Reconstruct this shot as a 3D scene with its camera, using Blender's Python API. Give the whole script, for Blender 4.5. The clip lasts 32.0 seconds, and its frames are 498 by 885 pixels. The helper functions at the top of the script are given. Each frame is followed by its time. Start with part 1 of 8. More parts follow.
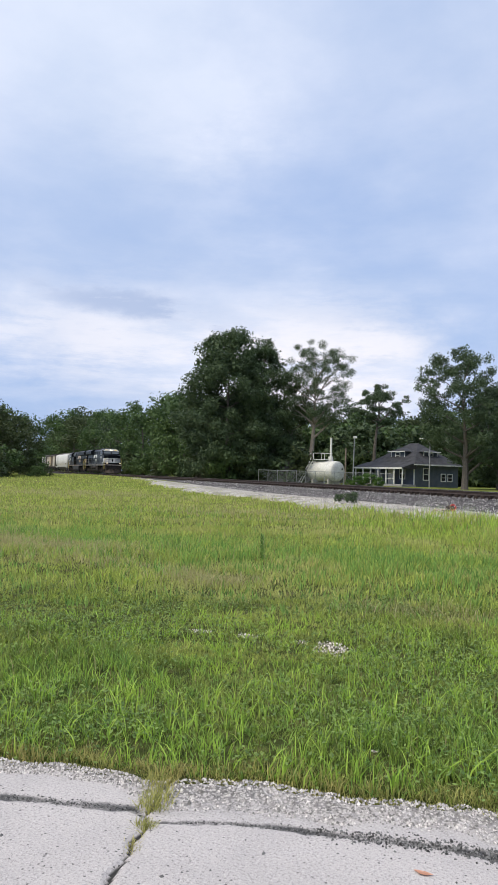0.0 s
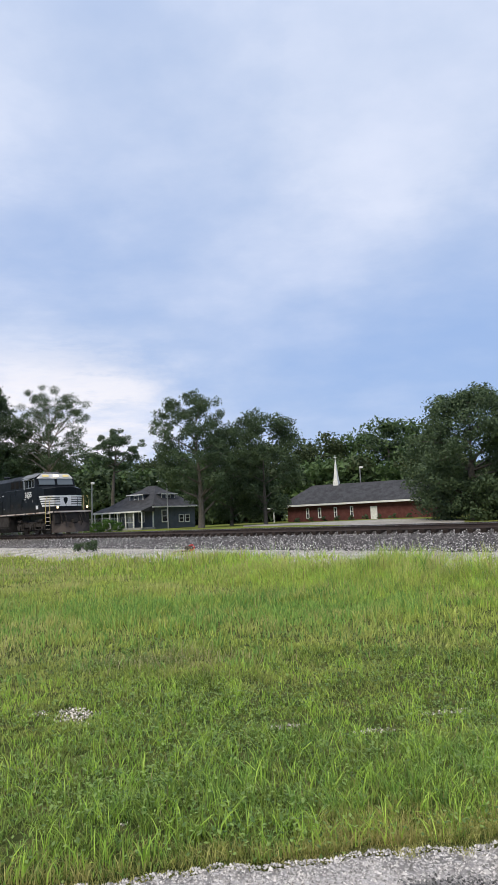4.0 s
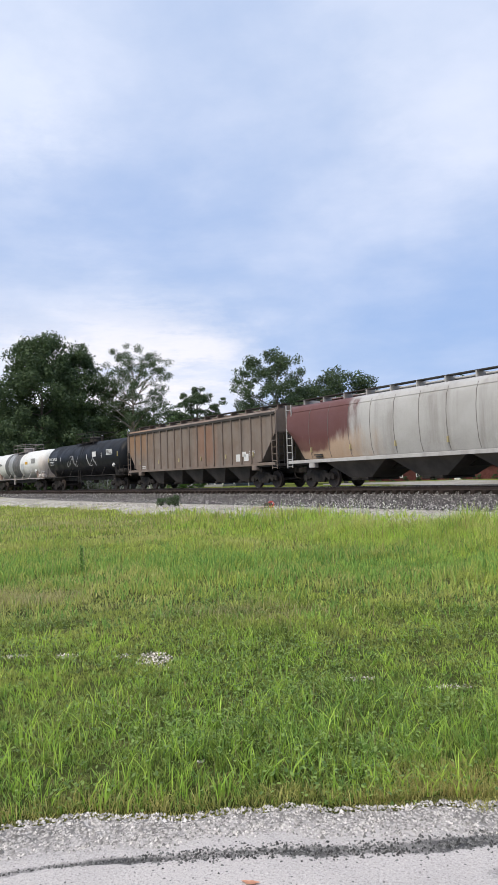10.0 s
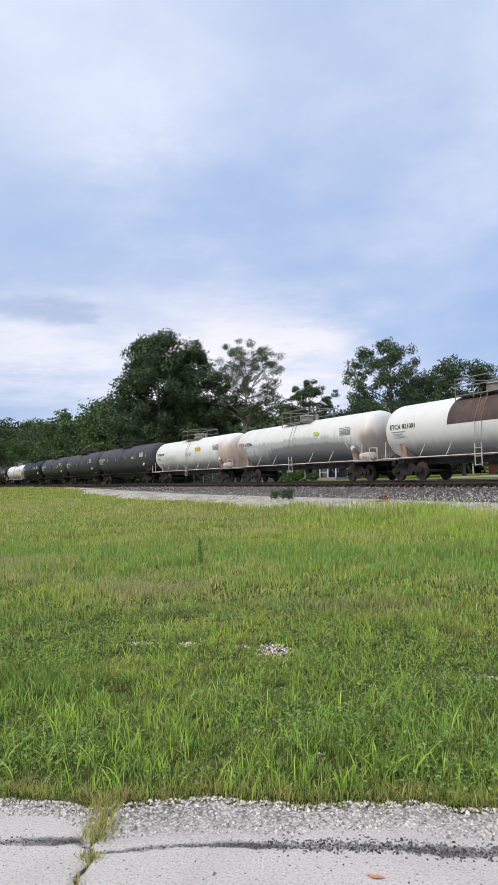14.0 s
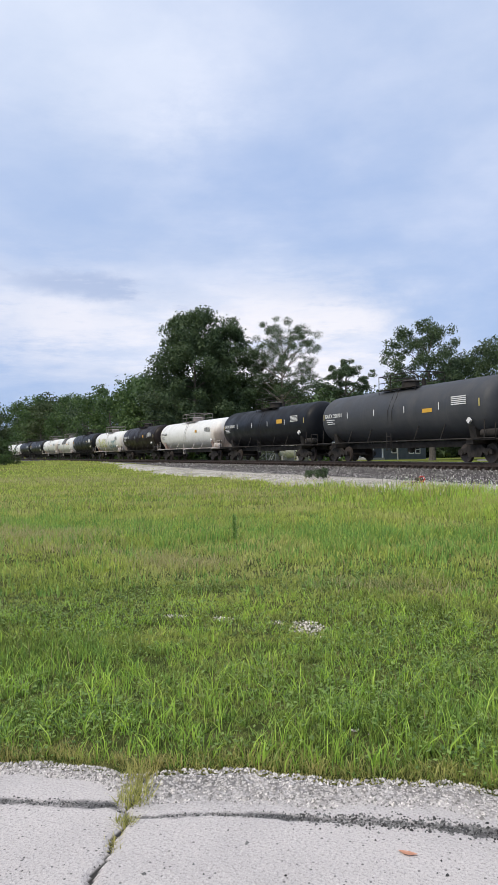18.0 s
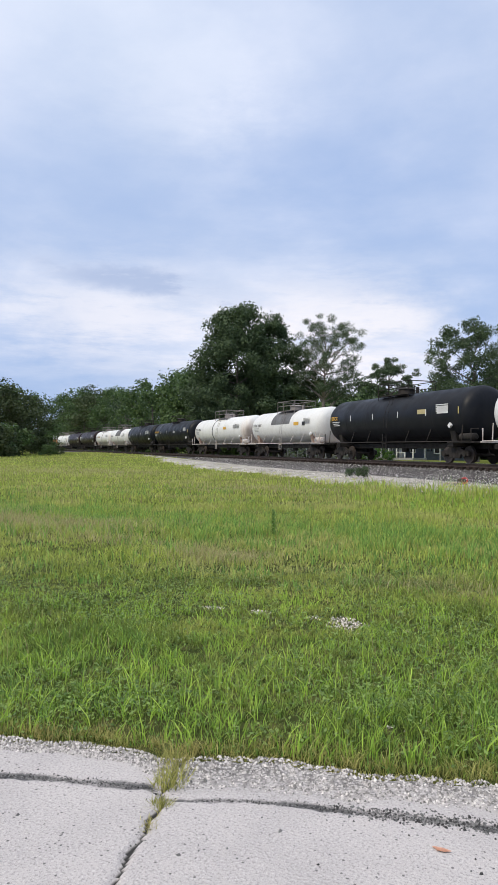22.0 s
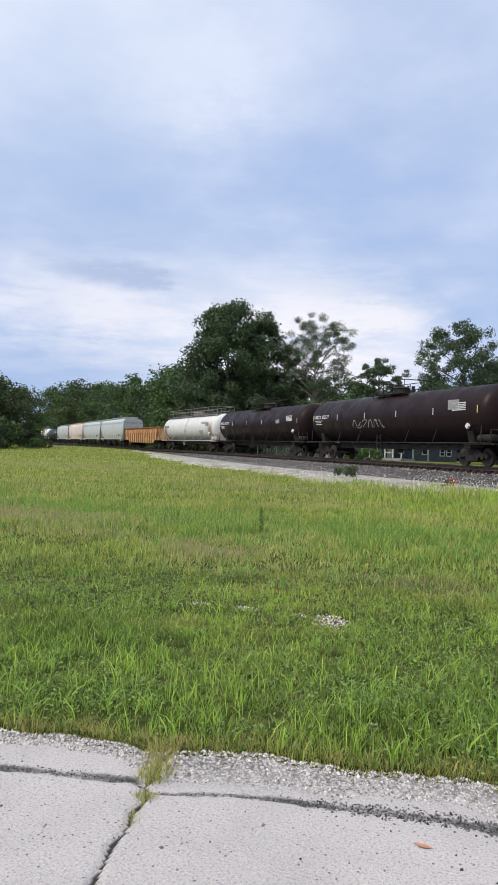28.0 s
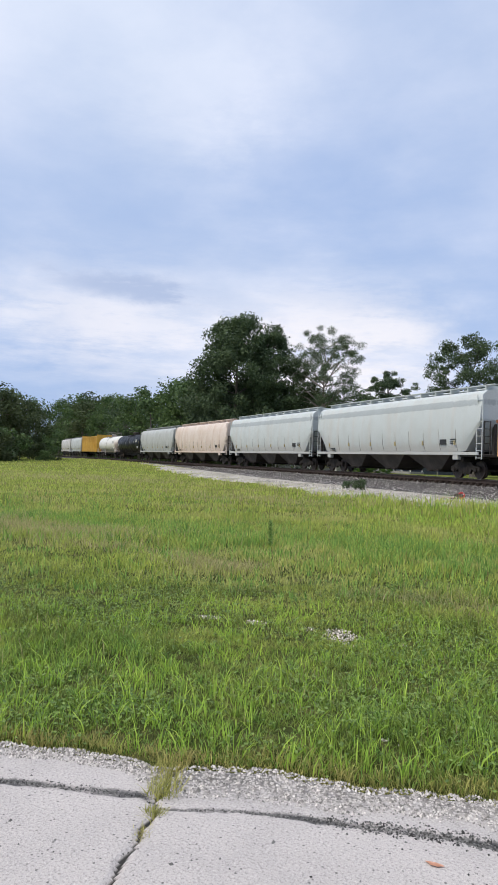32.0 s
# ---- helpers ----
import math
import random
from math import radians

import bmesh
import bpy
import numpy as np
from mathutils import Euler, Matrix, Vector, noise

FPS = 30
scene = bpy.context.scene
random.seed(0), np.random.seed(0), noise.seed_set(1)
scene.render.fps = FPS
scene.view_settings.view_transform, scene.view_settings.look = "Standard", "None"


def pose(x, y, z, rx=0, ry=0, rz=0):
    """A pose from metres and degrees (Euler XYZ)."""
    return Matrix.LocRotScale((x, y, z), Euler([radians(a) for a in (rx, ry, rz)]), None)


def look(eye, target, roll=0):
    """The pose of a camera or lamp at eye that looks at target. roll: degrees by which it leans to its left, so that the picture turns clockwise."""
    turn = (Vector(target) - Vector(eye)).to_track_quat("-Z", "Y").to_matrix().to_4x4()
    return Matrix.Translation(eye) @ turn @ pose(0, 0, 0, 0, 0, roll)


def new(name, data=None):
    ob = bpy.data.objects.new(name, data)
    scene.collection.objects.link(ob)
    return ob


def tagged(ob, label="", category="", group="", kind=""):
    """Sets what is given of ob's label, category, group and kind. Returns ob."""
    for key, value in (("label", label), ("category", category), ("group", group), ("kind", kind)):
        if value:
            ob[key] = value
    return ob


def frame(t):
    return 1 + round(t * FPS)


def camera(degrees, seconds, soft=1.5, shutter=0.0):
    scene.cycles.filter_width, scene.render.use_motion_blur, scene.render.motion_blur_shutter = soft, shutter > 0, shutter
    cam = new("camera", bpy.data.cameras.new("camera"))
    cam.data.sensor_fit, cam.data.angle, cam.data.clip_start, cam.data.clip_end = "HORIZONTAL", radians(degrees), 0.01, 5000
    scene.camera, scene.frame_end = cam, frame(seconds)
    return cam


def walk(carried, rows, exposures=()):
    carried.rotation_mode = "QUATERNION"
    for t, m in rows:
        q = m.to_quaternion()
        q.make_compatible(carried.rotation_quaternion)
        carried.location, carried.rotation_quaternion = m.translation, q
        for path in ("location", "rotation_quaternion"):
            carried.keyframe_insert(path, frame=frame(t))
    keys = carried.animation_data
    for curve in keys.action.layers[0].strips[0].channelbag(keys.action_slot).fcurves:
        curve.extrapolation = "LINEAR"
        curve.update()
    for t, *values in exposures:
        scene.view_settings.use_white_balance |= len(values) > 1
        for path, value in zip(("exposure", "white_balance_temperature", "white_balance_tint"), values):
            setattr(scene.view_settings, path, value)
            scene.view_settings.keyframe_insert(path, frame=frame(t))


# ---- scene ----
import itertools

cam = camera(38.17, 32.0)
# seconds, x, y, z, yaw, pitch, roll
PATH = [
    (0.0, -0.043, -0.035, 1.546, 25.93, 2.57, -1.65),
    (0.5, -0.033, -0.032, 1.577, 23.23, 4.59, -0.40),
    (1.0, -0.023, -0.001, 1.607, 19.62, 7.03, 0.65),
    (1.5, -0.008, 0.020, 1.603, 16.78, 8.53, 1.25),
    (2.0, -0.016, 0.035, 1.613, 14.74, 8.91, 1.49),
    (2.5, -0.034, 0.044, 1.622, 13.34, 8.31, 1.78),
    (4.5, -0.047, 0.073, 1.604, -0.11, 5.54, 2.95),
    (5.0, -0.013, 0.075, 1.602, -7.87, 5.32, 3.29),
    (5.5, 0.015, 0.077, 1.603, -16.48, 4.52, 3.14),
    (6.0, 0.042, 0.091, 1.575, -22.31, 3.45, 2.45),
    (6.5, 0.063, 0.100, 1.580, -24.98, 2.49, 1.54),
    (7.0, 0.075, 0.109, 1.578, -24.38, 2.46, 1.22),
    (7.5, 0.074, 0.124, 1.574, -18.79, 3.00, 1.68),
    (8.0, 0.040, 0.115, 1.593, -5.95, 3.98, 2.32),
    (8.5, 0.004, 0.120, 1.572, 4.18, 3.87, 2.17),
    (9.0, 0.003, 0.108, 1.566, 8.78, 2.84, 1.92),
    (9.5, -0.008, 0.094, 1.566, 10.91, 2.58, 1.78),
    (10.0, -0.023, 0.084, 1.571, 11.86, 2.85, 1.74),
    (10.5, -0.034, 0.063, 1.579, 12.67, 3.07, 1.63),
    (11.0, -0.042, 0.039, 1.581, 13.66, 3.22, 1.43),
    (11.5, -0.056, 0.018, 1.585, 14.74, 3.23, 1.25),
    (12.0, -0.057, 0.022, 1.588, 15.97, 3.13, 1.38),
    (12.5, -0.054, 0.029, 1.586, 17.18, 3.04, 1.50),
    (13.0, -0.050, 0.038, 1.587, 18.41, 2.93, 1.64),
    (13.5, -0.041, 0.038, 1.590, 19.63, 2.75, 1.81),
    (14.0, -0.045, 0.040, 1.585, 20.81, 2.57, 1.88),
    (14.5, -0.041, 0.035, 1.588, 21.85, 2.36, 2.19),
    (15.0, -0.042, 0.037, 1.582, 22.70, 2.18, 2.47),
    (15.5, -0.044, 0.037, 1.583, 23.25, 1.96, 2.61),
    (17.5, -0.072, 0.046, 1.570, 23.28, 1.03, 1.09),
    (18.0, -0.074, 0.048, 1.571, 23.54, 0.91, 0.66),
    (18.5, -0.076, 0.049, 1.568, 24.18, 0.65, 0.17),
    (19.0, -0.078, 0.036, 1.556, 25.17, 0.34, -0.16),
    (19.5, -0.080, 0.023, 1.549, 26.15, 0.07, -0.49),
    (20.0, -0.079, 0.013, 1.554, 26.86, 0.08, -0.61),
    (20.5, -0.073, 0.017, 1.554, 27.21, 0.39, -0.53),
    (21.0, -0.073, 0.016, 1.556, 27.19, 0.74, -0.45),
    (21.5, -0.071, 0.010, 1.559, 26.97, 0.84, -0.57),
    (22.0, -0.075, 0.023, 1.549, 26.75, 0.63, -0.83),
    (22.5, -0.078, 0.020, 1.545, 26.61, 0.23, -1.09),
    (23.0, -0.077, 0.023, 1.544, 26.59, -0.06, -1.26),
    (23.5, -0.079, 0.028, 1.543, 26.66, -0.26, -1.52),
    (24.0, -0.083, 0.027, 1.545, 26.75, -0.28, -1.71),
    (24.5, -0.084, 0.025, 1.543, 26.78, -0.17, -1.83),
    (26.5, -0.084, 0.020, 1.545, 26.23, 0.02, -2.13),
    (27.0, -0.082, 0.013, 1.545, 26.05, 0.11, -2.10),
    (27.5, -0.084, 0.014, 1.543, 25.91, 0.25, -2.13),
    (28.0, -0.079, 0.012, 1.542, 25.86, 0.45, -2.00),
    (28.5, -0.076, 0.010, 1.545, 25.93, 0.57, -1.95),
    (29.0, -0.085, 0.019, 1.542, 26.07, 0.64, -2.02),
    (29.5, -0.087, 0.015, 1.542, 26.29, 0.72, -2.06),
    (30.0, -0.087, 0.018, 1.539, 26.47, 0.83, -2.08),
    (30.5, -0.087, 0.017, 1.543, 26.58, 0.89, -2.15),
    (31.0, -0.083, 0.016, 1.544, 26.60, 1.02, -2.08),
    (31.5, -0.084, 0.015, 1.544, 26.60, 1.23, -2.07),
    (32.0, -0.084, 0.001, 1.547, 26.54, 1.44, -2.13),
]
walk(cam, [(t, pose(x, y, z, 90 + p, r, a)) for t, x, y, z, a, p, r in PATH],
     exposures=[(0, 0.0), (2, -0.05), (5, -0.02), (6, 0.05), (7.5, 0.11), (9, 0.08), (11, 0.0), (14, -0.02), (32, -0.04)])

# ---- node helpers ----
def node(nt, kind, *values, **named):
    n = nt.nodes.new(kind)
    for i, v in itertools.chain(enumerate(values), named.items()):
        key = i if isinstance(i, int) else i.replace("_", " ")
        sock = n.inputs[key]
        if hasattr(v, "is_output"):
            nt.links.new(v, sock)
        elif v is not None:
            sock.default_value = v
    return n


def calc(nt, op, *values):
    n = node(nt, "ShaderNodeMath", *values)
    n.operation = op
    return n.outputs[0]


def blend(nt, fac, a, b, kind="MIX"):
    n = nt.nodes.new("ShaderNodeMix")
    n.data_type, n.blend_type, n.clamp_factor = "RGBA", kind, True
    for key, v in ((0, fac), (6, a), (7, b)):
        if hasattr(v, "is_output"):
            nt.links.new(v, n.inputs[key])
        else:
            n.inputs[key].default_value = (*v, 1) if isinstance(v, tuple) and len(v) == 3 else v
    return n.outputs[2]


def ramp(nt, fac, lo, hi, a=0.0, b=1.0):
    n = node(nt, "ShaderNodeMapRange", fac, lo, hi, a, b)
    n.interpolation_type = "SMOOTHSTEP"
    return n.outputs[0]


def noise_at(nt, vec, scale, detail=4.0, rough=0.55):
    return node(nt, "ShaderNodeTexNoise", Vector=vec, Scale=scale, Detail=detail, Roughness=rough).outputs[0]


# ---- world: thin cloud over blue, glow low in the west, one wide soft sun ----
SUN_EL, SUN_AZ = 50.0, 150.0


def make_world():
    world = bpy.data.worlds.new("sky")
    scene.world = world
    world.use_nodes = True
    nt = world.node_tree
    nt.nodes.clear()
    d = node(nt, "ShaderNodeTexCoord").outputs[0]
    xyz = node(nt, "ShaderNodeSeparateXYZ", d).outputs
    az = calc(nt, "ARCTAN2", calc(nt, "MULTIPLY", xyz[0], -1.0), xyz[1])
    az = calc(nt, "MULTIPLY", az, 57.2958)
    el = calc(nt, "MULTIPLY", calc(nt, "ARCSINE", xyz[2]), 57.2958)
    sky = nt.nodes.new("ShaderNodeTexSky")
    sky.sky_type, sky.sun_disc = "NISHITA", False
    sky.sun_elevation, sky.sun_rotation = radians(SUN_EL), radians(-SUN_AZ)
    sky.air_density, sky.dust_density = 1.0, 2.0
    blue = blend(nt, 1.0, sky.outputs[0], (0.085, 0.085, 0.085), "MULTIPLY")
    blue = blend(nt, 0.75, blue, (0.37, 0.525, 0.87))

    fine = node(nt, "ShaderNodeCombineXYZ", calc(nt, "MULTIPLY", az, 0.09), calc(nt, "MULTIPLY", el, 0.42), 3.0).outputs[0]
    streak = noise_at(nt, fine, 1.0, 7.0, 0.66)
    torn = noise_at(nt, node(nt, "ShaderNodeCombineXYZ", calc(nt, "MULTIPLY", az, 0.16), calc(nt, "MULTIPLY", el, 0.30), 9.0).outputs[0], 1.0, 7.0, 0.62)
    wob_a = calc(nt, "ADD", az, calc(nt, "MULTIPLY", calc(nt, "SUBTRACT", torn, 0.5), 16.0))
    wob_e = calc(nt, "ADD", el, calc(nt, "MULTIPLY", calc(nt, "SUBTRACT", streak, 0.5), 7.0))

    def blob(a0, e0, wa, we, hard=False):
        u = calc(nt, "DIVIDE", calc(nt, "SUBTRACT", wob_a, a0), wa)
        v = calc(nt, "DIVIDE", calc(nt, "SUBTRACT", wob_e, e0), we)
        r = calc(nt, "ADD", calc(nt, "MULTIPLY", u, u), calc(nt, "MULTIPLY", v, v))
        if hard:
            r = calc(nt, "MULTIPLY", r, r)
        return calc(nt, "EXPONENT", calc(nt, "MULTIPLY", r, -1.0))

    deep = calc(nt, "ADD", calc(nt, "ABSOLUTE", xyz[2]), 0.22)
    flat = node(nt, "ShaderNodeCombineXYZ", calc(nt, "DIVIDE", xyz[0], deep), calc(nt, "DIVIDE", xyz[1], deep), 0.0).outputs[0]
    big = noise_at(nt, flat, 0.95, 3.0, 0.5)
    mid = noise_at(nt, flat, 2.2, 6.0, 0.56)
    # cover of cloud: dense overhead and in the west, thin in the north
    cover = calc(nt, "ADD", ramp(nt, el, 8.0, 38.0, 0.42, 0.86), calc(nt, "MULTIPLY", calc(nt, "SUBTRACT", big, 0.5), 1.1))
    cover = calc(nt, "ADD", cover, calc(nt, "MULTIPLY", calc(nt, "SUBTRACT", mid, 0.5), 0.75))
    for amount, spot in ((0.75, blob(22.0, 9.0, 13.0, 6.5)), (0.45, blob(40.0, 12.0, 10.0, 5.0)), (-0.36, blob(-10.0, 11.0, 17.0, 8.0)),
                         (-0.45, blob(-33.0, 15.0, 13.0, 10.0)), (-0.3, blob(-26.0, 24.0, 8.0, 3.5)), (0.4, blob(-10.0, 30.0, 13.0, 10.0)), (-0.3, blob(22.0, 22.0, 9.0, 5.0)), (0.35, blob(33.0, 26.0, 6.0, 4.0)), (-0.35, blob(44.0, 4.0, 7.0, 4.5))):
        cover = calc(nt, "ADD", cover, calc(nt, "MULTIPLY", spot, amount))
    cover = calc(nt, "MINIMUM", calc(nt, "MAXIMUM", cover, 0.0), 1.0)
    shade = calc(nt, "ADD", calc(nt, "MULTIPLY", big, 0.55), calc(nt, "MULTIPLY", mid, 0.45))
    cloud = blend(nt, ramp(nt, shade, 0.36, 0.66), (0.490, 0.588, 0.788), (0.700, 0.757, 0.917))
    col = blend(nt, cover, blue, cloud)
    glow = calc(nt, "ADD", calc(nt, "MULTIPLY", blob(21.0, 8.8, 10.0, 4.6, True), 0.9), calc(nt, "MULTIPLY", blob(38.0, 10.6, 9.0, 3.6), 0.7))
    glow = calc(nt, "MULTIPLY", glow, ramp(nt, streak, 0.36, 0.56, 0.3, 1.0))
    col = blend(nt, glow, col, (0.88, 0.865, 0.92))
    col = blend(nt, calc(nt, "MULTIPLY", blob(40.0, 33.0, 14.0, 9.0), 0.4), col, (0.80, 0.86, 0.97))
    # one long blue-grey streak of cloud over the glow
    u = calc(nt, "DIVIDE", calc(nt, "SUBTRACT", calc(nt, "ADD", az, calc(nt, "MULTIPLY", calc(nt, "SUBTRACT", torn, 0.5), 7.0)), 34.6), 7.2)
    lift = calc(nt, "ADD", calc(nt, "MULTIPLY", calc(nt, "SUBTRACT", torn, 0.5), 3.2), calc(nt, "MULTIPLY", calc(nt, "SUBTRACT", az, 35.0), -0.10))
    v = calc(nt, "DIVIDE", calc(nt, "SUBTRACT", calc(nt, "ADD", el, lift), 12.9), 1.15)
    r = calc(nt, "ADD", calc(nt, "MULTIPLY", u, u), calc(nt, "MULTIPLY", v, v))
    dark = calc(nt, "MULTIPLY", ramp(nt, r, 0.2, 2.0, 0.85, 0.0), ramp(nt, streak, 0.40, 0.54, 0.1, 1.0))
    col = blend(nt, dark, col, (0.40, 0.49, 0.70))
    # an overcast sky is brightest overhead
    bright = ramp(nt, el, 34.0, 80.0, 1.0, 1.7)
    bg = node(nt, "ShaderNodeBackground", col, calc(nt, "MULTIPLY", bright, 1.12))
    out = nt.nodes.new("ShaderNodeOutputWorld")
    nt.links.new(bg.outputs[0], out.inputs[0])


make_world()
sun_data = bpy.data.lights.new("sun", "SUN")
sun_data.energy, sun_data.angle, sun_data.color = 3.0, radians(28), (1.0, 0.90, 0.72)
sun = new("sun", sun_data)
sx, sy = -math.sin(radians(SUN_AZ)), math.cos(radians(SUN_AZ))
sun.matrix_world = look((sx * 50, sy * 50, 50 * math.tan(radians(SUN_EL))), (0, 0, 0))
scene.view_settings.exposure = 0.0


# ---- materials ----
MATS = {}


def material(name, base, rough=0.7, metal=0.0, second=None, scale=3.0, amount=0.5, grain=40.0, bump=0.0, grain_amount=0.25,
             streaks=None, per_object=0.0, per_island=0.0, spec=0.5, stretch=(1, 1, 1), zones=()):
    """A surface with a base colour, stains of a second colour at a large scale, fine grain, and optional run-down streaks."""
    if name in MATS:
        return MATS[name]
    m = bpy.data.materials.new(name)
    m.use_nodes = True
    nt = m.node_tree
    p = nt.nodes["Principled BSDF"]
    pos = node(nt, "ShaderNodeTexCoord").outputs[3]
    pos = node(nt, "ShaderNodeMapping", Vector=pos, Scale=stretch).outputs[0]
    large = noise_at(nt, pos, scale, 6.0, 0.6)
    small = noise_at(nt, pos, grain, 3.0, 0.6)
    second = second or tuple(c * 0.72 for c in base)
    col = blend(nt, calc(nt, "MULTIPLY", ramp(nt, large, 0.38, 0.66), amount), base, second)
    if streaks:
        tint, strength, sscale = streaks
        run = node(nt, "ShaderNodeMapping", Vector=pos, Scale=(sscale, sscale, sscale * 0.05)).outputs[0]
        s = ramp(nt, noise_at(nt, run, 1.0, 5.0, 0.65), 0.46, 0.72)
        col = blend(nt, calc(nt, "MULTIPLY", s, strength), col, tint)
    # stained, repainted or shade-painted zones with ragged, run-down edges: x0, x1, z0, z1, tint, strength, softness
    if zones:
        xyz = node(nt, "ShaderNodeSeparateXYZ", pos).outputs
        run = node(nt, "ShaderNodeMapping", Vector=pos, Scale=(2.2, 2.2, 0.5)).outputs[0]
        rag = calc(nt, "SUBTRACT", noise_at(nt, run, 1.0, 6.0, 0.62), 0.5)
        for x0, x1, z0, z1, tint, strength, soft in zones:
            u = calc(nt, "DIVIDE", calc(nt, "ABSOLUTE", calc(nt, "SUBTRACT", xyz[0], (x0 + x1) / 2)), (x1 - x0) / 2)
            v = calc(nt, "DIVIDE", calc(nt, "ABSOLUTE", calc(nt, "SUBTRACT", xyz[2], (z0 + z1) / 2)), (z1 - z0) / 2)
            d = calc(nt, "ADD", calc(nt, "POWER", calc(nt, "ADD", calc(nt, "POWER", u, 4.0), calc(nt, "POWER", v, 4.0)), 0.25), calc(nt, "MULTIPLY", rag, 0.7 + 1.2 * soft))
            col = blend(nt, ramp(nt, d, 1.0 - soft, 1.0 + soft, strength, 0.0), col, tint)
    g = ramp(nt, small, 0.3, 0.7, 1.0 - grain_amount, 1.0 + grain_amount)
    grey = node(nt, "ShaderNodeCombineXYZ", g, g, g).outputs[0]
    col = blend(nt, 1.0, col, grey, "MULTIPLY")
    if per_object:
        r = node(nt, "ShaderNodeObjectInfo").outputs["Random"]
        v = ramp(nt, r, 0.0, 1.0, 1.0 - per_object, 1.0 + per_object)
        col = blend(nt, 1.0, col, node(nt, "ShaderNodeCombineXYZ", v, v, v).outputs[0], "MULTIPLY")
    if per_island:
        r = node(nt, "ShaderNodeNewGeometry").outputs["Random Per Island"]
        v = ramp(nt, r, 0.0, 1.0, 1.0 - per_island, 1.0 + per_island)
        col = blend(nt, 1.0, col, node(nt, "ShaderNodeCombineXYZ", v, v, v).outputs[0], "MULTIPLY")
    nt.links.new(col, p.inputs["Base Color"])
    nt.links.new(ramp(nt, large, 0.3, 0.7, max(0.05, rough - 0.12), min(1.0, rough + 0.12)), p.inputs["Roughness"])
    p.inputs["Metallic"].default_value = metal
    p.inputs["Specular IOR Level"].default_value = spec
    if bump:
        b = node(nt, "ShaderNodeBump", Height=small, Strength=0.5, Distance=bump)
        nt.links.new(b.outputs[0], p.inputs["Normal"])
    MATS[name] = m
    return m


def leaf_material(name, dark, light, patch=0.3, patch_scale=0.12, yellow=None, through_light=0.3, up=0.0):
    """Leaves and blades: random tint per leaf, drifts of colour over the ground, some light passing through."""
    if name in MATS:
        return MATS[name]
    m = bpy.data.materials.new(name)
    m.use_nodes = True
    nt = m.node_tree
    p = nt.nodes["Principled BSDF"]
    pos = node(nt, "ShaderNodeTexCoord").outputs[3]
    r = node(nt, "ShaderNodeNewGeometry").outputs["Random Per Island"]
    col = blend(nt, ramp(nt, r, 0.1, 0.95), dark, light)
    drift = noise_at(nt, pos, patch_scale, 4.0, 0.6)
    col = blend(nt, calc(nt, "MULTIPLY", ramp(nt, drift, 0.42, 0.66), patch), col, yellow or tuple(c * 1.35 for c in light))
    if up:
        dusk = noise_at(nt, pos, patch_scale * 2.7, 3.0, 0.6)
        col = blend(nt, calc(nt, "MULTIPLY", ramp(nt, dusk, 0.46, 0.66), up), col, dark)
    nt.links.new(col, p.inputs["Base Color"])
    p.inputs["Roughness"].default_value = 0.6
    p.inputs["Specular IOR Level"].default_value = 0.25
    t = node(nt, "ShaderNodeBsdfTranslucent", col)
    mix = node(nt, "ShaderNodeMixShader", through_light, p.outputs[0], t.outputs[0])
    nt.links.new(mix.outputs[0], nt.nodes["Material Output"].inputs[0])
    MATS[name] = m
    return m


def glass_material(name, tint, rough=0.08):
    if name in MATS:
        return MATS[name]
    m = bpy.data.materials.new(name)
    m.use_nodes = True
    p = m.node_tree.nodes["Principled BSDF"]
    p.inputs["Base Color"].default_value = (*tint, 1)
    p.inputs["Roughness"].default_value = rough
    p.inputs["Specular IOR Level"].default_value = 0.9
    MATS[name] = m
    return m


def lamp_material(name, tint, strength):
    if name in MATS:
        return MATS[name]
    m = bpy.data.materials.new(name)
    m.use_nodes = True
    p = m.node_tree.nodes["Principled BSDF"]
    p.inputs["Base Color"].default_value = (*tint, 1)
    p.inputs["Emission Color"].default_value = (*tint, 1)
    p.inputs["Emission Strength"].default_value = strength
    MATS[name] = m
    return m


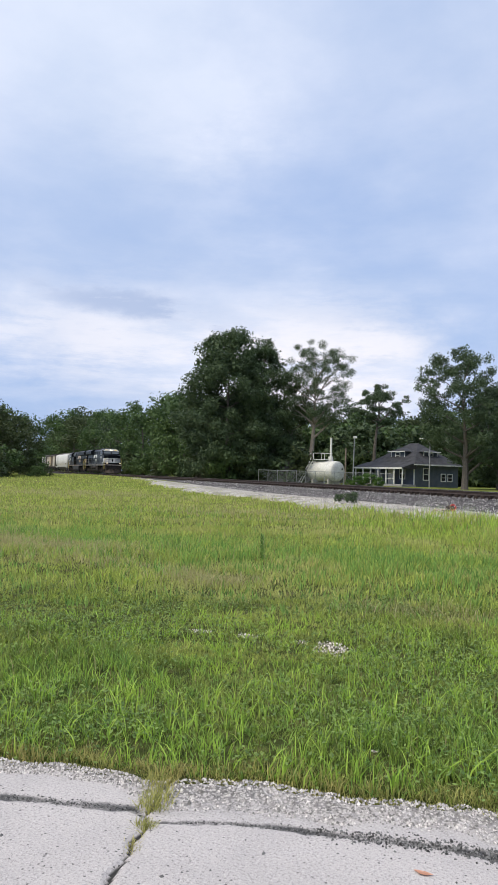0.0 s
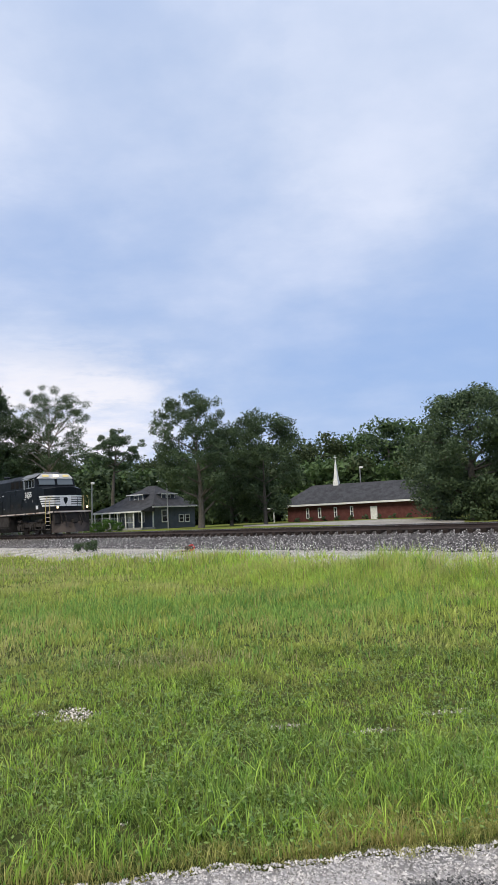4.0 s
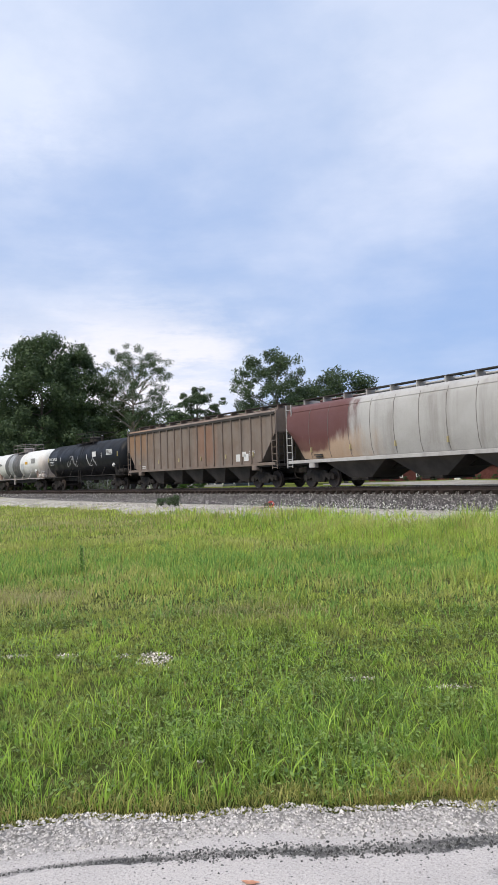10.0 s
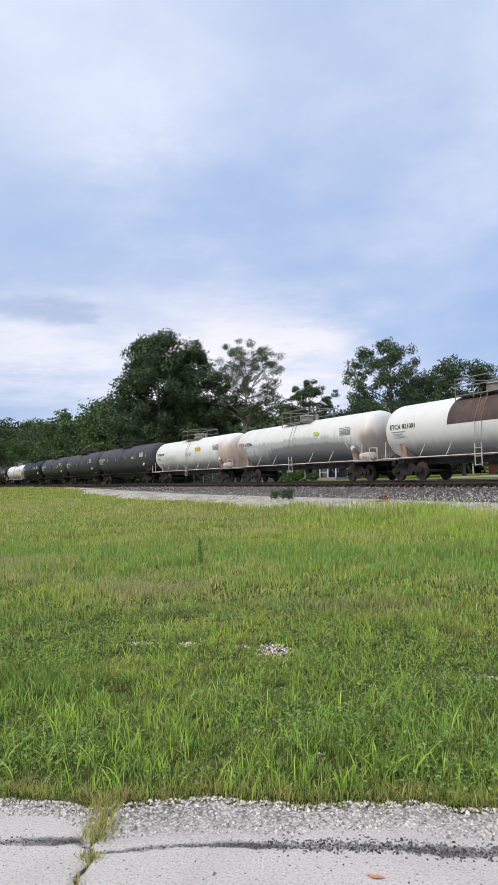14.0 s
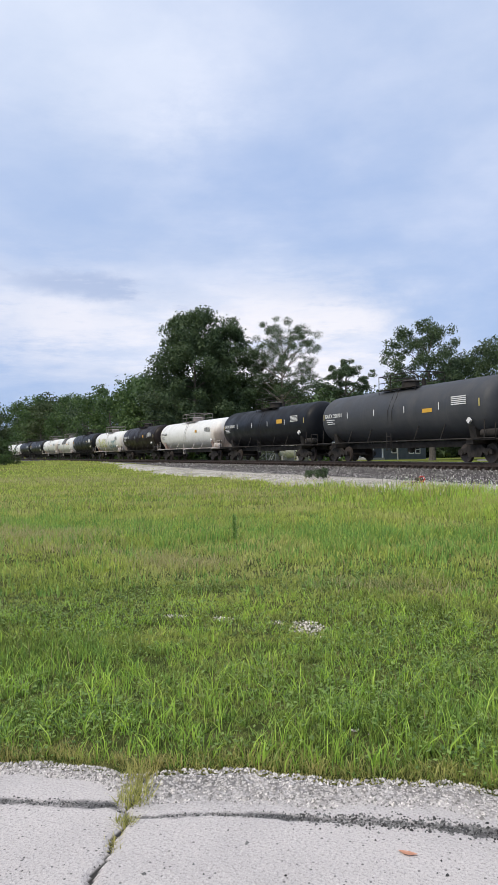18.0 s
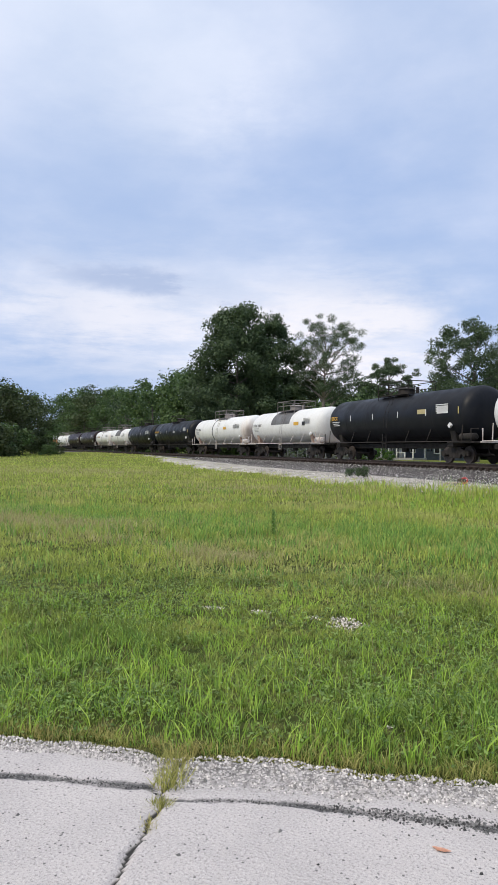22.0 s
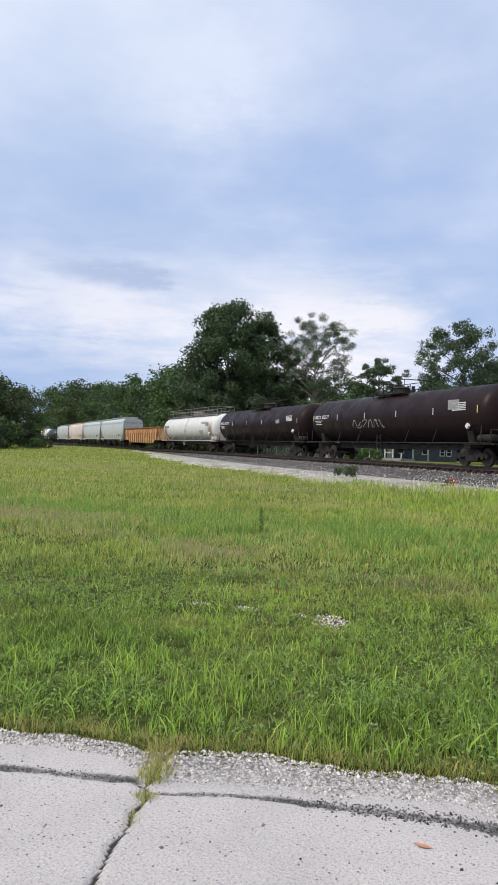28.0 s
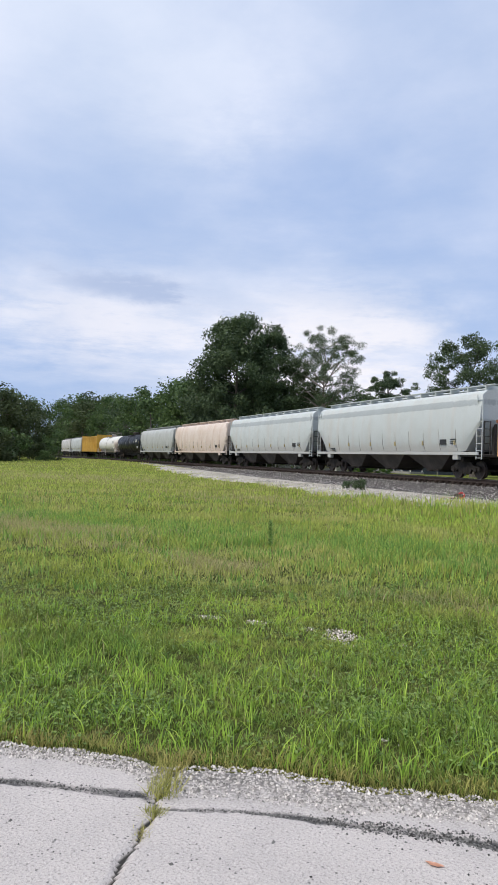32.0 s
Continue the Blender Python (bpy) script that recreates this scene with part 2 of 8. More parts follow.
# ---- mesh helpers ----
class Mesh:
    """Collects vertices and faces of one part."""

    def __init__(self):
        self.v, self.f = [], []

    def add(self, verts, faces):
        n = len(self.v)
        self.v += [tuple(v) for v in verts]
        self.f += [tuple(i + n for i in f) for f in faces]
        return self

    def box(self, x0, x1, y0, y1, z0, z1, bevel=0.0):
        if bevel <= 0:
            v = [(x, y, z) for z in (z0, z1) for y in (y0, y1) for x in (x0, x1)]
            return self.add(v, [(0, 2, 3, 1), (4, 5, 7, 6), (0, 1, 5, 4), (2, 6, 7, 3), (0, 4, 6, 2), (1, 3, 7, 5)])
        b = min(bevel, (x1 - x0) * 0.45, (y1 - y0) * 0.45, (z1 - z0) * 0.45)
        bm = bmesh.new()
        bmesh.ops.create_cube(bm, size=1.0, matrix=Matrix.LocRotScale(((x0 + x1) / 2, (y0 + y1) / 2, (z0 + z1) / 2), None, (x1 - x0, y1 - y0, z1 - z0)))
        bmesh.ops.bevel(bm, geom=bm.edges[:], offset=b, segments=1, affect="EDGES")
        self.take(bm)
        return self

    def take(self, bm, m=None):
        bm.verts.index_update()
        self.add([(m @ v.co if m else v.co) for v in bm.verts], [[v.index for v in f.verts] for f in bm.faces])
        bm.free()
        return self

    def tube(self, pts, radii, n=8, caps=True):
        """A round bar along points; radii a number or one for each point."""
        pts = [Vector(p) for p in pts]
        if not hasattr(radii, "__len__"):
            radii = [radii] * len(pts)
        rings, ref = [], None
        for i, p in enumerate(pts):
            d = (pts[min(i + 1, len(pts) - 1)] - pts[max(i - 1, 0)]).normalized()
            if ref is None:
                ref = d.orthogonal().normalized()
            u = (ref - d * ref.dot(d))
            u = u.normalized() if u.length > 1e-6 else d.orthogonal().normalized()
            ref, w = u, d.cross(u)
            rings.append([p + (u * math.cos(a) + w * math.sin(a)) * radii[i] for a in (2 * math.pi * k / n for k in range(n))])
        v = [q for ring in rings for q in ring]
        f = [(i * n + k, i * n + (k + 1) % n, (i + 1) * n + (k + 1) % n, (i + 1) * n + k) for i in range(len(pts) - 1) for k in range(n)]
        if caps:
            f += [tuple(range(n - 1, -1, -1)), tuple(range((len(pts) - 1) * n, len(pts) * n))]
        return self.add(v, f)

    def loft(self, rings, closed=True, caps=True):
        n = len(rings[0])
        v = [q for ring in rings for q in ring]
        m = n if closed else n - 1
        f = [(i * n + k, i * n + (k + 1) % n, (i + 1) * n + (k + 1) % n, (i + 1) * n + k) for i in range(len(rings) - 1) for k in range(m)]
        if caps and closed:
            f += [tuple(range(n - 1, -1, -1)), tuple(range((len(rings) - 1) * n, len(rings) * n))]
        return self.add(v, f)

    def extrude_y(self, outline, y0, y1):
        """A plate with the outline in x and z, from y0 to y1."""
        return self.loft([[(x, y0, z) for x, z in outline], [(x, y1, z) for x, z in outline]])

    def extrude_x(self, outline, x0, x1):
        return self.loft([[(x0, y, z) for y, z in outline], [(x1, y, z) for y, z in outline]])

    def disc(self, c, r, y0, y1, n=20):
        return self.tube([(c[0], y0, c[1]), (c[0], y1, c[1])], r, n)

    def data(self, name, smooth=False):
        me = bpy.data.meshes.new(name)
        me.from_pydata(self.v, [], self.f)
        if smooth:
            me.polygons.foreach_set("use_smooth", [True] * len(me.polygons))
        bm = bmesh.new()
        bm.from_mesh(me)
        bmesh.ops.recalc_face_normals(bm, faces=bm.faces)
        bm.to_mesh(me)
        bm.free()
        if smooth:
            me.set_sharp_from_angle(angle=radians(40))
        return me


CACHE = {}


def part(name, shape, mat, parent=None, label="", at=None, smooth=False, key=None):
    """One mesh object. shape: a Mesh, mesh data, or a function that makes a Mesh (kept under key for its repeats)."""
    if key is not None and key in CACHE:
        me = CACHE[key]
    else:
        if callable(shape):
            shape = shape()
        me = shape.data(name, smooth) if isinstance(shape, Mesh) else shape
        if key is not None:
            CACHE[key] = me
    if not me.materials:
        me.materials.append(None)
    ob = new(name, me)
    ob.material_slots[0].link = "OBJECT"
    ob.material_slots[0].material = mat
    if parent:
        ob.parent = parent
    if at is not None:
        ob.matrix_basis = at
    if label:
        tagged(ob, label)
    return ob


def thing(name, label, category, at=None, group="", kind=""):
    ob = new(name)
    ob.empty_display_size = 0.2
    if at is not None:
        ob.matrix_basis = at
    return tagged(ob, label, category, group, kind)


def bulk(name, verts, faces_n, mat, label, category, smooth=False):
    """One object of kind stuff from arrays: verts (n, k, 3), each group of k verts has the faces faces_n."""
    n, k, _ = verts.shape
    me = bpy.data.meshes.new(name)
    tri = np.array(faces_n)
    idx = (np.arange(n)[:, None, None] * k + tri[None]).reshape(-1, tri.shape[1])
    me.vertices.add(n * k)
    me.vertices.foreach_set("co", verts.astype(np.float32).ravel())
    me.loops.add(idx.size)
    me.loops.foreach_set("vertex_index", idx.astype(np.int32).ravel())
    me.polygons.add(len(idx))
    me.polygons.foreach_set("loop_start", np.arange(0, idx.size, tri.shape[1], dtype=np.int32))
    if smooth:
        me.polygons.foreach_set("use_smooth", np.ones(len(idx), bool))
    me.update(calc_edges=True)
    me.materials.append(mat)
    return tagged(new(name, me), label, category, kind="stuff")


# ---- the railway line: a gentle curve; s runs along the near rail, away from the camera to the west ----
RAIL_Z = 1.03
TS = np.arange(-600.0, 950.0, 0.5)
_curv = np.interp(TS, [-90, -80, 54, 114, 194, 420, 430], [0, 1.145, 1.145, -0.140, 0.338, 0.338, 0]) / 1000
_turn = np.cumsum(_curv) * 0.5
TH = radians(43.756) + _turn - np.interp(14, TS, _turn)
_tx, _ty = np.cumsum(-np.sin(TH)) * 0.5, np.cumsum(np.cos(TH)) * 0.5
TX, TY = _tx - np.interp(14, TS, _tx) + 16.845, _ty - np.interp(14, TS, _ty) + 14.933


def track(s, off=0.0):
    """Place and heading at s; off: metres beyond the near rail, away from the camera."""
    h = np.interp(s, TS, TH)
    return np.interp(s, TS, TX) + off * np.cos(h), np.interp(s, TS, TY) + off * np.sin(h), h


def to_track(x, y):
    """s, and q: metres from the near rail towards the camera's side."""
    x, y = np.asarray(x, float), np.asarray(y, float)
    s = np.clip(-(x - 27.5) * 0.73 + (y - 3.5) * 0.68, -590, 940)
    for _ in range(4):
        px, py, h = track(s)
        s = np.clip(s + (-(x - px) * np.sin(h) + (y - py) * np.cos(h)), -599, 949)
    px, py, h = track(s)
    return s, -((x - px) * np.cos(h) + (y - py) * np.sin(h))


def step(x, a, b):
    t = np.clip((np.asarray(x, float) - a) / (b - a), 0, 1)
    return t * t * (3 - 2 * t)


def waves(x, y, k=1.0):
    return (np.sin(1.7 * k * x + 0.6 * k * y) + np.sin(-0.9 * k * x + 1.9 * k * y + 2.1) + np.sin(0.45 * k * x - 0.6 * k * y + 4.0)) / 3


EDGE_X = (-9.0, -3.0, -2.6, -2.3, -2.08, -1.8, -1.5, -1.2, -0.9, -0.6, -0.25, 0.1, 0.4, 0.77, 1.06, 1.4, 1.8, 2.2, 2.7, 3.1, 3.5, 4.0, 9.0)
EDGE_Y = (1.75, 2.92, 3.02, 3.09, 3.12, 3.29, 3.38, 3.44, 3.51, 3.60, 3.66, 3.73, 3.79, 3.85, 3.83, 3.86, 3.96, 4.08, 4.17, 4.16, 4.21, 4.31, 5.2)


def pave_edge(x):
    """The broken line where the concrete ends and the grass begins."""
    x = np.asarray(x, float)
    return np.interp(x, EDGE_X, EDGE_Y) + 0.018 * np.sin(7.3 * x + 0.5) + 0.012 * np.sin(19.0 * x)


def ground_z(x, y):
    s, q = to_track(x, y)
    near = 0.22 * (1 - step(q, 5.0, 13.0))
    lift = 0.52 * step(s, 55, 130) * (1 - step(q, 10, 45)) * step(q, -1, 1)
    far = 0.55 - 0.47 * (1 - step(s, 58, 72)) * step(-q, 8, 26)
    z = np.where(q > 0, near + lift, 0.3 + (far - 0.3) * step(-q, 2.0, 5.0))
    z = z + 0.025 * waves(x, y, 0.8) * step(np.abs(q), 4, 8)
    return np.where(y < pave_edge(x) + 0.05, -0.06, z * step(y - pave_edge(x), 0.02, 2.5) - 0.02 * (1 - step(y - pave_edge(x), 0.0, 0.4)))


def sheet(name, xs, ys, zfun):
    X, Y = np.meshgrid(xs, ys)
    Z = zfun(X, Y)
    n, m = X.shape
    i = (np.arange(n - 1)[:, None] * m + np.arange(m - 1)[None]).ravel()
    me = bpy.data.meshes.new(name)
    me.from_pydata(np.stack([X, Y, Z], -1).reshape(-1, 3).tolist(), [], np.stack([i, i + 1, i + m + 1, i + m], 1).tolist())
    me.polygons.foreach_set("use_smooth", [True] * len(me.polygons))
    return me


def spaced(lo, hi, fine_lo, fine_hi, d):
    mid = np.arange(fine_lo, fine_hi + d / 2, d)
    up = fine_hi + (hi - fine_hi) * (np.arange(1, 23) / 22.0) ** 2.6
    down = fine_lo + (lo - fine_lo) * (np.arange(1, 23) / 22.0) ** 2.6
    return np.concatenate([down[::-1], mid, up])


def soil_material():
    m = bpy.data.materials.new("soil and thatch")
    m.use_nodes = True
    nt = m.node_tree
    p = nt.nodes["Principled BSDF"]
    pos = node(nt, "ShaderNodeTexCoord").outputs[3]
    col = blend(nt, ramp(nt, noise_at(nt, pos, 0.35, 6.0), 0.35, 0.65), (0.125, 0.165, 0.034), (0.20, 0.215, 0.055))
    col = blend(nt, ramp(nt, noise_at(nt, pos, 0.11, 3.0), 0.5, 0.7), col, (0.15, 0.15, 0.05))
    col = blend(nt, ramp(nt, noise_at(nt, pos, 9.0, 5.0), 0.45, 0.75, 0.0, 0.6), col, (0.05, 0.06, 0.018))
    earth = blend(nt, ramp(nt, noise_at(nt, pos, 6.0, 6.0), 0.4, 0.62), (0.045, 0.058, 0.018), (0.095, 0.098, 0.036))
    away = node(nt, "ShaderNodeVectorMath", pos)
    away.operation = "LENGTH"
    col = blend(nt, ramp(nt, away.outputs["Value"], 14.0, 34.0), earth, col)
    nt.links.new(col, p.inputs["Base Color"])
    p.inputs["Roughness"].default_value = 0.95
    p.inputs["Specular IOR Level"].default_value = 0.02
    b = node(nt, "ShaderNodeBump", Height=noise_at(nt, pos, 14.0, 5.0), Strength=0.8, Distance=0.06)
    nt.links.new(b.outputs[0], p.inputs["Normal"])
    return m


ground = part("ground", sheet("ground", spaced(-2600, 2600, -70, 45, 0.7), spaced(-2600, 2600, -3, 75, 0.7), ground_z), soil_material())
tagged(ground, "grassy soil with thatch and bare spots, level towards the trees", "ground", kind="structure")

# ---- pavement: old concrete with a tar seam, cracks and a crumbling edge ----
CRACKS = [  # points of each crack, half width
    ([(-1.96, 3.08), (-1.89, 2.87), (-1.81, 2.67), (-1.76, 2.50), (-1.72, 2.35), (-1.69, 2.23), (-1.65, 2.13), (-1.58, 1.8), (-1.46, 0.9), (-1.2, 0.0)], 0.018),
    ([(2.05, 3.54), (2.08, 3.42), (2.12, 3.31), (2.13, 3.18), (2.17, 3.08), (2.21, 2.98), (2.24, 2.90), (2.21, 2.79), (2.25, 2.70), (2.28, 2.62), (2.27, 2.49), (2.32, 2.1), (2.2, 1.6)], 0.016),
    ([(2.67, 3.66), (2.60, 3.50), (2.53, 3.38), (2.49, 3.26), (2.48, 3.17), (2.43, 3.05), (2.42, 2.97), (2.38, 2.91), (2.31, 2.89), (2.24, 2.86)], 0.014),
    ([(2.67, 3.66), (2.72, 3.58), (2.76, 3.55), (2.83, 3.62), (2.91, 3.72), (3.00, 3.74)], 0.010),
    ([(2.38, 2.91), (2.40, 2.86), (2.39, 2.82)], 0.009), ([(2.30, 3.04), (2.29, 2.97), (2.25, 2.90)], 0.008), ([(2.45, 2.73), (2.40, 2.70), (2.39, 2.64)], 0.008)]
SEAM = [(-9.0, 0.4), (-3.2, 2.30), (-2.57, 2.58), (-2.42, 2.64), (-2.25, 2.69), (-2.10, 2.74), (-1.95, 2.79), (-1.82, 2.72), (-1.52, 2.88), (-1.30, 2.96), (-1.06, 3.02), (-0.82, 3.09), (-0.60, 3.15), (-0.36, 3.18), (-0.13, 3.24), (0.10, 3.31), (0.37, 3.41),
        (0.68, 3.40), (0.98, 3.39), (1.31, 3.40), (1.75, 3.50), (2.05, 3.60), (2.40, 3.68), (2.74, 3.72), (3.46, 3.80), (4.5, 4.0)]
SPOTS = [(1.55, 3.37, 0.15, 0.13, 0.95), (0.99, 3.31, 0.17, 0.07, 0.95), (0.76, 3.26, 0.22, 0.07, 0.95), (0.52, 3.15, 0.24, 0.08, 0.95), (1.14, 2.8, 0.12, 0.05, 0.55), (1.35, 2.7, 0.18, 0.06, 0.55), (1.23, 2.87, 0.05, 0.02, 0.55), (1.48, 2.79, 0.06, 0.02, 0.55), (1.66, 2.69, 0.05, 0.018, 0.55), (1.75, 2.62, 0.035, 0.018, 0.55), (1.84, 2.5, 0.03, 0.014, 0.55), (1.25, 3.4, 0.07, 0.04, 0.95)]


def gap_to(x, y, pts):
    best = np.full(np.shape(x), 9.0)
    for (ax, ay), (bx, by) in zip(pts, pts[1:]):
        dx, dy = bx - ax, by - ay
        t = np.clip(((x - ax) * dx + (y - ay) * dy) / (dx * dx + dy * dy), 0, 1)
        best = np.minimum(best, np.hypot(x - ax - t * dx, y - ay - t * dy))
    return best


def pavement_parts(x, y):
    wob = 0.007 * np.sin(13 * x + 7 * y) + 0.006 * np.sin(-17 * x + 23 * y) + 0.005 * np.sin(41 * x + 37 * y)
    crack = np.zeros(np.shape(x))
    for pts, w in CRACKS:
        crack = np.maximum(crack, 1 - step(gap_to(x + wob * 1.2, y + wob * 0.9, pts), w * 0.3, w * 0.95))
    wide = 0.004 + 0.020 * (1 - step(x, -2.0, -1.85)) + 0.034 * step(x, -1.8, -0.85) * (0.75 + 0.35 * np.sin(3.1 * x + 1.0))
    seam = 1 - step(gap_to(x, y, SEAM) + 0.9 * wob, wide * 0.8, wide * 1.5 + 0.008)
    seam = seam * (1 - 0.75 * step(x, 0.3, 0.6))
    tar = seam * (0.75 + 0.25 * np.sin(9 * x))
    for cx, cy, a, b, thick in SPOTS:
        u, v = (x - cx) * 0.98 + (y - cy) * 0.18, (y - cy) * 0.98 - (x - cx) * 0.18
        tar = np.maximum(tar, (1 - step(np.hypot(u / a, v / b) + 5 * wob, 0.75, 1.25)) * thick)
    band = np.interp(x, (-3, -2.1, -1.8, -1.4, -0.9, 0.4, 1.3, 2.0, 3.0), (0.10, 0.12, 0.46, 0.42, 0.28, 0.42, 0.44, 0.50, 0.46))
    broken = 0.85 * step(y - pave_edge(x) + band + 2.5 * wob, -0.10, 0.30)
    return crack, tar, broken


def pavement_z(x, y):
    crack, tar, broken = pavement_parts(x, y)
    rough = 0.004 * np.sin(61 * x + 13 * y) * np.sin(53 * y - 17 * x)
    z = 0.0 - 0.022 * crack - 0.006 * tar + rough * (0.3 + 1.6 * broken)
    return z - 0.05 * step(y - pave_edge(x), -0.10, 0.06) - 0.012 * broken


def pavement_material():
    m = bpy.data.materials.new("old concrete")
    m.use_nodes = True
    nt = m.node_tree
    p = nt.nodes["Principled BSDF"]
    pos = node(nt, "ShaderNodeTexCoord").outputs[3]
    wear = node(nt, "ShaderNodeSeparateXYZ", node(nt, "ShaderNodeAttribute").outputs["Vector"])
    wear.inputs[0].links[0].from_node.attribute_name = "wear"
    base = blend(nt, ramp(nt, noise_at(nt, pos, 1.6, 6.0), 0.35, 0.68), (0.475, 0.438, 0.418), (0.405, 0.374, 0.360))
    base = blend(nt, ramp(nt, noise_at(nt, pos, 0.7, 3.0), 0.58, 0.72, 0.0, 0.35), base, (0.50, 0.40, 0.31))
    pit_node = node(nt, "ShaderNodeTexVoronoi", Vector=pos, Scale=34.0)
    pit = pit_node.outputs[0]
    few = node(nt, "ShaderNodeSeparateXYZ", pit_node.outputs[1]).outputs[0]
    hole = calc(nt, "MULTIPLY", ramp(nt, pit, 0.12, 0.24, 0.95, 0.0), ramp(nt, few, 0.66, 0.72))
    base = blend(nt, hole, base, (0.085, 0.08, 0.075))
    speck = noise_at(nt, pos, 85.0, 3.0, 0.75)
    base = blend(nt, ramp(nt, speck, 0.52, 0.62, 0.0, 0.62), base, (0.22, 0.205, 0.20))
    base = blend(nt, ramp(nt, speck, 0.34, 0.45, 0.5, 0.0), base, (0.64, 0.61, 0.58))
    chip = node(nt, "ShaderNodeTexVoronoi", Vector=pos, Scale=48.0)
    stones = blend(nt, ramp(nt, chip.outputs[0], 0.3, 0.6, 0.0, 0.95), (0.42, 0.395, 0.37), (0.085, 0.08, 0.075))
    col = blend(nt, calc(nt, "MULTIPLY", wear.outputs[2], ramp(nt, noise_at(nt, pos, 3.2, 4.0, 0.6), 0.34, 0.52, 0.45, 1.0)), base, stones)
    tar = calc(nt, "MULTIPLY", wear.outputs[1], calc(nt, "MINIMUM", 1.0, ramp(nt, calc(nt, "ADD", noise_at(nt, pos, 48.0, 5.0, 0.8), calc(nt, "MULTIPLY", wear.outputs[1], 0.20)), 0.46, 0.60)))
    col = blend(nt, tar, col, (0.040, 0.040, 0.043))
    col = blend(nt, ramp(nt, wear.outputs[0], 0.25, 0.8), col, (0.030, 0.028, 0.026))
    nt.links.new(col, p.inputs["Base Color"])
    p.inputs["Roughness"].default_value = 0.92
    h = calc(nt, "ADD", speck, calc(nt, "MULTIPLY", chip.outputs[0], wear.outputs[2]))
    b = node(nt, "ShaderNodeBump", Height=h, Strength=0.7, Distance=0.008)
    nt.links.new(b.outputs[0], p.inputs["Normal"])
    return m


def build_pavement():
    xs = np.concatenate([np.linspace(-40, -4.6, 18), np.arange(-4.5, -3.2, 0.03), np.arange(-3.2, 3.9, 0.015), np.arange(3.9, 5.5, 0.03), np.linspace(5.7, 40, 18)])
    v = np.concatenate([np.linspace(-30, -2.0, 12), np.arange(-1.9, 0.09, 0.015)])
    # rows follow the crumbling edge
    X = np.repeat(xs[None], len(v), 0)
    Y = pave_edge(xs)[None] + v[:, None]
    Z = pavement_z(X, Y)
    n, m = X.shape
    i = (np.arange(n - 1)[:, None] * m + np.arange(m - 1)[None]).ravel()
    me = bpy.data.meshes.new("pavement")
    me.from_pydata(np.stack([X, Y, Z], -1).reshape(-1, 3).tolist(), [], np.stack([i, i + 1, i + m + 1, i + m], 1).tolist())
    me.polygons.foreach_set("use_smooth", [True] * len(me.polygons))
    wear = me.attributes.new("wear", "FLOAT_VECTOR", "POINT")
    wear.data.foreach_set("vector", np.stack(pavement_parts(X, Y), -1).astype(np.float32).ravel())
    return tagged(part("pavement", me, pavement_material()), "cracked pale concrete pavement with a tar seam and crumbling edge", "pavement", kind="structure")


build_pavement()

rng = np.random.default_rng(7)
STONE_F = [(0, 1, 2), (0, 2, 3), (0, 3, 4), (0, 4, 1)]


def stones(name, x, y, z, size, mat, label):
    n = len(x)
    base = np.array([(0, 0, 0.75), (1, 0, -0.3), (0, 1, -0.3), (-1, 0, -0.3), (0, -1, -0.3)])
    v = base[None] * (0.6 + 0.8 * rng.random((n, 5, 1))) + 0.45 * (rng.random((n, 5, 3)) - 0.5)
    a = rng.random(n) * 6.28
    c, s_ = np.cos(a)[:, None], np.sin(a)[:, None]
    v = np.stack([v[..., 0] * c - v[..., 1] * s_, v[..., 0] * s_ + v[..., 1] * c, v[..., 2]], -1) * size[:, None, None]
    v += np.stack([x, y, z], -1)[:, None]
    return bulk(name, v, STONE_F, mat, label, "gravel")


# loose chips along the crumbling edge and in the seam
n = 17000
ex = rng.uniform(-4.2, 4.8, n)
deep = np.interp(ex, (-3, -2.1, -1.8, -1.4, -0.9, 0.4, 1.3, 2.0, 3.0), (0.16, 0.16, 0.40, 0.36, 0.30, 0.34, 0.36, 0.44, 0.42))
ey = pave_edge(ex) - deep * rng.random(n) ** 1.3 - 0.015
chip_mat = material("limestone chips", (0.40, 0.376, 0.355), 0.95, second=(0.20, 0.188, 0.175), scale=30, per_island=0.55, spec=0.2)
chip_z = pavement_z(ex, np.minimum(ey, pave_edge(ex) - 0.1))
big_chip = rng.random(n) < 0.14
stones("loose_gravel", ex, ey, chip_z + 0.002, rng.uniform(0.003, 0.0085, n) * np.where(big_chip, 1.6, 1.0), chip_mat, "loose pale limestone chips along the broken pavement edge")
sx_ = rng.uniform(-3.4, 3.2, 8000)
sx_ = sx_[rng.random(8000) < np.interp(sx_, (-3.4, -2.0, -1.92, -1.8, -1.3, -0.9), (0.8, 0.7, 0.0, 0.25, 0.5, 1.0))]
n = len(sx_)
spread_ = np.interp(sx_, (-3.4, -1.95, -1.8, -1.3, -0.9, 0.3, 0.8, 3.2), (0.016, 0.014, 0.006, 0.012, 0.03, 0.04, 0.06, 0.06))
size_ = rng.uniform(0.003, 0.010, n) * np.interp(spread_, (0.006, 0.03), (0.55, 1.0))
sy_ = np.interp(sx_, [p[0] for p in SEAM], [p[1] for p in SEAM]) + rng.normal(0, 1, n) * spread_
tar_chip = material("tarred chips", (0.15, 0.146, 0.142), 0.9, second=(0.04, 0.04, 0.04), scale=40, amount=0.9, per_island=0.7, spec=0.2)
stones("seam_gravel", sx_, sy_, pavement_z(sx_, sy_) + 0.001, size_, tar_chip, "dark tarred chips crumbling out of the pavement seam")
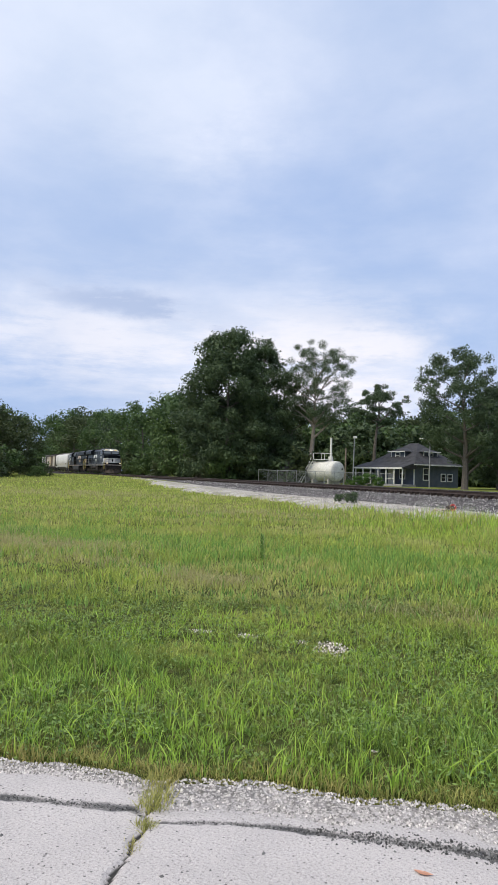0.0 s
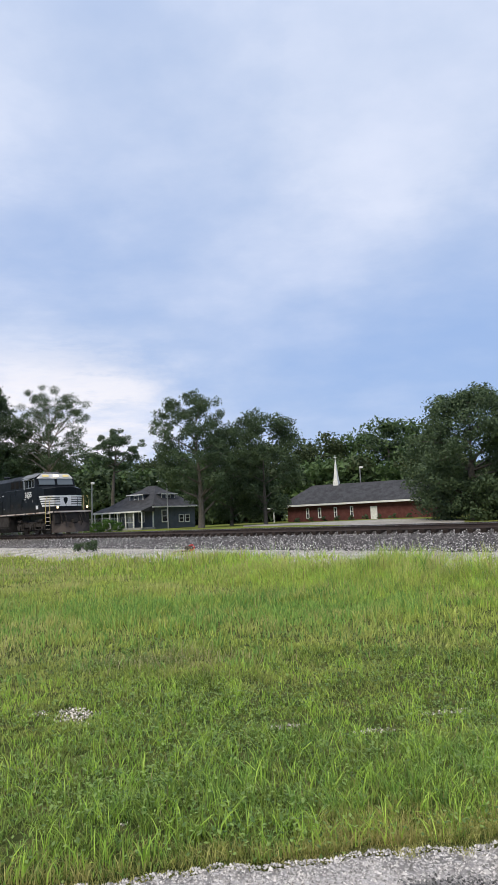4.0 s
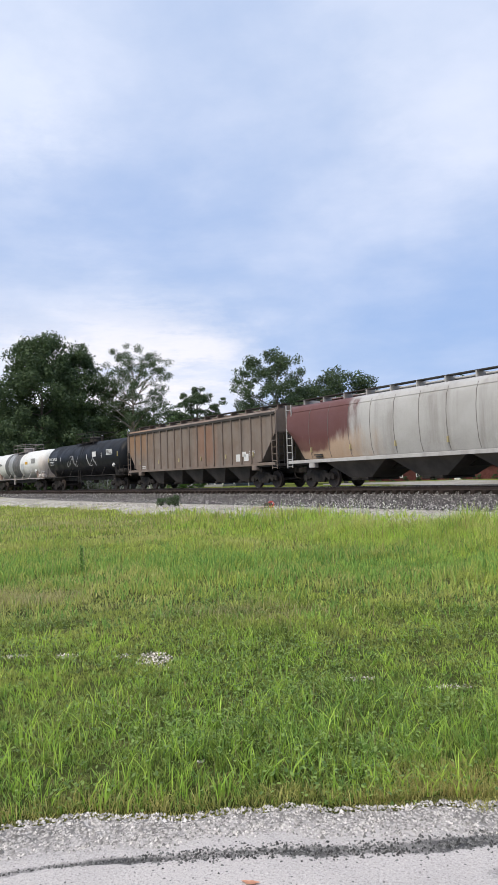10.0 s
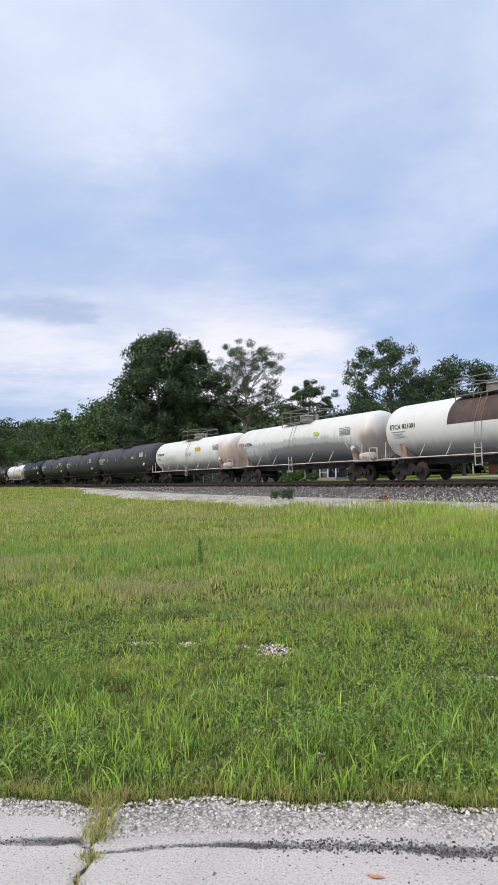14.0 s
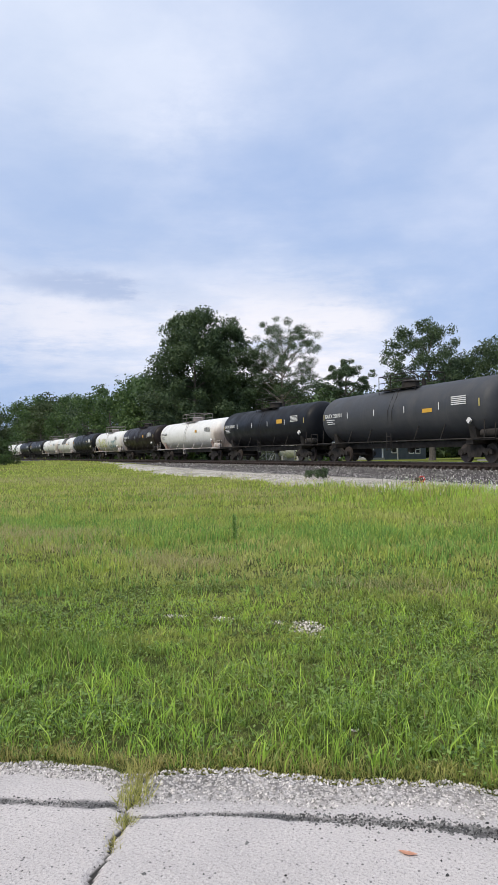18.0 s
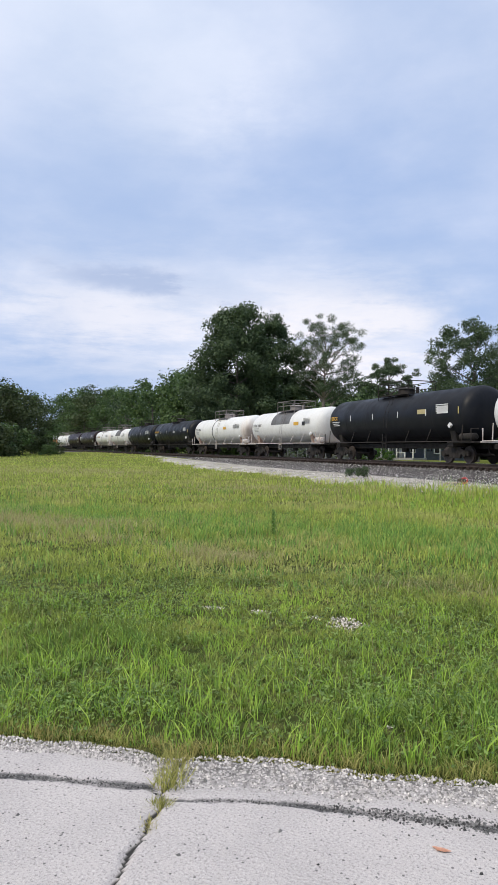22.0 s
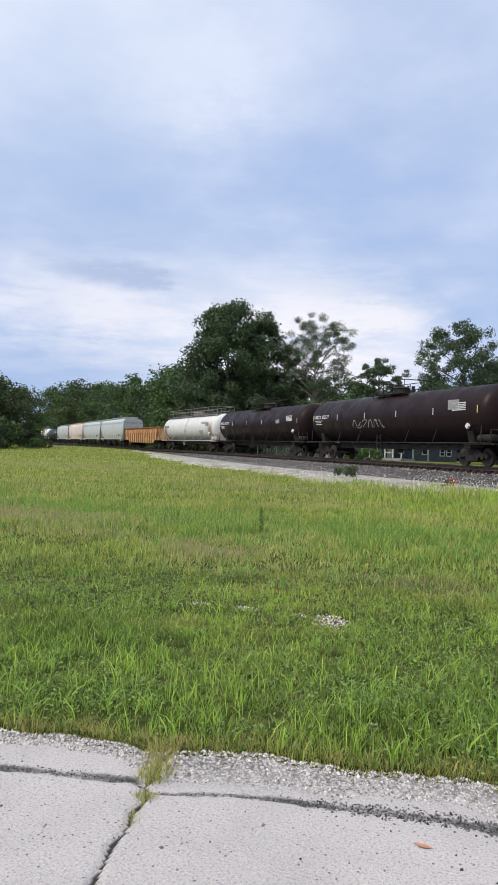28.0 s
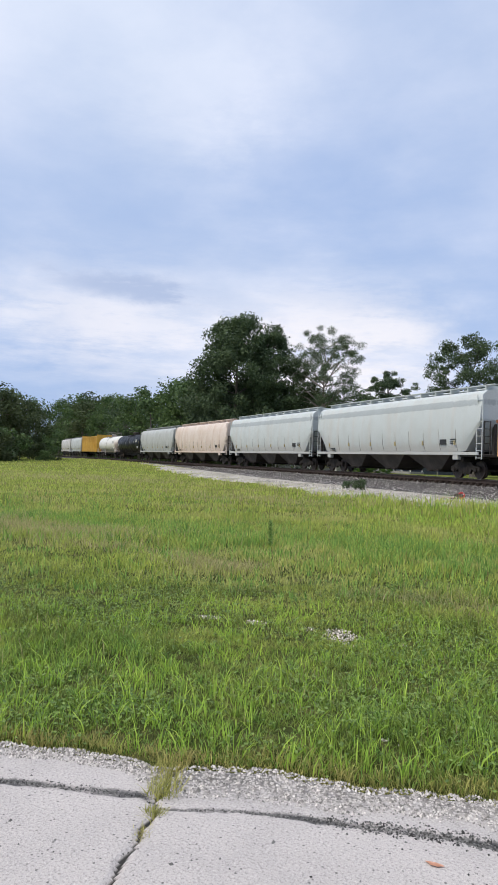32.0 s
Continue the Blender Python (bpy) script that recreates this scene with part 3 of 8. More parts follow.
for cx, cy, wide_, deep_, thick in SPOTS:
    n = int(9000 * wide_ * deep_ * thick) + 12
    a_, d_ = rng.random(n) * 6.283, 1.15 * rng.random(n) ** 0.6
    qx_, qy_ = cx + wide_ * d_ * np.cos(a_), cy + deep_ * d_ * np.sin(a_) + 0.18 * wide_ * d_ * np.cos(a_)
    stones("tar_crumbs", qx_, qy_, pavement_z(qx_, qy_), rng.uniform(0.002, 0.0065, n), tar_chip, "dark crumbs of a worn tar patch on the concrete")
n = 420
px_, pv_ = rng.uniform(-3.4, 3.6, n), rng.uniform(-1.9, -0.35, n)
stones("stray_pebbles", px_, pave_edge(px_) + pv_, np.full(n, 0.002), rng.uniform(0.002, 0.006, n) * (1 + 1.4 * (rng.random(n) < 0.07)), tar_chip, "stray dark pebbles lying on the concrete")
mark = Mesh().loft([[(-0.655 + r * 0.034 * math.cos(a) * (1 + 0.3 * math.sin(3 * a)), 2.89 + r * 0.014 * math.sin(a), 0.006) for a in (2 * math.pi * k / 14 for k in range(14))] for r in (1.0, 0.05)], caps=False)
tagged(part("paint_mark", mark, material("orange marking paint", (0.52, 0.24, 0.14), 0.8, second=(0.46, 0.36, 0.30), scale=40)), "small faded orange paint dab on the concrete", "paint mark")

# ---- ballast, gravel shoulder, ties and rails ----
ballast_mat = material("crushed stone", (0.062, 0.056, 0.054), 0.95, second=(0.03, 0.027, 0.027), scale=7, amount=0.7, grain=16.0, grain_amount=0.7, bump=0.05)
shoulder_mat = material("pale gravel", (0.40, 0.37, 0.325), 0.95, second=(0.19, 0.18, 0.13), scale=1.1, amount=0.85, grain=22.0, grain_amount=0.6, bump=0.03)


def sweep(name, ss, profile):
    """A strip along the line: profile(s) gives rows of q and z."""
    rows = []
    for s in ss:
        rows.append([(*track(s, -q)[:2], z) for q, z in profile(s)])
    me = Mesh().loft(rows, closed=False, caps=False)
    return me.data(name, True)


S_LINE = np.concatenate([np.arange(-420, -60, 20), np.arange(-60, 110, 0.5), np.arange(110, 320, 4), np.arange(320, 940, 20)])


def apron(s):
    return 0.5 * float(step(s, 2, 24)) - 0.9 * float(step(s, 72, 110))


def bed(s):
    w = 0.12 * math.sin(0.9 * s) + 0.08 * math.sin(2.3 * s)
    return [(-5.0 - w, 0.40), (-4.2 + w, 0.60), (-2.5, 0.78), (-1.9, 0.80), (-0.7, 0.785), (0.36, 0.775), (0.52, 0.69), (0.95 + 0.3 * w, 0.65), (1.6 + w, 0.555), (2.6 + w, 0.40), (3.6 + w + apron(s), 0.34), (4.5 + w + apron(s), 0.16)]


tagged(part("ballast", sweep("ballast", S_LINE, bed), ballast_mat), "grey crushed stone ballast bed under the rails", "ballast", kind="structure")


def shoulder(s):
    w = 0.35 * math.sin(0.31 * s) + 0.25 * math.sin(0.83 * s + 1) + 0.12 * math.sin(2.7 * s)
    wide = 6.2 + w + 1.9 * float(step(s, 2, 24)) - 4.6 * float(step(s, 72, 110))
    lift = 0.52 * float(step(s, 55, 130))
    a = 3.3 + apron(s)
    return [(a - 0.6, 0.27 + lift * 0.7), (a + 0.2, 0.315 + lift), ((3.4 + wide) / 2, 0.33 + lift), (wide - 0.3, 0.29 + lift), (wide + 0.1, 0.22 + lift), (wide + 0.8, 0.02 + lift * 0.4)]


tagged(part("gravel_shoulder", sweep("gravel_shoulder", np.arange(-60, 112, 0.5), shoulder), shoulder_mat), "pale gravel strip between ballast and grass", "gravel", kind="structure")

n = 66000
bs = np.concatenate([rng.uniform(-30, 40, int(n * 0.7)), rng.uniform(40, 95, n - int(n * 0.7))])
bq = 0.08 + (4.3 + 0.5 * step(bs, 2, 24) - 0.08) * rng.random(n) ** 1.15
bx, by, _ = track(bs, -bq)
bw = 0.12 * np.sin(0.9 * bs) + 0.08 * np.sin(2.3 * bs)
bz = np.interp(np.where(bq > 0.95, bq - bw, bq), [0.0, 0.36, 0.52, 0.95, 1.6, 2.6, 3.6], [0.78, 0.775, 0.69, 0.65, 0.555, 0.40, 0.35])
bz = np.maximum(bz, 0.33) + rng.uniform(0.0, 0.03, n)
stone_mat = material("ballast stone", (0.070, 0.064, 0.062), 0.9, second=(0.036, 0.033, 0.033), scale=9, amount=0.6, per_island=0.6, spec=0.2)
pale_stone = material("pale ballast stone", (0.42, 0.40, 0.39), 0.9, second=(0.28, 0.262, 0.255), scale=9, amount=0.6, per_island=0.5, spec=0.2)
size = rng.uniform(0.022, 0.05, n)
pale = rng.random(n) < 0.36
stones("ballast_stones", bx[~pale], by[~pale], bz[~pale], size[~pale], stone_mat, "angular dark grey ballast stones on the slope")
stones("pale_ballast_stones", bx[pale], by[pale], bz[pale] + 0.01, size[pale] * 0.72, pale_stone, "pale ballast stones scattered among the dark ones")
n = 9000
bs, bq = rng.uniform(-30, 60, n), rng.uniform(3.4, 7.4, n)
bx, by, _ = track(bs, -bq)
stones("shoulder_stones", bx, by, np.full(n, 0.325), rng.uniform(0.015, 0.04, n), material("pale stone", (0.36, 0.335, 0.30), 0.9, per_island=0.85), "small pale stones strewn over the gravel strip")

rail_mat = material("rusty rail steel", (0.040, 0.026, 0.022), 0.8, metal=0.1, second=(0.024, 0.018, 0.016), scale=2.0, grain=30)
tread_mat = material("worn rail head", (0.45, 0.44, 0.43), 0.3, metal=0.9, scale=1.0)
RAIL = [(-0.07, -0.172), (0.07, -0.172), (0.07, -0.16), (0.012, -0.135), (0.012, -0.05), (0.037, -0.038), (0.037, -0.006), (-0.037, -0.006), (-0.037, -0.038), (-0.012, -0.05), (-0.012, -0.135), (-0.07, -0.16)]
for off in (0.0, 1.505):
    rows = [[(*track(s, off + a)[:2], RAIL_Z + b) for a, b in RAIL] for s in np.concatenate([np.arange(-420, -60, 20), np.arange(-60, 320, 3), np.arange(320, 940, 20)])]
    rail = part("rail", Mesh().loft(rows), rail_mat)
    tagged(rail, "rusty brown steel running rail with a polished top", "rail", "rails", "structure")
    rows = [[(*track(s, off + a)[:2], RAIL_Z + b) for a, b in ((-0.03, -0.0055), (0.03, -0.0055), (0.03, 0), (-0.03, 0))] for s in np.concatenate([np.arange(-420, -60, 20), np.arange(-60, 320, 3), np.arange(320, 940, 20)])]
    part("rail_head", Mesh().loft(rows), tread_mat, rail, "polished running surface")

tie_mat = material("creosoted wood", (0.030, 0.023, 0.020), 0.9, spec=0.1, second=(0.052, 0.042, 0.036), scale=2.0, amount=0.6, grain=20, per_object=0.3, stretch=(6, 1, 1))
ties = tagged(new("railway_ties"), "dark weathered wooden railway ties under the rails", "ties", kind="structure")
tie_data = Mesh().box(-0.55, 2.05, -0.115, 0.115, -0.17, 0.0, 0.012).data("tie")


for k in range(290):
    s = -38 + k * 0.52
    x, y, h = track(s)
    part("tie", tie_data, tie_mat, ties,
         at=pose(float(x), float(y), RAIL_Z - 0.165 + random.uniform(-0.01, 0.006), 0, 0, math.degrees(float(h)) + random.uniform(-0.8, 0.8)))
more = Mesh()
for k in range(330):
    s = -38 + (290 + k) * 0.52
    x, y, h = track(s)
    m = pose(float(x), float(y), RAIL_Z - 0.165, 0, 0, math.degrees(float(h)))
    b = Mesh().box(-0.55, 2.05, -0.115, 0.115, -0.17, 0.0)
    more.add([m @ Vector(v) for v in b.v], b.f)
tagged(part("distant_ties", more, tie_mat, ties), kind="stuff")


# ---- grass ----
def mown(x, y):
    return step(x, 2.8, 3.8) * step(y - (7.75 - 0.05 * (x - 3)), 0.0, 0.35) * (1 - step(y - (8.75 + 0.44 * (x - 3)), -0.2, 0.4))


def bare(x, y):
    """Spots where gravel shows through."""
    b = np.zeros(np.shape(x))
    for cx, cy, a, c in ((-2.16, 6.16, 0.17, 0.24), (-2.02, 5.93, 0.11, 0.15), (-2.52, 6.28, 0.07, 0.10), (-3.05, 6.25, 0.18, 0.10), (-3.55, 6.2, 0.12, 0.08), (-1.62, 6.15, 0.05, 0.10), (3.15, 7.36, 0.62, 0.24), (2.55, 7.62, 0.28, 0.12), (3.8, 7.1, 0.22, 0.12), (-1.15, 3.95, 0.07, 0.10), (-1.0, 3.8, 0.05, 0.07), (2.0, 4.5, 0.10, 0.14), (-0.35, 5.75, 0.16, 0.07), (0.25, 5.6, 0.2, 0.07), (0.9, 6.1, 0.2, 0.06), (5.6, 7.2, 0.15, 0.10)):
        u, v = (x - cx) * 0.95 + (y - cy) * 0.3, (y - cy) * 0.95 - (x - cx) * 0.3
        b = np.maximum(b, 1 - step(np.hypot(u / a, v / c) + 0.5 * waves(x, y, 9.0), 0.7, 1.1))
    return b


def sow(n, r0, r1, az0=-52.0, az1=54.0, power=1.0):
    u = rng.random(n)
    r = (r0 ** (2 - power) + u * (r1 ** (2 - power) - r0 ** (2 - power))) ** (1 / (2 - power))
    a = np.radians(rng.uniform(az0, az1, n))
    return allowed(-np.sin(a) * r, np.cos(a) * r)


def allowed(x, y):
    """Where grass can stand: off the gravel strip, off the pavement, hardly any in the bare spots."""
    s, q = to_track(x, y)
    n = len(x)
    lim = 5.8 + 1.5 * step(s, 2, 24) - 4.4 * step(s, 72, 110) + 0.35 * np.sin(0.31 * s) + 0.3 * waves(x, y, 1.7) + 0.35 * waves(y, x, 4.1)
    stray = (q > lim - 1.9) & (rng.random(n) < 0.10)
    keep = ((q > lim) | stray) & (y > pave_edge(x) + 0.02 + 0.05 * waves(x, y, 8.0)) & (rng.random(n) > bare(x, y) * 0.93)
    return x[keep], y[keep], s[keep], q[keep]


def tufts(n, each, r0, r1, spread, az0=-52.0, az1=54.0, power=1.0):
    """Blades gathered in tufts with open ground between; also how far each leans out of its tuft."""
    x, y, s, q = sow(n, r0, r1, az0, az1, power)
    k = np.maximum(2, rng.poisson(each, len(x)))
    wide = np.repeat(spread * rng.uniform(0.5, 1.5, len(x)), k)
    a = rng.random(len(wide)) * 6.283
    d = np.abs(rng.normal(0, 0.6, len(wide)))
    x, y, tall = np.repeat(x, k) + np.cos(a) * d * wide, np.repeat(y, k) + np.sin(a) * d * wide, np.repeat(rng.uniform(0.6, 1.25, len(x)), k)
    keep = y > pave_edge(x) - 0.01
    x, y, tall, a = x[keep], y[keep], tall[keep], a[keep]
    s, q = to_track(x, y)
    return x, y, s, q, tall, a


def blade_heights(x, y, s, q):
    low = np.exp(-((y - 0.1 * x - 6.4) / 0.9) ** 2)
    tall = 0.094 - 0.052 * low + 0.05 * step(y, 9, 13) + 0.22 * (1 - step(q, 8.5, 13)) * step(q, 6.0, 8.0) * (1 - step(s, 30, 55))
    tall = tall * (0.62 + 0.65 * step(waves(x, y, 0.9) + waves(y, x, 2.3), -0.6, 0.9))
    edge = 0.42 + 0.58 * step(y - pave_edge(x), 0.0, 0.7)
    return np.where(rng.random(len(x)) < mown(x, y), 0.05, tall * edge) * rng.uniform(0.55, 1.25, len(x))


def blades(name, x, y, h, width, mat, label, lean=0.55, fine=True, out=None):
    n = len(x)
    z = ground_z(x, y)
    a, b = rng.random(n) * 6.283, rng.random(n) * 6.283
    if out is not None:
        b = out + rng.normal(0, 0.7, n)
        a = b + 1.57 + rng.normal(0, 0.5, n)
    wx, wy = np.cos(a) * width / 2, np.sin(a) * width / 2
    l = h * lean * rng.random(n) ** 0.8
    lx, ly = np.cos(b) * l, np.sin(b) * l
    levels = ((0.0, 1.0), (0.4, 0.95), (0.75, 0.6)) if fine else ((0.0, 1.0), (0.55, 0.8))
    pts = []
    for t, w in levels:
        for sign in (-1, 1):
            pts.append(np.stack([x + lx * t * t + sign * wx * w, y + ly * t * t + sign * wy * w, z - 0.01 + h * t * (1 - 0.12 * t)], -1))
    pts.append(np.stack([x + lx * 1.1, y + ly * 1.1, z + h * (1 - 0.35 * l / h)], -1))
    faces = [(0, 1, 3), (0, 3, 2), (2, 3, 5), (2, 5, 4), (4, 5, 6)] if fine else [(0, 1, 3), (0, 3, 2), (2, 3, 4)]
    return bulk(name, np.stack(pts, 1), faces, mat, label, "grass", True)


grass_mat = leaf_material("meadow grass", (0.095, 0.145, 0.032), (0.43, 0.53, 0.105), 0.55, 0.5, (0.56, 0.55, 0.17), 0.42, 0.5)
near_mat = leaf_material("near grass", (0.080, 0.135, 0.030), (0.36, 0.48, 0.090), 0.5, 0.5, (0.46, 0.48, 0.13), 0.42, 0.5)
field_mat = leaf_material("field grass", (0.245, 0.31, 0.066), (0.57, 0.65, 0.135), 0.6, 0.33, (0.62, 0.55, 0.25), 0.46, 0.5)
lush_mat = leaf_material("lush grass", (0.125, 0.25, 0.057), (0.37, 0.56, 0.135), 0.3, 0.6, (0.42, 0.57, 0.12), 0.5)
mown_mat = leaf_material("mown grass", (0.19, 0.39, 0.075), (0.29, 0.55, 0.11), 0.35, 0.9, (0.44, 0.53, 0.14), 0.4, 0.3)
broad_mat = leaf_material("broad blades", (0.28, 0.46, 0.062), (0.52, 0.71, 0.12), 0.3, 0.5, (0.54, 0.66, 0.10), 0.4)
dry_mat = leaf_material("dry stems", (0.26, 0.22, 0.10), (0.50, 0.43, 0.22), 0.3, 0.5, (0.42, 0.35, 0.18), 0.2)
dry_patch_mat = leaf_material("dried grass", (0.30, 0.27, 0.12), (0.58, 0.53, 0.27), 0.4, 0.6, (0.50, 0.46, 0.20), 0.35)
straw_mat = leaf_material("straw tuft", (0.26, 0.27, 0.07), (0.52, 0.50, 0.17), 0.4, 2.0, (0.50, 0.38, 0.17), 0.3)
weed_mat = leaf_material("low weeds", (0.082, 0.145, 0.036), (0.24, 0.345, 0.085), 0.3, 0.8, (0.24, 0.29, 0.09), 0.25)

x, y, s, q, tall, out = tufts(9400, 8.5, 3.0, 6.3, 0.05, power=0.6)
blades("near_grass", x, y, blade_heights(x, y, s, q) * tall, rng.uniform(0.003, 0.0068, len(x)), near_mat, "dense rough grass tufts beside the pavement", 1.1, True, out)
x, y, s, q, tall, out = tufts(2900, 8.5, 3.6, 6.6, 0.05, power=0.6)
blades("green_grass", x, y, blade_heights(x, y, s, q) * tall * 1.05, rng.uniform(0.004, 0.0085, len(x)), lush_mat, "fresh green grass tufts among the rough grass", 1.15, True, out)
x, y, s, q, tall, out = tufts(11000, 8.0, 6.0, 9.2, 0.07, power=0.8)
blades("rough_grass", x, y, blade_heights(x, y, s, q) * tall, rng.uniform(0.006, 0.013, len(x)), grass_mat, "dense rough grass tufts in the near field", 1.0, False, out)
x, y, s, q, tall, out = tufts(17500, 7.0, 8.8, 20.0, 0.15, power=1.0)
blades("meadow_grass", x, y, blade_heights(x, y, s, q) * 1.3 * tall, rng.uniform(0.008, 0.019, len(x)), field_mat, "mixed meadow grass on the field", 0.9, False, out)
x, y, s, q = sow(125000, 18.0, 60.0, -50, 54, 1.4)
blades("field_grass", x, y, blade_heights(x, y, s, q) * 1.05, rng.uniform(0.018, 0.045, len(x)), field_mat, "tall grass on the field towards the railway", fine=False)
x, y, s, q = sow(30000, 50.0, 135.0, 12, 56, 1.2)
blades("far_grass", x, y, blade_heights(x, y, s, q) * 1.2, rng.uniform(0.06, 0.12, len(x)), field_mat, "distant field grass beside the line", fine=False)

# gravel showing in the bare spots
n = 90000
gx, gy = rng.uniform(-4, 7, n), rng.uniform(4, 9, n)
keep = bare(gx, gy) > 0.25
gx, gy = gx[keep], gy[keep]
stones("bare_gravel", gx, gy, ground_z(gx, gy) + 0.004, rng.uniform(0.005, 0.014, len(gx)), material("bare patch gravel", (0.43, 0.40, 0.355), 0.95, second=(0.26, 0.225, 0.18), scale=12, per_island=0.6, spec=0.2), "pale gravel showing through bare spots in the grass")

# brighter broad blades in clumps
cx, cy, _, _ = sow(2100, 3.4, 8.0, power=0.7)
x = np.repeat(cx, 7) + rng.normal(0, 0.035, len(cx) * 7)
y = np.repeat(cy, 7) + rng.normal(0, 0.035, len(cx) * 7)
keep = (rng.random(len(x)) > mown(x, y)) & (y > pave_edge(x) + 0.05)
x, y = x[keep], y[keep]
s, q = to_track(x, y)
blades("broad_grass", x, y, rng.uniform(0.06, 0.19, len(x)) * np.where(y - pave_edge(x) < 1.5, 1.0, 0.8), rng.uniform(0.004, 0.009, len(x)), broad_mat, "bright yellow-green broad grass blades standing in clumps", 0.95)
cx, cy, _, _ = sow(20000, 8.0, 30.0, power=1.2)
band = np.exp(-((cy - 12.6) / 1.9) ** 2) * (1 - step(cx, 0.5, 2.5)) * (0.45 + 0.55 * step(waves(cx, cy, 1.1), -0.4, 0.4))
keep = rng.random(len(cx)) < 0.07 + 0.93 * band
cx, cy = cx[keep], cy[keep]
x = np.repeat(cx, 7) + rng.normal(0, 0.10, len(cx) * 7)
y = np.repeat(cy, 7) + rng.normal(0, 0.10, len(cx) * 7)
keep = rng.random(len(x)) > mown(x, y) * 1.5
x, y = x[keep], y[keep]
s, q = to_track(x, y)
blades("lush_grass", x, y, blade_heights(x, y, s, q) * 1.3 + 0.05, rng.uniform(0.012, 0.026, len(x)), lush_mat, "lush green tufts in the field", 0.6, False)

# tall vivid grass in the band beside the gravel
x, y, s, q, tall, out = tufts(5200, 7.0, 9.0, 24.0, 0.12, -50, 20, 0.9)
keep = (q < 12.5) & (s < 40) & (rng.random(len(x)) > mown(x, y) * 1.5)
x, y, s, q, tall, out = (v[keep] for v in (x, y, s, q, tall, out))
blades("tall_grass", x, y, blade_heights(x, y, s, q) * 1.35 * tall, rng.uniform(0.008, 0.015, len(x)), broad_mat, "tall vivid green grass along the gravel strip", 0.6, False, out)

# a low fringe creeping over the broken pavement edge
x = np.repeat(np.concatenate([rng.uniform(-4.5, 6.0, 2400), rng.uniform(-0.2, 4.5, 2600)]), 7)
wide = np.where(np.arange(5000) < 2400, 0.10, 0.34)
y = np.repeat(pave_edge(x[::7]) + np.abs(rng.normal(0, 1, 5000)) * wide - 0.03, 7) + rng.normal(0, 0.025, len(x))
x = x + rng.normal(0, 0.025, len(x))
blades("edge_grass", x, y, rng.uniform(0.03, 0.085, len(x)), rng.uniform(0.003, 0.006, len(x)), straw_mat, "short yellowish grass fringe along the pavement edge", 1.1, False)

# the mown strip: short and even
x, y, s, q = sow(150000, 7.0, 17.0, -52, -14, 0.8)
keep = (rng.random(len(x)) < mown(x, y)) & (mown(x, y) > 0.25)
x, y = x[keep], y[keep]
blades("mown_grass", x, y, rng.uniform(0.022, 0.05, len(x)), rng.uniform(0.009, 0.017, len(x)), mown_mat, "short fresh mown grass strip", 1.5, False)


# low broad-leaved weeds: small flat leaves near the ground
def leaves(name, x, y, z, size, mat, label, category, tilt=0.9):
    n = len(x)
    a = rng.random(n) * 6.283
    d = np.stack([np.cos(a), np.sin(a), tilt * (rng.random(n) - 0.35)], -1) * size[:, None]
    w = np.stack([-np.sin(a), np.cos(a), 0.6 * (rng.random(n) - 0.5)], -1) * (size * 0.33)[:, None]
    c = np.stack([x, y, z], -1)
    pts = np.stack([c - d * 0.5, c + w, c - w, c + d * 0.55], 1)
    return bulk(name, pts, [(0, 1, 2), (1, 3, 2)], mat, label, category)


x, y, s, q = sow(120000, 3.3, 10.0, power=0.7)
keep = (waves(x, y, 1.3) + waves(y, x, 3.1) + rng.normal(0, 0.6, len(x)) > 0.45 - 0.9 * np.exp(-((y - 0.1 * x - 6.2) / 1.2) ** 2)) & (mown(x, y) < 0.3)
x, y = x[keep], y[keep]
leaves("ground_weeds", x, y, ground_z(x, y) + rng.uniform(0.01, 0.10, len(x)), rng.uniform(0.014, 0.034, len(x)), weed_mat, "low broad-leaved weeds between the grass", "weeds")

# patches where the grass has dried to straw
for cx, cy, rx_, ry_, n in ((-10.9, 11.1, 1.5, 0.55, 6000), (-5.05, 9.1, 0.42, 0.35, 1500), (-1.9, 8.4, 0.6, 0.3, 900), (-7.3, 9.6, 1.0, 0.3, 800), (-12.5, 25.0, 3.0, 1.5, 1500), (-29.0, 36.5, 5.0, 3.0, 2200)):
    x, y, s, q = allowed(cx + rng.normal(0, rx_, n), cy + rng.normal(0, ry_, n))
    far_ = math.hypot(cx, cy)
    blades("dry_grass", x, y, blade_heights(x, y, s, q) * 1.7, rng.uniform(0.0005, 0.0010, len(x)) * far_, dry_patch_mat, "patch of straw-coloured dried grass in the field", 0.8, False)

# dry seed stems, and white flower heads on the far side of the field
x, y, s, q = sow(9000, 4.0, 40.0, power=1.3)
keep = rng.random(len(x)) > mown(x, y) * 2
x, y, s, q = x[keep], y[keep], s[keep], q[keep]
blades("dry_stems", x, y, blade_heights(x, y, s, q) * 1.35, np.clip(0.0010 * np.hypot(x, y), 0.004, 0.03), dry_mat, "thin dry seed stems rising over the grass", 0.35, False)
fs = rng.uniform(12, 40, 420)
fq = 6.4 + np.abs(rng.normal(0, 1.3, 420))
fx, fy, _ = track(fs, -fq)
fz = ground_z(fx, fy) + rng.uniform(0.32, 0.58, 420)
flower_mat = material("white blossom", (0.78, 0.79, 0.70), 0.8, per_island=0.15)
leaves("flower_heads", np.repeat(fx, 3), np.repeat(fy, 3), np.repeat(fz, 3) + rng.normal(0, 0.012, 1260), rng.uniform(0.03, 0.06, 1260), flower_mat, "flat white wildflower heads above the grass", "flowers", 1.6)
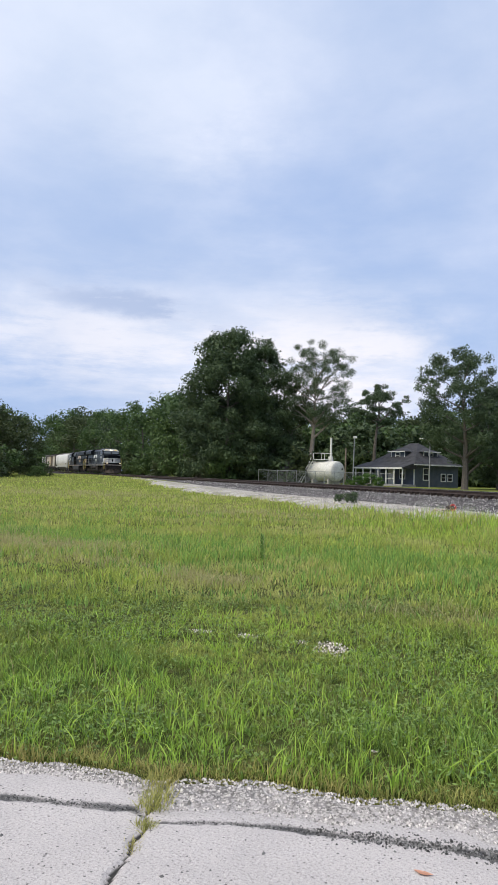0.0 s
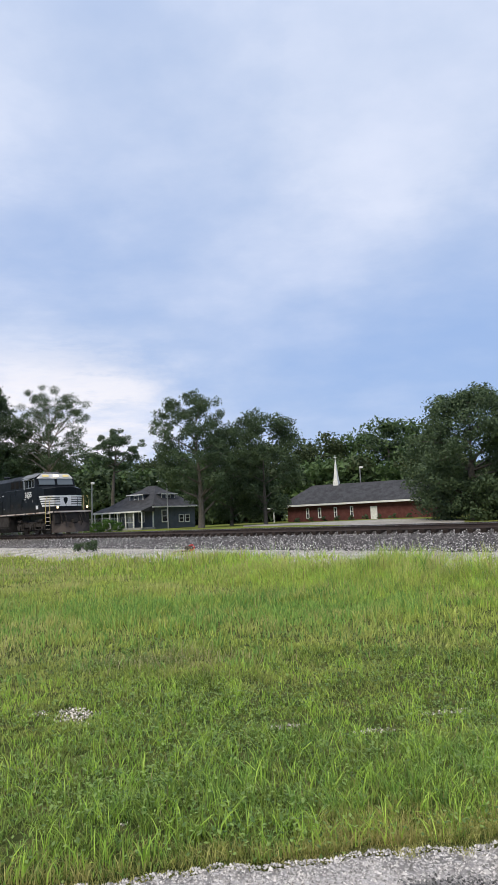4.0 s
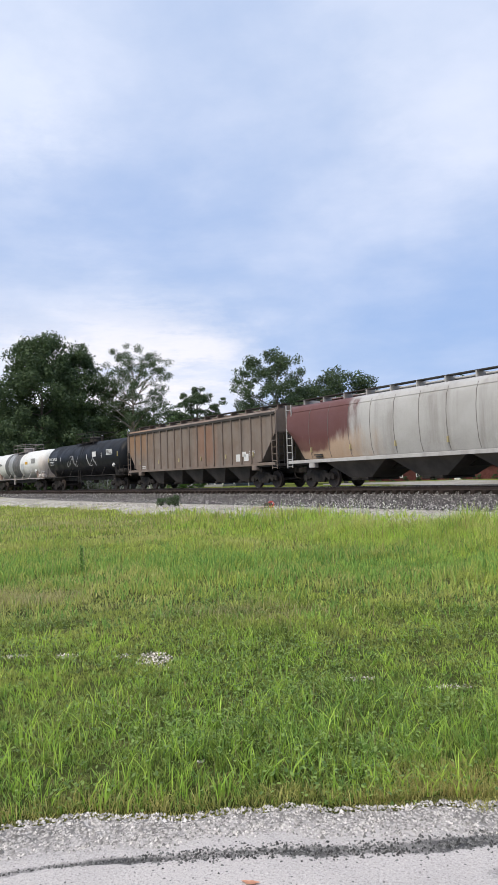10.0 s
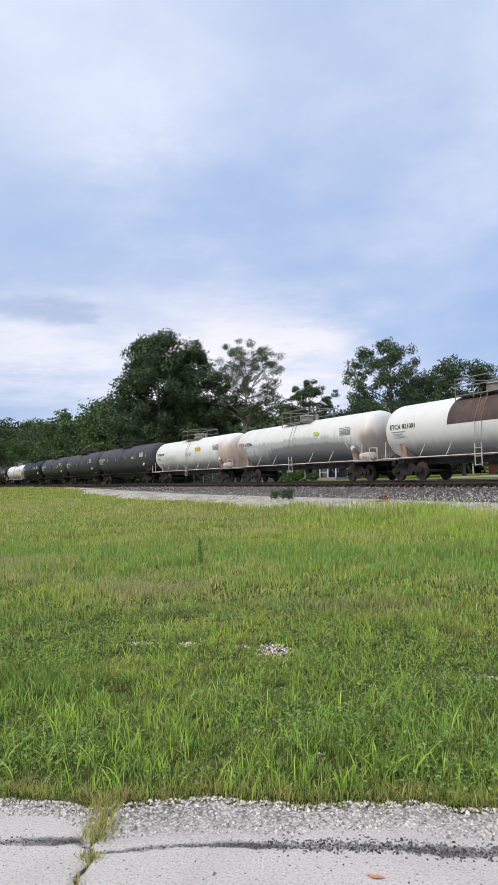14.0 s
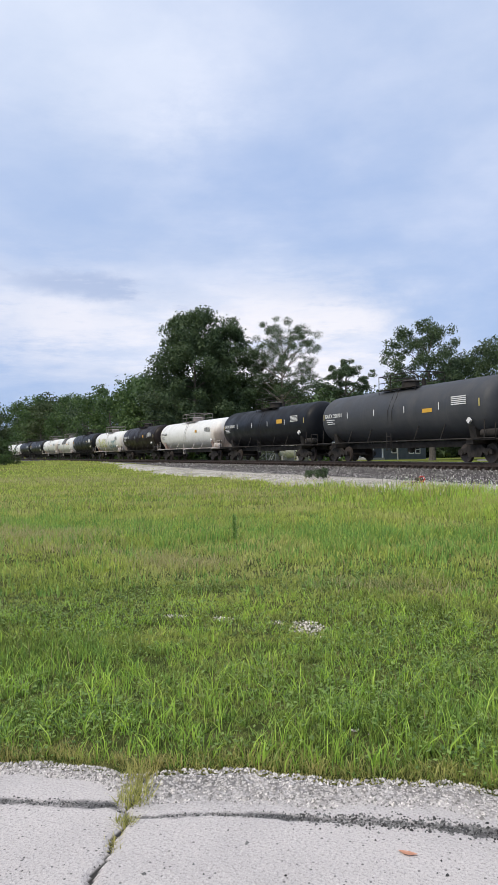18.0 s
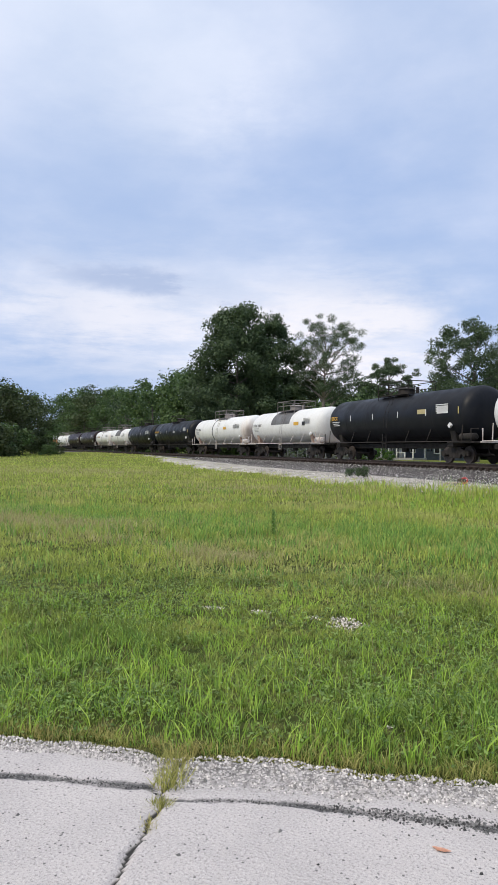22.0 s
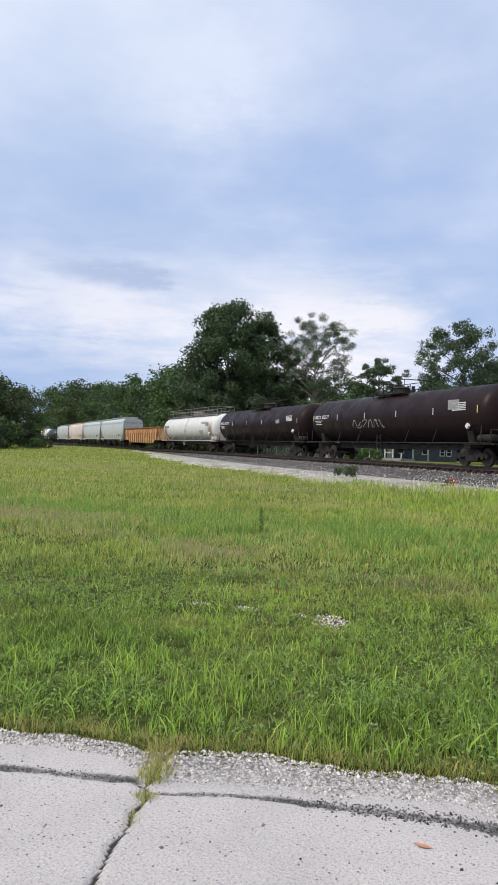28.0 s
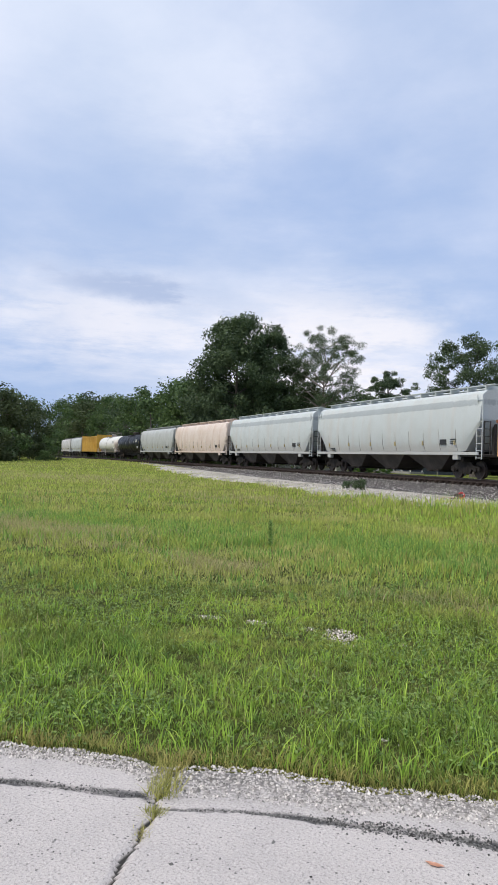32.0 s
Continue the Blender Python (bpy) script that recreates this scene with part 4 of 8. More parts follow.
blades("flower_stems", fx, fy, fz - ground_z(fx, fy), np.full(420, 0.012), lush_mat, "thin green flower stems", 0.05, False)


def weed_clump(x, y, n, h, spread, mat, label):
    a = rng.random(n) * 6.283
    r = spread * np.sqrt(rng.random(n))
    px, py = x + np.cos(a) * r, y + np.sin(a) * r
    ob = blades("grass_tuft", px, py, h * rng.uniform(0.5, 1.1, n), rng.uniform(0.003, 0.006, n), mat, label, 0.9)
    ob.location.z += 0.035
    return ob


for wx, wy, wn, wh, ws in ((-1.90, 2.87, 230, 0.095, 0.085), (-1.93, 2.97, 150, 0.08, 0.08), (-1.82, 2.68, 150, 0.07, 0.05), (-1.76, 2.50, 110, 0.05, 0.05), (-2.0, 3.08, 150, 0.09, 0.09), (-1.78, 2.56, 50, 0.04, 0.03), (1.80, 3.93, 110, 0.08, 0.07), (2.25, 3.90, 50, 0.06, 0.04), (0.30, 3.72, 90, 0.06, 0.08), (0.55, 3.70, 60, 0.05, 0.06)):
    weed_clump(wx, wy, wn, wh, ws, straw_mat, "yellow-green grass tuft growing from a pavement crack")


def stalk(x, y, h):
    z = float(ground_z(np.array([x]), np.array([y]))[0])
    t = thing("tall_weed", "single tall dark weed stalk rising from the grass", "weed", pose(x, y, z - 0.02))
    part("stem", Mesh().tube([(0, 0, 0), (0.02, 0, h * 0.5), (0.0, 0.01, h)], [0.02, 0.014, 0.004], 5), lush_mat, t)
    m = Mesh()
    for k in range(44):
        zz, a, ln = h * (0.12 + 0.86 * k / 44), k * 2.4, 0.085 * (1 - 0.55 * k / 44)
        c, s_ = math.cos(a), math.sin(a)
        m.add([(0, 0, zz), (c * ln * 0.5 - s_ * 0.02, s_ * ln * 0.5 + c * 0.02, zz + 0.07), (c * ln, s_ * ln, zz + 0.05), (c * ln * 0.5 + s_ * 0.02, s_ * ln * 0.5 - c * 0.02, zz + 0.06)], [(0, 1, 2, 3)])
    part("leaves", m, leaf_material("stalk leaves", (0.13, 0.22, 0.06), (0.22, 0.34, 0.09)), t)


stalk(-5.45, 11.7, 0.5)


# ---- trees ----
bark_mat = material("bark", (0.105, 0.092, 0.080), 0.95, second=(0.055, 0.048, 0.042), scale=4, grain=14, bump=0.03)
pale_bark = material("pale bark", (0.24, 0.21, 0.18), 0.95, second=(0.13, 0.11, 0.095), scale=3, grain=12, bump=0.03)
FOLIAGE = {
    "deep": leaf_material("deep green leaves", (0.050, 0.078, 0.042), (0.086, 0.126, 0.058), 0.35, 0.12, (0.08, 0.12, 0.04), 0.2),
    "fresh": leaf_material("fresh green leaves", (0.052, 0.090, 0.034), (0.094, 0.152, 0.050), 0.4, 0.12, (0.10, 0.15, 0.035), 0.22),
    "olive": leaf_material("olive leaves", (0.044, 0.064, 0.027), (0.074, 0.098, 0.038), 0.3, 0.15, (0.10, 0.11, 0.045), 0.2),
    "pine": leaf_material("pine needles", (0.044, 0.074, 0.040), (0.082, 0.122, 0.055), 0.25, 0.15, (0.085, 0.12, 0.045), 0.12),
    "willow": leaf_material("willow leaves", (0.10, 0.135, 0.055), (0.205, 0.25, 0.10), 0.3, 0.4, (0.23, 0.25, 0.11), 0.3),
    "vine": leaf_material("vine leaves", (0.040, 0.095, 0.022), (0.090, 0.175, 0.035), 0.3, 0.4, (0.12, 0.19, 0.04), 0.25)}


def spot(az, d):
    return -math.sin(radians(az)) * d, math.cos(radians(az)) * d


def leaf_cloud(centres, radii, per, size, squash=0.75, droop=0.0):
    """Small leaf sprays round many centres; returns mesh data."""
    c, r = np.array(centres), np.array(radii) * 0.8
    k = np.maximum(3, (per * r / r.mean()).astype(int))
    c, r = np.repeat(c, k, 0), np.repeat(r, k)
    n = len(c)
    d = rng.normal(size=(n, 3))
    d /= np.linalg.norm(d, axis=1)[:, None]
    p = c + d * np.array((1.0, 1.0, squash)) * (r * (0.45 + 0.78 * rng.random(n)))[:, None]
    p[:, 2] += 0.15 * r * squash - droop * rng.random(n)
    face = d + 0.62 * rng.normal(size=(n, 3))
    face /= np.linalg.norm(face, axis=1)[:, None]
    a = np.cross(face, rng.normal(size=(n, 3)))
    a /= np.linalg.norm(a, axis=1)[:, None] + 1e-6
    b = np.cross(face, a)
    sz = size * rng.uniform(0.55, 1.4, n)
    a, b = a * sz[:, None], b * (sz * 0.62)[:, None]
    pts = np.stack([p - a * 0.55 - b * 0.5, p - a * 0.35 + b * 0.75, p + a * 0.65], 1)
    me = bpy.data.meshes.new("crown")
    i = np.arange(n) * 3
    f = np.stack([i, i + 1, i + 2], 1)
    me.vertices.add(n * 3)
    me.vertices.foreach_set("co", pts.astype(np.float32).ravel())
    me.loops.add(n * 3)
    me.loops.foreach_set("vertex_index", f.astype(np.int32).ravel())
    me.polygons.add(n)
    me.polygons.foreach_set("loop_start", np.arange(0, n * 3, 3, dtype=np.int32))
    me.update(calc_edges=True)
    return me


def grow(height, half, low, shape, trunk_r, n_limbs, n_clumps, clump, lean=(0.0, 0.0), gap=0.0):
    """Trunk with limbs, and the places of the leaf clumps at the limbs' ends. low: where the crown begins, as part of the height."""
    wood = Mesh()
    top = Vector((lean[0], lean[1], height * 0.93))
    bend = Vector((random.uniform(-0.3, 0.3), random.uniform(-0.3, 0.3), 0))

    def stem(t):
        return top * t + bend * math.sin(t * 5) * 0.8

    if shape in ("open", "round"):
        wood.tube([stem(t) for t in (0, 0.02, 0.12, 0.26, 0.40, 0.54, 0.66)], [trunk_r * k for k in (1.5, 1.15, 1.0, 0.85, 0.6, 0.3, 0.06)], 8)
    else:
        wood.tube([stem(t) for t in (0, 0.02, 0.15, 0.35, 0.55, 0.75, 0.95)], [trunk_r * k for k in (1.5, 1.15, 1.0, 0.85, 0.62, 0.38, 0.1)], 8)
    centres, radii = [], []

    def reach(t):
        u = (t - low) / (1 - low)
        if shape == "round":
            return half * max(0.12, math.sin(math.pi * min(1, 0.12 + 0.86 * u)) ** 0.55)
        if shape == "taper":
            return half * max(0.1, math.sin(math.pi * (0.24 + 0.72 * u)) ** 0.66) * (0.9 + 0.1 * math.sin(u * 23))
        if shape == "cone":
            return half * max(0.08, 1.0 - 0.9 * u) * (0.75 + 0.25 * math.sin(u * 19))
        if shape == "flat":
            return half * max(0.2, math.sin(math.pi * (0.25 + 0.7 * u)))
        if shape == "tall":
            return half * max(0.15, math.sin(math.pi * (0.2 + 0.75 * u)) ** 0.8)
        return half * max(0.15, 0.35 + 0.75 * math.sin(math.pi * (0.1 + 0.8 * u)))

    for i in range(n_limbs):
        t = low + (1 - low) * (i + random.random()) / n_limbs * 0.96
        a = i * 2.4 + random.uniform(-0.5, 0.5)
        ln = reach(t) * random.uniform(0.7, 1.05)
        base = stem(max(0.1, t - random.uniform(0.05, 0.16)))
        end = stem(t) + Vector((math.cos(a) * ln, math.sin(a) * ln, random.uniform(-0.02, 0.05) * height))
        knee = base.lerp(end, 0.5) + Vector((0, 0, random.uniform(-0.2, 0.5)))
        r = trunk_r * (0.45 - 0.3 * (t - low) / (1 - low))
        wood.tube([base, knee, end], [r, r * 0.6, 0.02], 5)
        for _ in range(3):
            f = random.uniform(0.4, 0.9)
            tip = base.lerp(end, f) + Vector((random.uniform(-1, 1), random.uniform(-1, 1), random.uniform(0, 1))) * ln * 0.35
            wood.tube([base.lerp(end, f * 0.9), tip], [r * 0.35, 0.012], 4)
            centres.append(tip)
            radii.append(clump * random.uniform(0.6, 1.1))
        for f in (0.7, 1.0):
            centres.append(base.lerp(end, f))
            radii.append(clump * random.uniform(0.7, 1.2))
    while len(centres) < n_clumps:
        t = low + (1 - low) * random.random()
        a = random.uniform(0, 6.283)
        rr = reach(t) * random.uniform(0.35, 1.0) ** 0.6
        if gap and math.sin(a * 2.0 + t * 17) + math.sin(t * 29 + a) < gap - 1.0:
            continue
        centres.append(stem(t) + Vector((math.cos(a) * rr, math.sin(a) * rr, random.uniform(-0.4, 0.6))))
        radii.append(clump * random.uniform(0.6, 1.25))
    return wood, centres, radii


def tree(name, label, x, y, height, half, low=0.2, shape="round", trunk_r=0.3, limbs=14, clumps=120, clump=1.3, per=40, size=0.42, leaf="deep", bark=None,
         lean=(0.0, 0.0), gap=0.0, squash=0.75, droop=0.0, turn=0.0):
    wood, c, r = grow(height, half, low, shape, trunk_r, limbs, clumps, clump, lean, gap)
    z = float(ground_z(x, y))
    t = thing(name, label, "tree", pose(x, y, z - 0.1, 0, 0, turn))
    part("trunk", wood, bark or bark_mat, t, smooth=True)
    part("crown", leaf_cloud(c, r, int(per * 3.4), size * 0.56, squash, droop), FOLIAGE[leaf], t)
    return t


random.seed(11)
# the tall group beyond the line, in the west
tree("broadleaf_tree", "tall dense dark broadleaf tree beyond the railway", *spot(27.8, 100), 22.2, 7.4, 0.05, "taper", 0.26, 34, 430, 1.45, 44, 0.5, "deep")
tree("broadleaf_tree", "slender dark broadleaf tree beside the tall one", *spot(24.9, 101), 21.4, 4.2, 0.10, "tall", 0.32, 20, 190, 1.3, 44, 0.44, "deep", gap=0.3)
tree("open_tree", "thin open-crowned tree with a pale bare trunk", *spot(21.3, 100), 20.4, 5.2, 0.46, "open", 0.40, 26, 180, 0.9, 56, 0.24, "deep", pale_bark, (1.2, 0.4), 0.8)
tree("open_tree", "slim pale-trunked tree with sparse leaves", *spot(22.5, 102), 15.5, 2.6, 0.40, "open", 0.2, 11, 60, 0.85, 36, 0.34, "olive", pale_bark, (-0.4, 0.2), 0.8)
tree("pine_tree", "umbrella-shaped pine with a long bare trunk", *spot(16.1, 118), 17.0, 4.3, 0.66, "flat", 0.32, 16, 84, 0.95, 44, 0.36, "pine", bark_mat, (0.6, 0.0), 0.7, 0.55)
tree("oak_tree", "large open oak with spreading bare limbs and a thick trunk", *spot(9.3, 88), 17.3, 5.3, 0.22, "open", 0.36, 26, 200, 1.05, 42, 0.36, "deep", bark_mat, (-0.5, 0), 0.6)
tree("oak_tree", "dark oak with layered flat branches", *spot(4.2, 93), 15.2, 4.8, 0.14, "open", 0.24, 18, 170, 1.25, 44, 0.4, "deep", gap=0.4)
tree("oak_tree", "dark leafy oak between the house and the chapel", *spot(6.9, 97), 13.6, 5.6, 0.06, "round", 0.22, 16, 190, 1.35, 40, 0.44, "deep")
tree("oak_tree", "broad round dense oak beside the chapel", *spot(-11.9, 86), 15.5, 7.6, 0.03, "round", 0.6, 26, 340, 1.55, 44, 0.46, "deep")
tree("poplar_tree", "tall narrow-topped dark tree in the hedge", *spot(-20.6, 96), 18.2, 3.9, 0.06, "tall", 0.35, 18, 180, 1.4, 44, 0.44, "deep")
tree("poplar_tree", "upright dark tree with a ragged top", *spot(-18.4, 98), 15.2, 3.6, 0.06, "tall", 0.3, 14, 140, 1.4, 42, 0.44, "fresh")
tree("pine_tree", "rounded dark pine at the wood's edge", *spot(-36.2, 92), 18.0, 4.2, 0.22, "round", 0.35, 18, 170, 1.4, 46, 0.4, "pine")
tree("pine_tree", "tall dense pine at the wood's edge", *spot(-40.2, 77), 19.0, 5.0, 0.15, "tall", 0.4, 24, 190, 1.5, 46, 0.4, "pine")
tree("pine_tree", "tall dense pine behind the willow", *spot(-43.5, 74), 20.0, 5.2, 0.15, "tall", 0.4, 24, 190, 1.5, 44, 0.4, "pine")


def willow(x, y, h, half):
    z = float(ground_z(x, y))
    t = thing("willow_tree", "round pale green weeping willow with hanging sprays", "tree", pose(x, y, z - 0.05))
    wood = Mesh().tube([(0, 0, 0), (0.1, 0, h * 0.4), (0, 0.1, h * 0.8)], [0.3, 0.22, 0.06], 7)
    pts = []
    for i in range(620):
        a, r = random.uniform(0, 6.283), half * math.sqrt(random.random())
        topz = h * math.sqrt(max(0.05, 1 - (r / half) ** 2 * 0.72)) * random.uniform(0.86, 1.03)
        ln = topz * random.uniform(0.35, 0.9)
        for k in range(int(ln / 0.16)):
            f = k * 0.16
            pts.append((math.cos(a) * (r + 0.10 * f) + random.uniform(-0.06, 0.06), math.sin(a) * (r + 0.10 * f) + random.uniform(-0.06, 0.06), topz - f))
    p = np.array(pts)
    n = len(p)
    a = rng.random(n) * 6.283
    d = np.stack([0.10 * np.cos(a), 0.10 * np.sin(a), np.full(n, -0.26)], -1)
    w = np.stack([-np.sin(a), np.cos(a), np.zeros(n)], -1) * 0.034
    q4 = np.stack([p, p + d * 0.5 + w, p + d, p + d * 0.5 - w], 1)
    part("trunk", wood, bark_mat, t, smooth=True)
    me = bpy.data.meshes.new("crown")
    me.from_pydata(q4.reshape(-1, 3).tolist(), [], (np.arange(n)[:, None] * 4 + np.arange(4)[None]).tolist())
    part("crown", me, FOLIAGE["willow"], t)


willow(*spot(-32.8, 60), 6.9, 3.9)
tree("shrub", "dark shrub in front of the willow", *spot(-33.2, 56.5), 4.3, 2.3, 0.02, "round", 0.1, 8, 120, 0.85, 34, 0.28, "deep")

# woods and hedges: a few kinds, repeated
WOODS = []
for k, (h, half, shape, leaf) in enumerate(((14, 5.0, "round", "deep"), (13, 4.4, "tall", "fresh"), (15, 5.4, "round", "fresh"), (12, 4.6, "round", "olive"), (14.5, 4.0, "tall", "deep"))):
    wood, c, r = grow(h, half, 0.10, shape, 0.3, 9, 66, 1.85)
    WOODS.append((h, wood.data("trunk", True), leaf_cloud(c, r, 58, 0.40), leaf))
SHRUBS = []
for k, leaf in enumerate(("deep", "fresh", "olive")):
    wood, c, r = grow(4.0, 2.6, 0.02, "round", 0.08, 7, 40, 1.0)
    SHRUBS.append((4.0, wood.data("trunk", True), leaf_cloud(c, r, 54, 0.28), leaf))


def repeat(kinds, name, label, group, az, d, h):
    x, y = spot(az, d)
    s, q = to_track(x, y)
    if -9.0 < float(q) < 6.0 or (name == "woodland_tree" and abs(float(q)) < 9):
        return
    h0, trunk, crown, leaf = random.choice(kinds)
    k = h / h0
    t = thing(name, label, "tree" if name != "hedge_shrub" else "shrub", pose(x, y, float(ground_z(x, y)) - 0.15, 0, 0, random.uniform(0, 360)) @ Matrix.Diagonal((k * random.uniform(0.9, 1.15), k * random.uniform(0.9, 1.15), k, 1)), group)
    part("trunk", trunk, bark_mat, t)
    part("crown", crown, FOLIAGE[leaf], t)


def along(kinds, name, label, group, s, q, h):
    x, y, _ = track(s, -q)
    d, az = math.hypot(float(x), float(y)), math.degrees(math.atan2(-float(x), float(y)))
    if q < 0 and az > 41.4:
        h = min(h, 1.0 + 0.038 * d)  # the wood gets lower where the line bends away
    repeat(kinds, name, label, group, az, d, h)


# far bank of the line, west: a wall of trees beside the track
for k in range(34):
    along(WOODS, "woodland_tree", "dark green broadleaf tree in the wood along the line", "woodland trees", 128 + k * 7.4 + random.uniform(-2, 2), -12.0 - random.uniform(0, 3) - 6 * (k % 2), random.uniform(10.5, 16.5) + 6.5 * min(1.0, k / 16))
for az, d, h in ((31.4, 124, 14), (30.2, 118, 13.5), (29.2, 122, 15), (28.2, 120, 16), (25.2, 118, 15), (24.0, 122, 14)):
    repeat(WOODS, "woodland_tree", "dark green broadleaf tree in the wood along the line", "woodland trees", az + random.uniform(-0.3, 0.3), d, h)
# behind the tank and the houses
for k in range(26):
    az = 25.0 - k * 1.35 + random.uniform(-0.4, 0.4)
    repeat(WOODS, "woodland_tree", "dark broadleaf tree in the wood behind the buildings", "woodland trees", az, random.uniform(134, 148), random.uniform(13.5, 16.5) + 3.0 * float(step(-az, -6, 6)))
# thick undergrowth that closes the wood behind the buildings
for k in range(44):
    az = 30.0 - k * 1.0 + random.uniform(-0.3, 0.3)
    repeat(SHRUBS, "hedge_shrub", "dark undergrowth closing the wood behind the buildings", "hedge shrubs", az, random.uniform(126, 134), random.uniform(8.5, 11.0))
# the hedge and wood in the north-east
for az, d, h in ((-8.6, 118, 13), (-16.0, 100, 13), (-17.2, 96, 10), (-22.4, 97, 15.5), (-24.0, 100, 15.0), (-25.6, 98, 16.0), (-27.2, 102, 16.5), (-28.8, 98, 16), (-30.3, 103, 15.5), (-31.8, 106, 15), (-33.4, 104, 15), (-34.8, 98, 16),
                 (-38.0, 88, 17), (-42.0, 84, 18), (-46.0, 80, 19), (-49.0, 78, 19), (-23.0, 112, 16), (-26.6, 116, 17), (-32.6, 120, 18), (-36.0, 112, 19), (-41.0, 98, 20)):
    repeat(WOODS, "woodland_tree", "dark broadleaf tree at the wood's edge", "woodland trees", az + random.uniform(-0.3, 0.3), d, h)
for k in range(30):
    az = -13.0 - k * 0.95
    repeat(SHRUBS, "hedge_shrub", "dense green shrub at the foot of the wood", "hedge shrubs", az + random.uniform(-0.3, 0.3), 84 - 0.32 * k + random.uniform(-2, 2), random.uniform(3.2, 6.5))
for k in range(14):
    repeat(SHRUBS, "hedge_shrub", "dark undergrowth below the tall trees", "hedge shrubs", 31.0 - k * 0.68, random.uniform(98, 104), random.uniform(3.0, 6.0))
for k in range(16):
    along(SHRUBS, "hedge_shrub", "dark undergrowth along the far bank", "hedge shrubs", 126 + k * 7.5, -10.5 - random.uniform(0, 2), random.uniform(3.0, 6.0))
# near bank, far left: bushes and trees that hide the line
for az, d, h in ((43.6, 120, 9.5), (44.8, 112, 10.5), (46.2, 108, 11), (48.0, 104, 11), (50.0, 100, 12), (43.2, 150, 12), (45.4, 140, 13)):
    repeat(WOODS[1:4], "woodland_tree", "dark leafy tree on the near bank of the line", "near bank trees", az, d, h)
for az, d, h in ((42.6, 118, 3.4), (43.4, 112, 4.0), (44.2, 104, 3.6), (45.2, 98, 4.2), (46.4, 94, 4.6), (47.6, 90, 4.4), (42.4, 100, 1.6), (41.6, 108, 1.4)):
    repeat(SHRUBS[1:], "hedge_shrub", "low green bush at the field's edge", "field bushes", az, d, h)


# ---- small growth on the gravel ----
def bush_on(x, y, h, half, leaf, label):
    wood, c, r = grow(h, half, 0.02, "round", 0.02, 6, 26, 0.2)
    t = thing("weed_bush", label, "shrub", pose(x, y, 0.31))
    part("stems", wood, bark_mat, t)
    part("leaves", leaf_cloud(c, r, 40, 0.07), FOLIAGE[leaf], t)


bush_on(-11.1, 33.9, 0.45, 0.75, "deep", "low dark green weed on the gravel strip")
bush_on(6.3, 23.2, 0.42, 0.55, "vine", "low green weed at the foot of the ballast")
bush_on(8.9, 21.3, 0.5, 0.2, "vine", "slim green weed on the gravel strip")


def derail_target():
    x, y = -5.3, 29.0
    t = thing("track_marker", "red round track target with a dark hub on a low stand", "marker", pose(x, y, 0.33, 0, 0, 10) @ Matrix.Scale(0.68, 4))
    part("disc", Mesh().tube([(0.12, -0.03, 0.24), (0.12, 0.0, 0.24)], [0.20, 0.20], 20), material("marker red", (0.50, 0.035, 0.03), 0.5, second=(0.35, 0.03, 0.03), scale=8), t, "red disc")
    part("ring", Mesh().tube([(0.12, -0.04, 0.24), (0.12, -0.03, 0.24)], [0.12, 0.12], 16), material("marker hub", (0.05, 0.03, 0.03), 0.7), t)
    part("stand", Mesh().box(-0.28, 0.02, -0.06, 0.10, 0.0, 0.34, 0.03).box(-0.5, 0.25, -0.03, 0.05, 0.0, 0.05), material("marker stand", (0.06, 0.045, 0.04), 0.8), t)
    part("lever", Mesh().tube([(-0.3, 0, 0.10), (-0.95, -0.1, 0.04)], 0.03, 6), material("marker lever", (0.5, 0.35, 0.3), 0.7), t)


derail_target()


# ---- buildings beyond the line ----
white_paint = material("white paint", (0.72, 0.72, 0.70), 0.6, second=(0.55, 0.55, 0.53), scale=2.0, amount=0.4, grain=20)
slate_siding = material("blue-grey siding", (0.085, 0.10, 0.13), 0.75, second=(0.065, 0.078, 0.10), scale=1.5, amount=0.5, grain=18)
shingle = material("dark shingles", (0.038, 0.038, 0.042), 0.9, second=(0.024, 0.024, 0.027), scale=1.2, amount=0.7, grain=9, grain_amount=0.4)
brick_red = material("red brick", (0.105, 0.030, 0.026), 0.85, second=(0.07, 0.022, 0.02), scale=1.5, amount=0.6, grain=12, grain_amount=0.35)
pane = glass_material("window glass", (0.03, 0.035, 0.04))
steel_grey = material("galvanised steel", (0.36, 0.37, 0.38), 0.5, metal=0.6, scale=2.0)


def window(parent, x, y, z, w, h, turn=0.0, key="win"):
    at = pose(x, y, z, 0, 0, turn)

    def frame_mesh():
        m = Mesh()
        for a, b, c, d in ((-w / 2 - 0.1, -w / 2, -0.1, h + 0.1), (w / 2, w / 2 + 0.1, -0.1, h + 0.1), (-w / 2, w / 2, -0.12, 0), (-w / 2, w / 2, h, h + 0.12), (-w / 2, w / 2, h / 2 - 0.03, h / 2 + 0.03)):
            m.box(a, b, -0.06, 0.03, c, d)
        return m

    win = part("window", frame_mesh, white_paint, parent, "white-framed window", at, key=(key, w, h))
    part("pane", lambda: Mesh().box(-w / 2, w / 2, -0.02, 0.0, 0, h), pane, win, key=(key, "pane", w, h))
    return win


HOUSE_AZ = 13.06


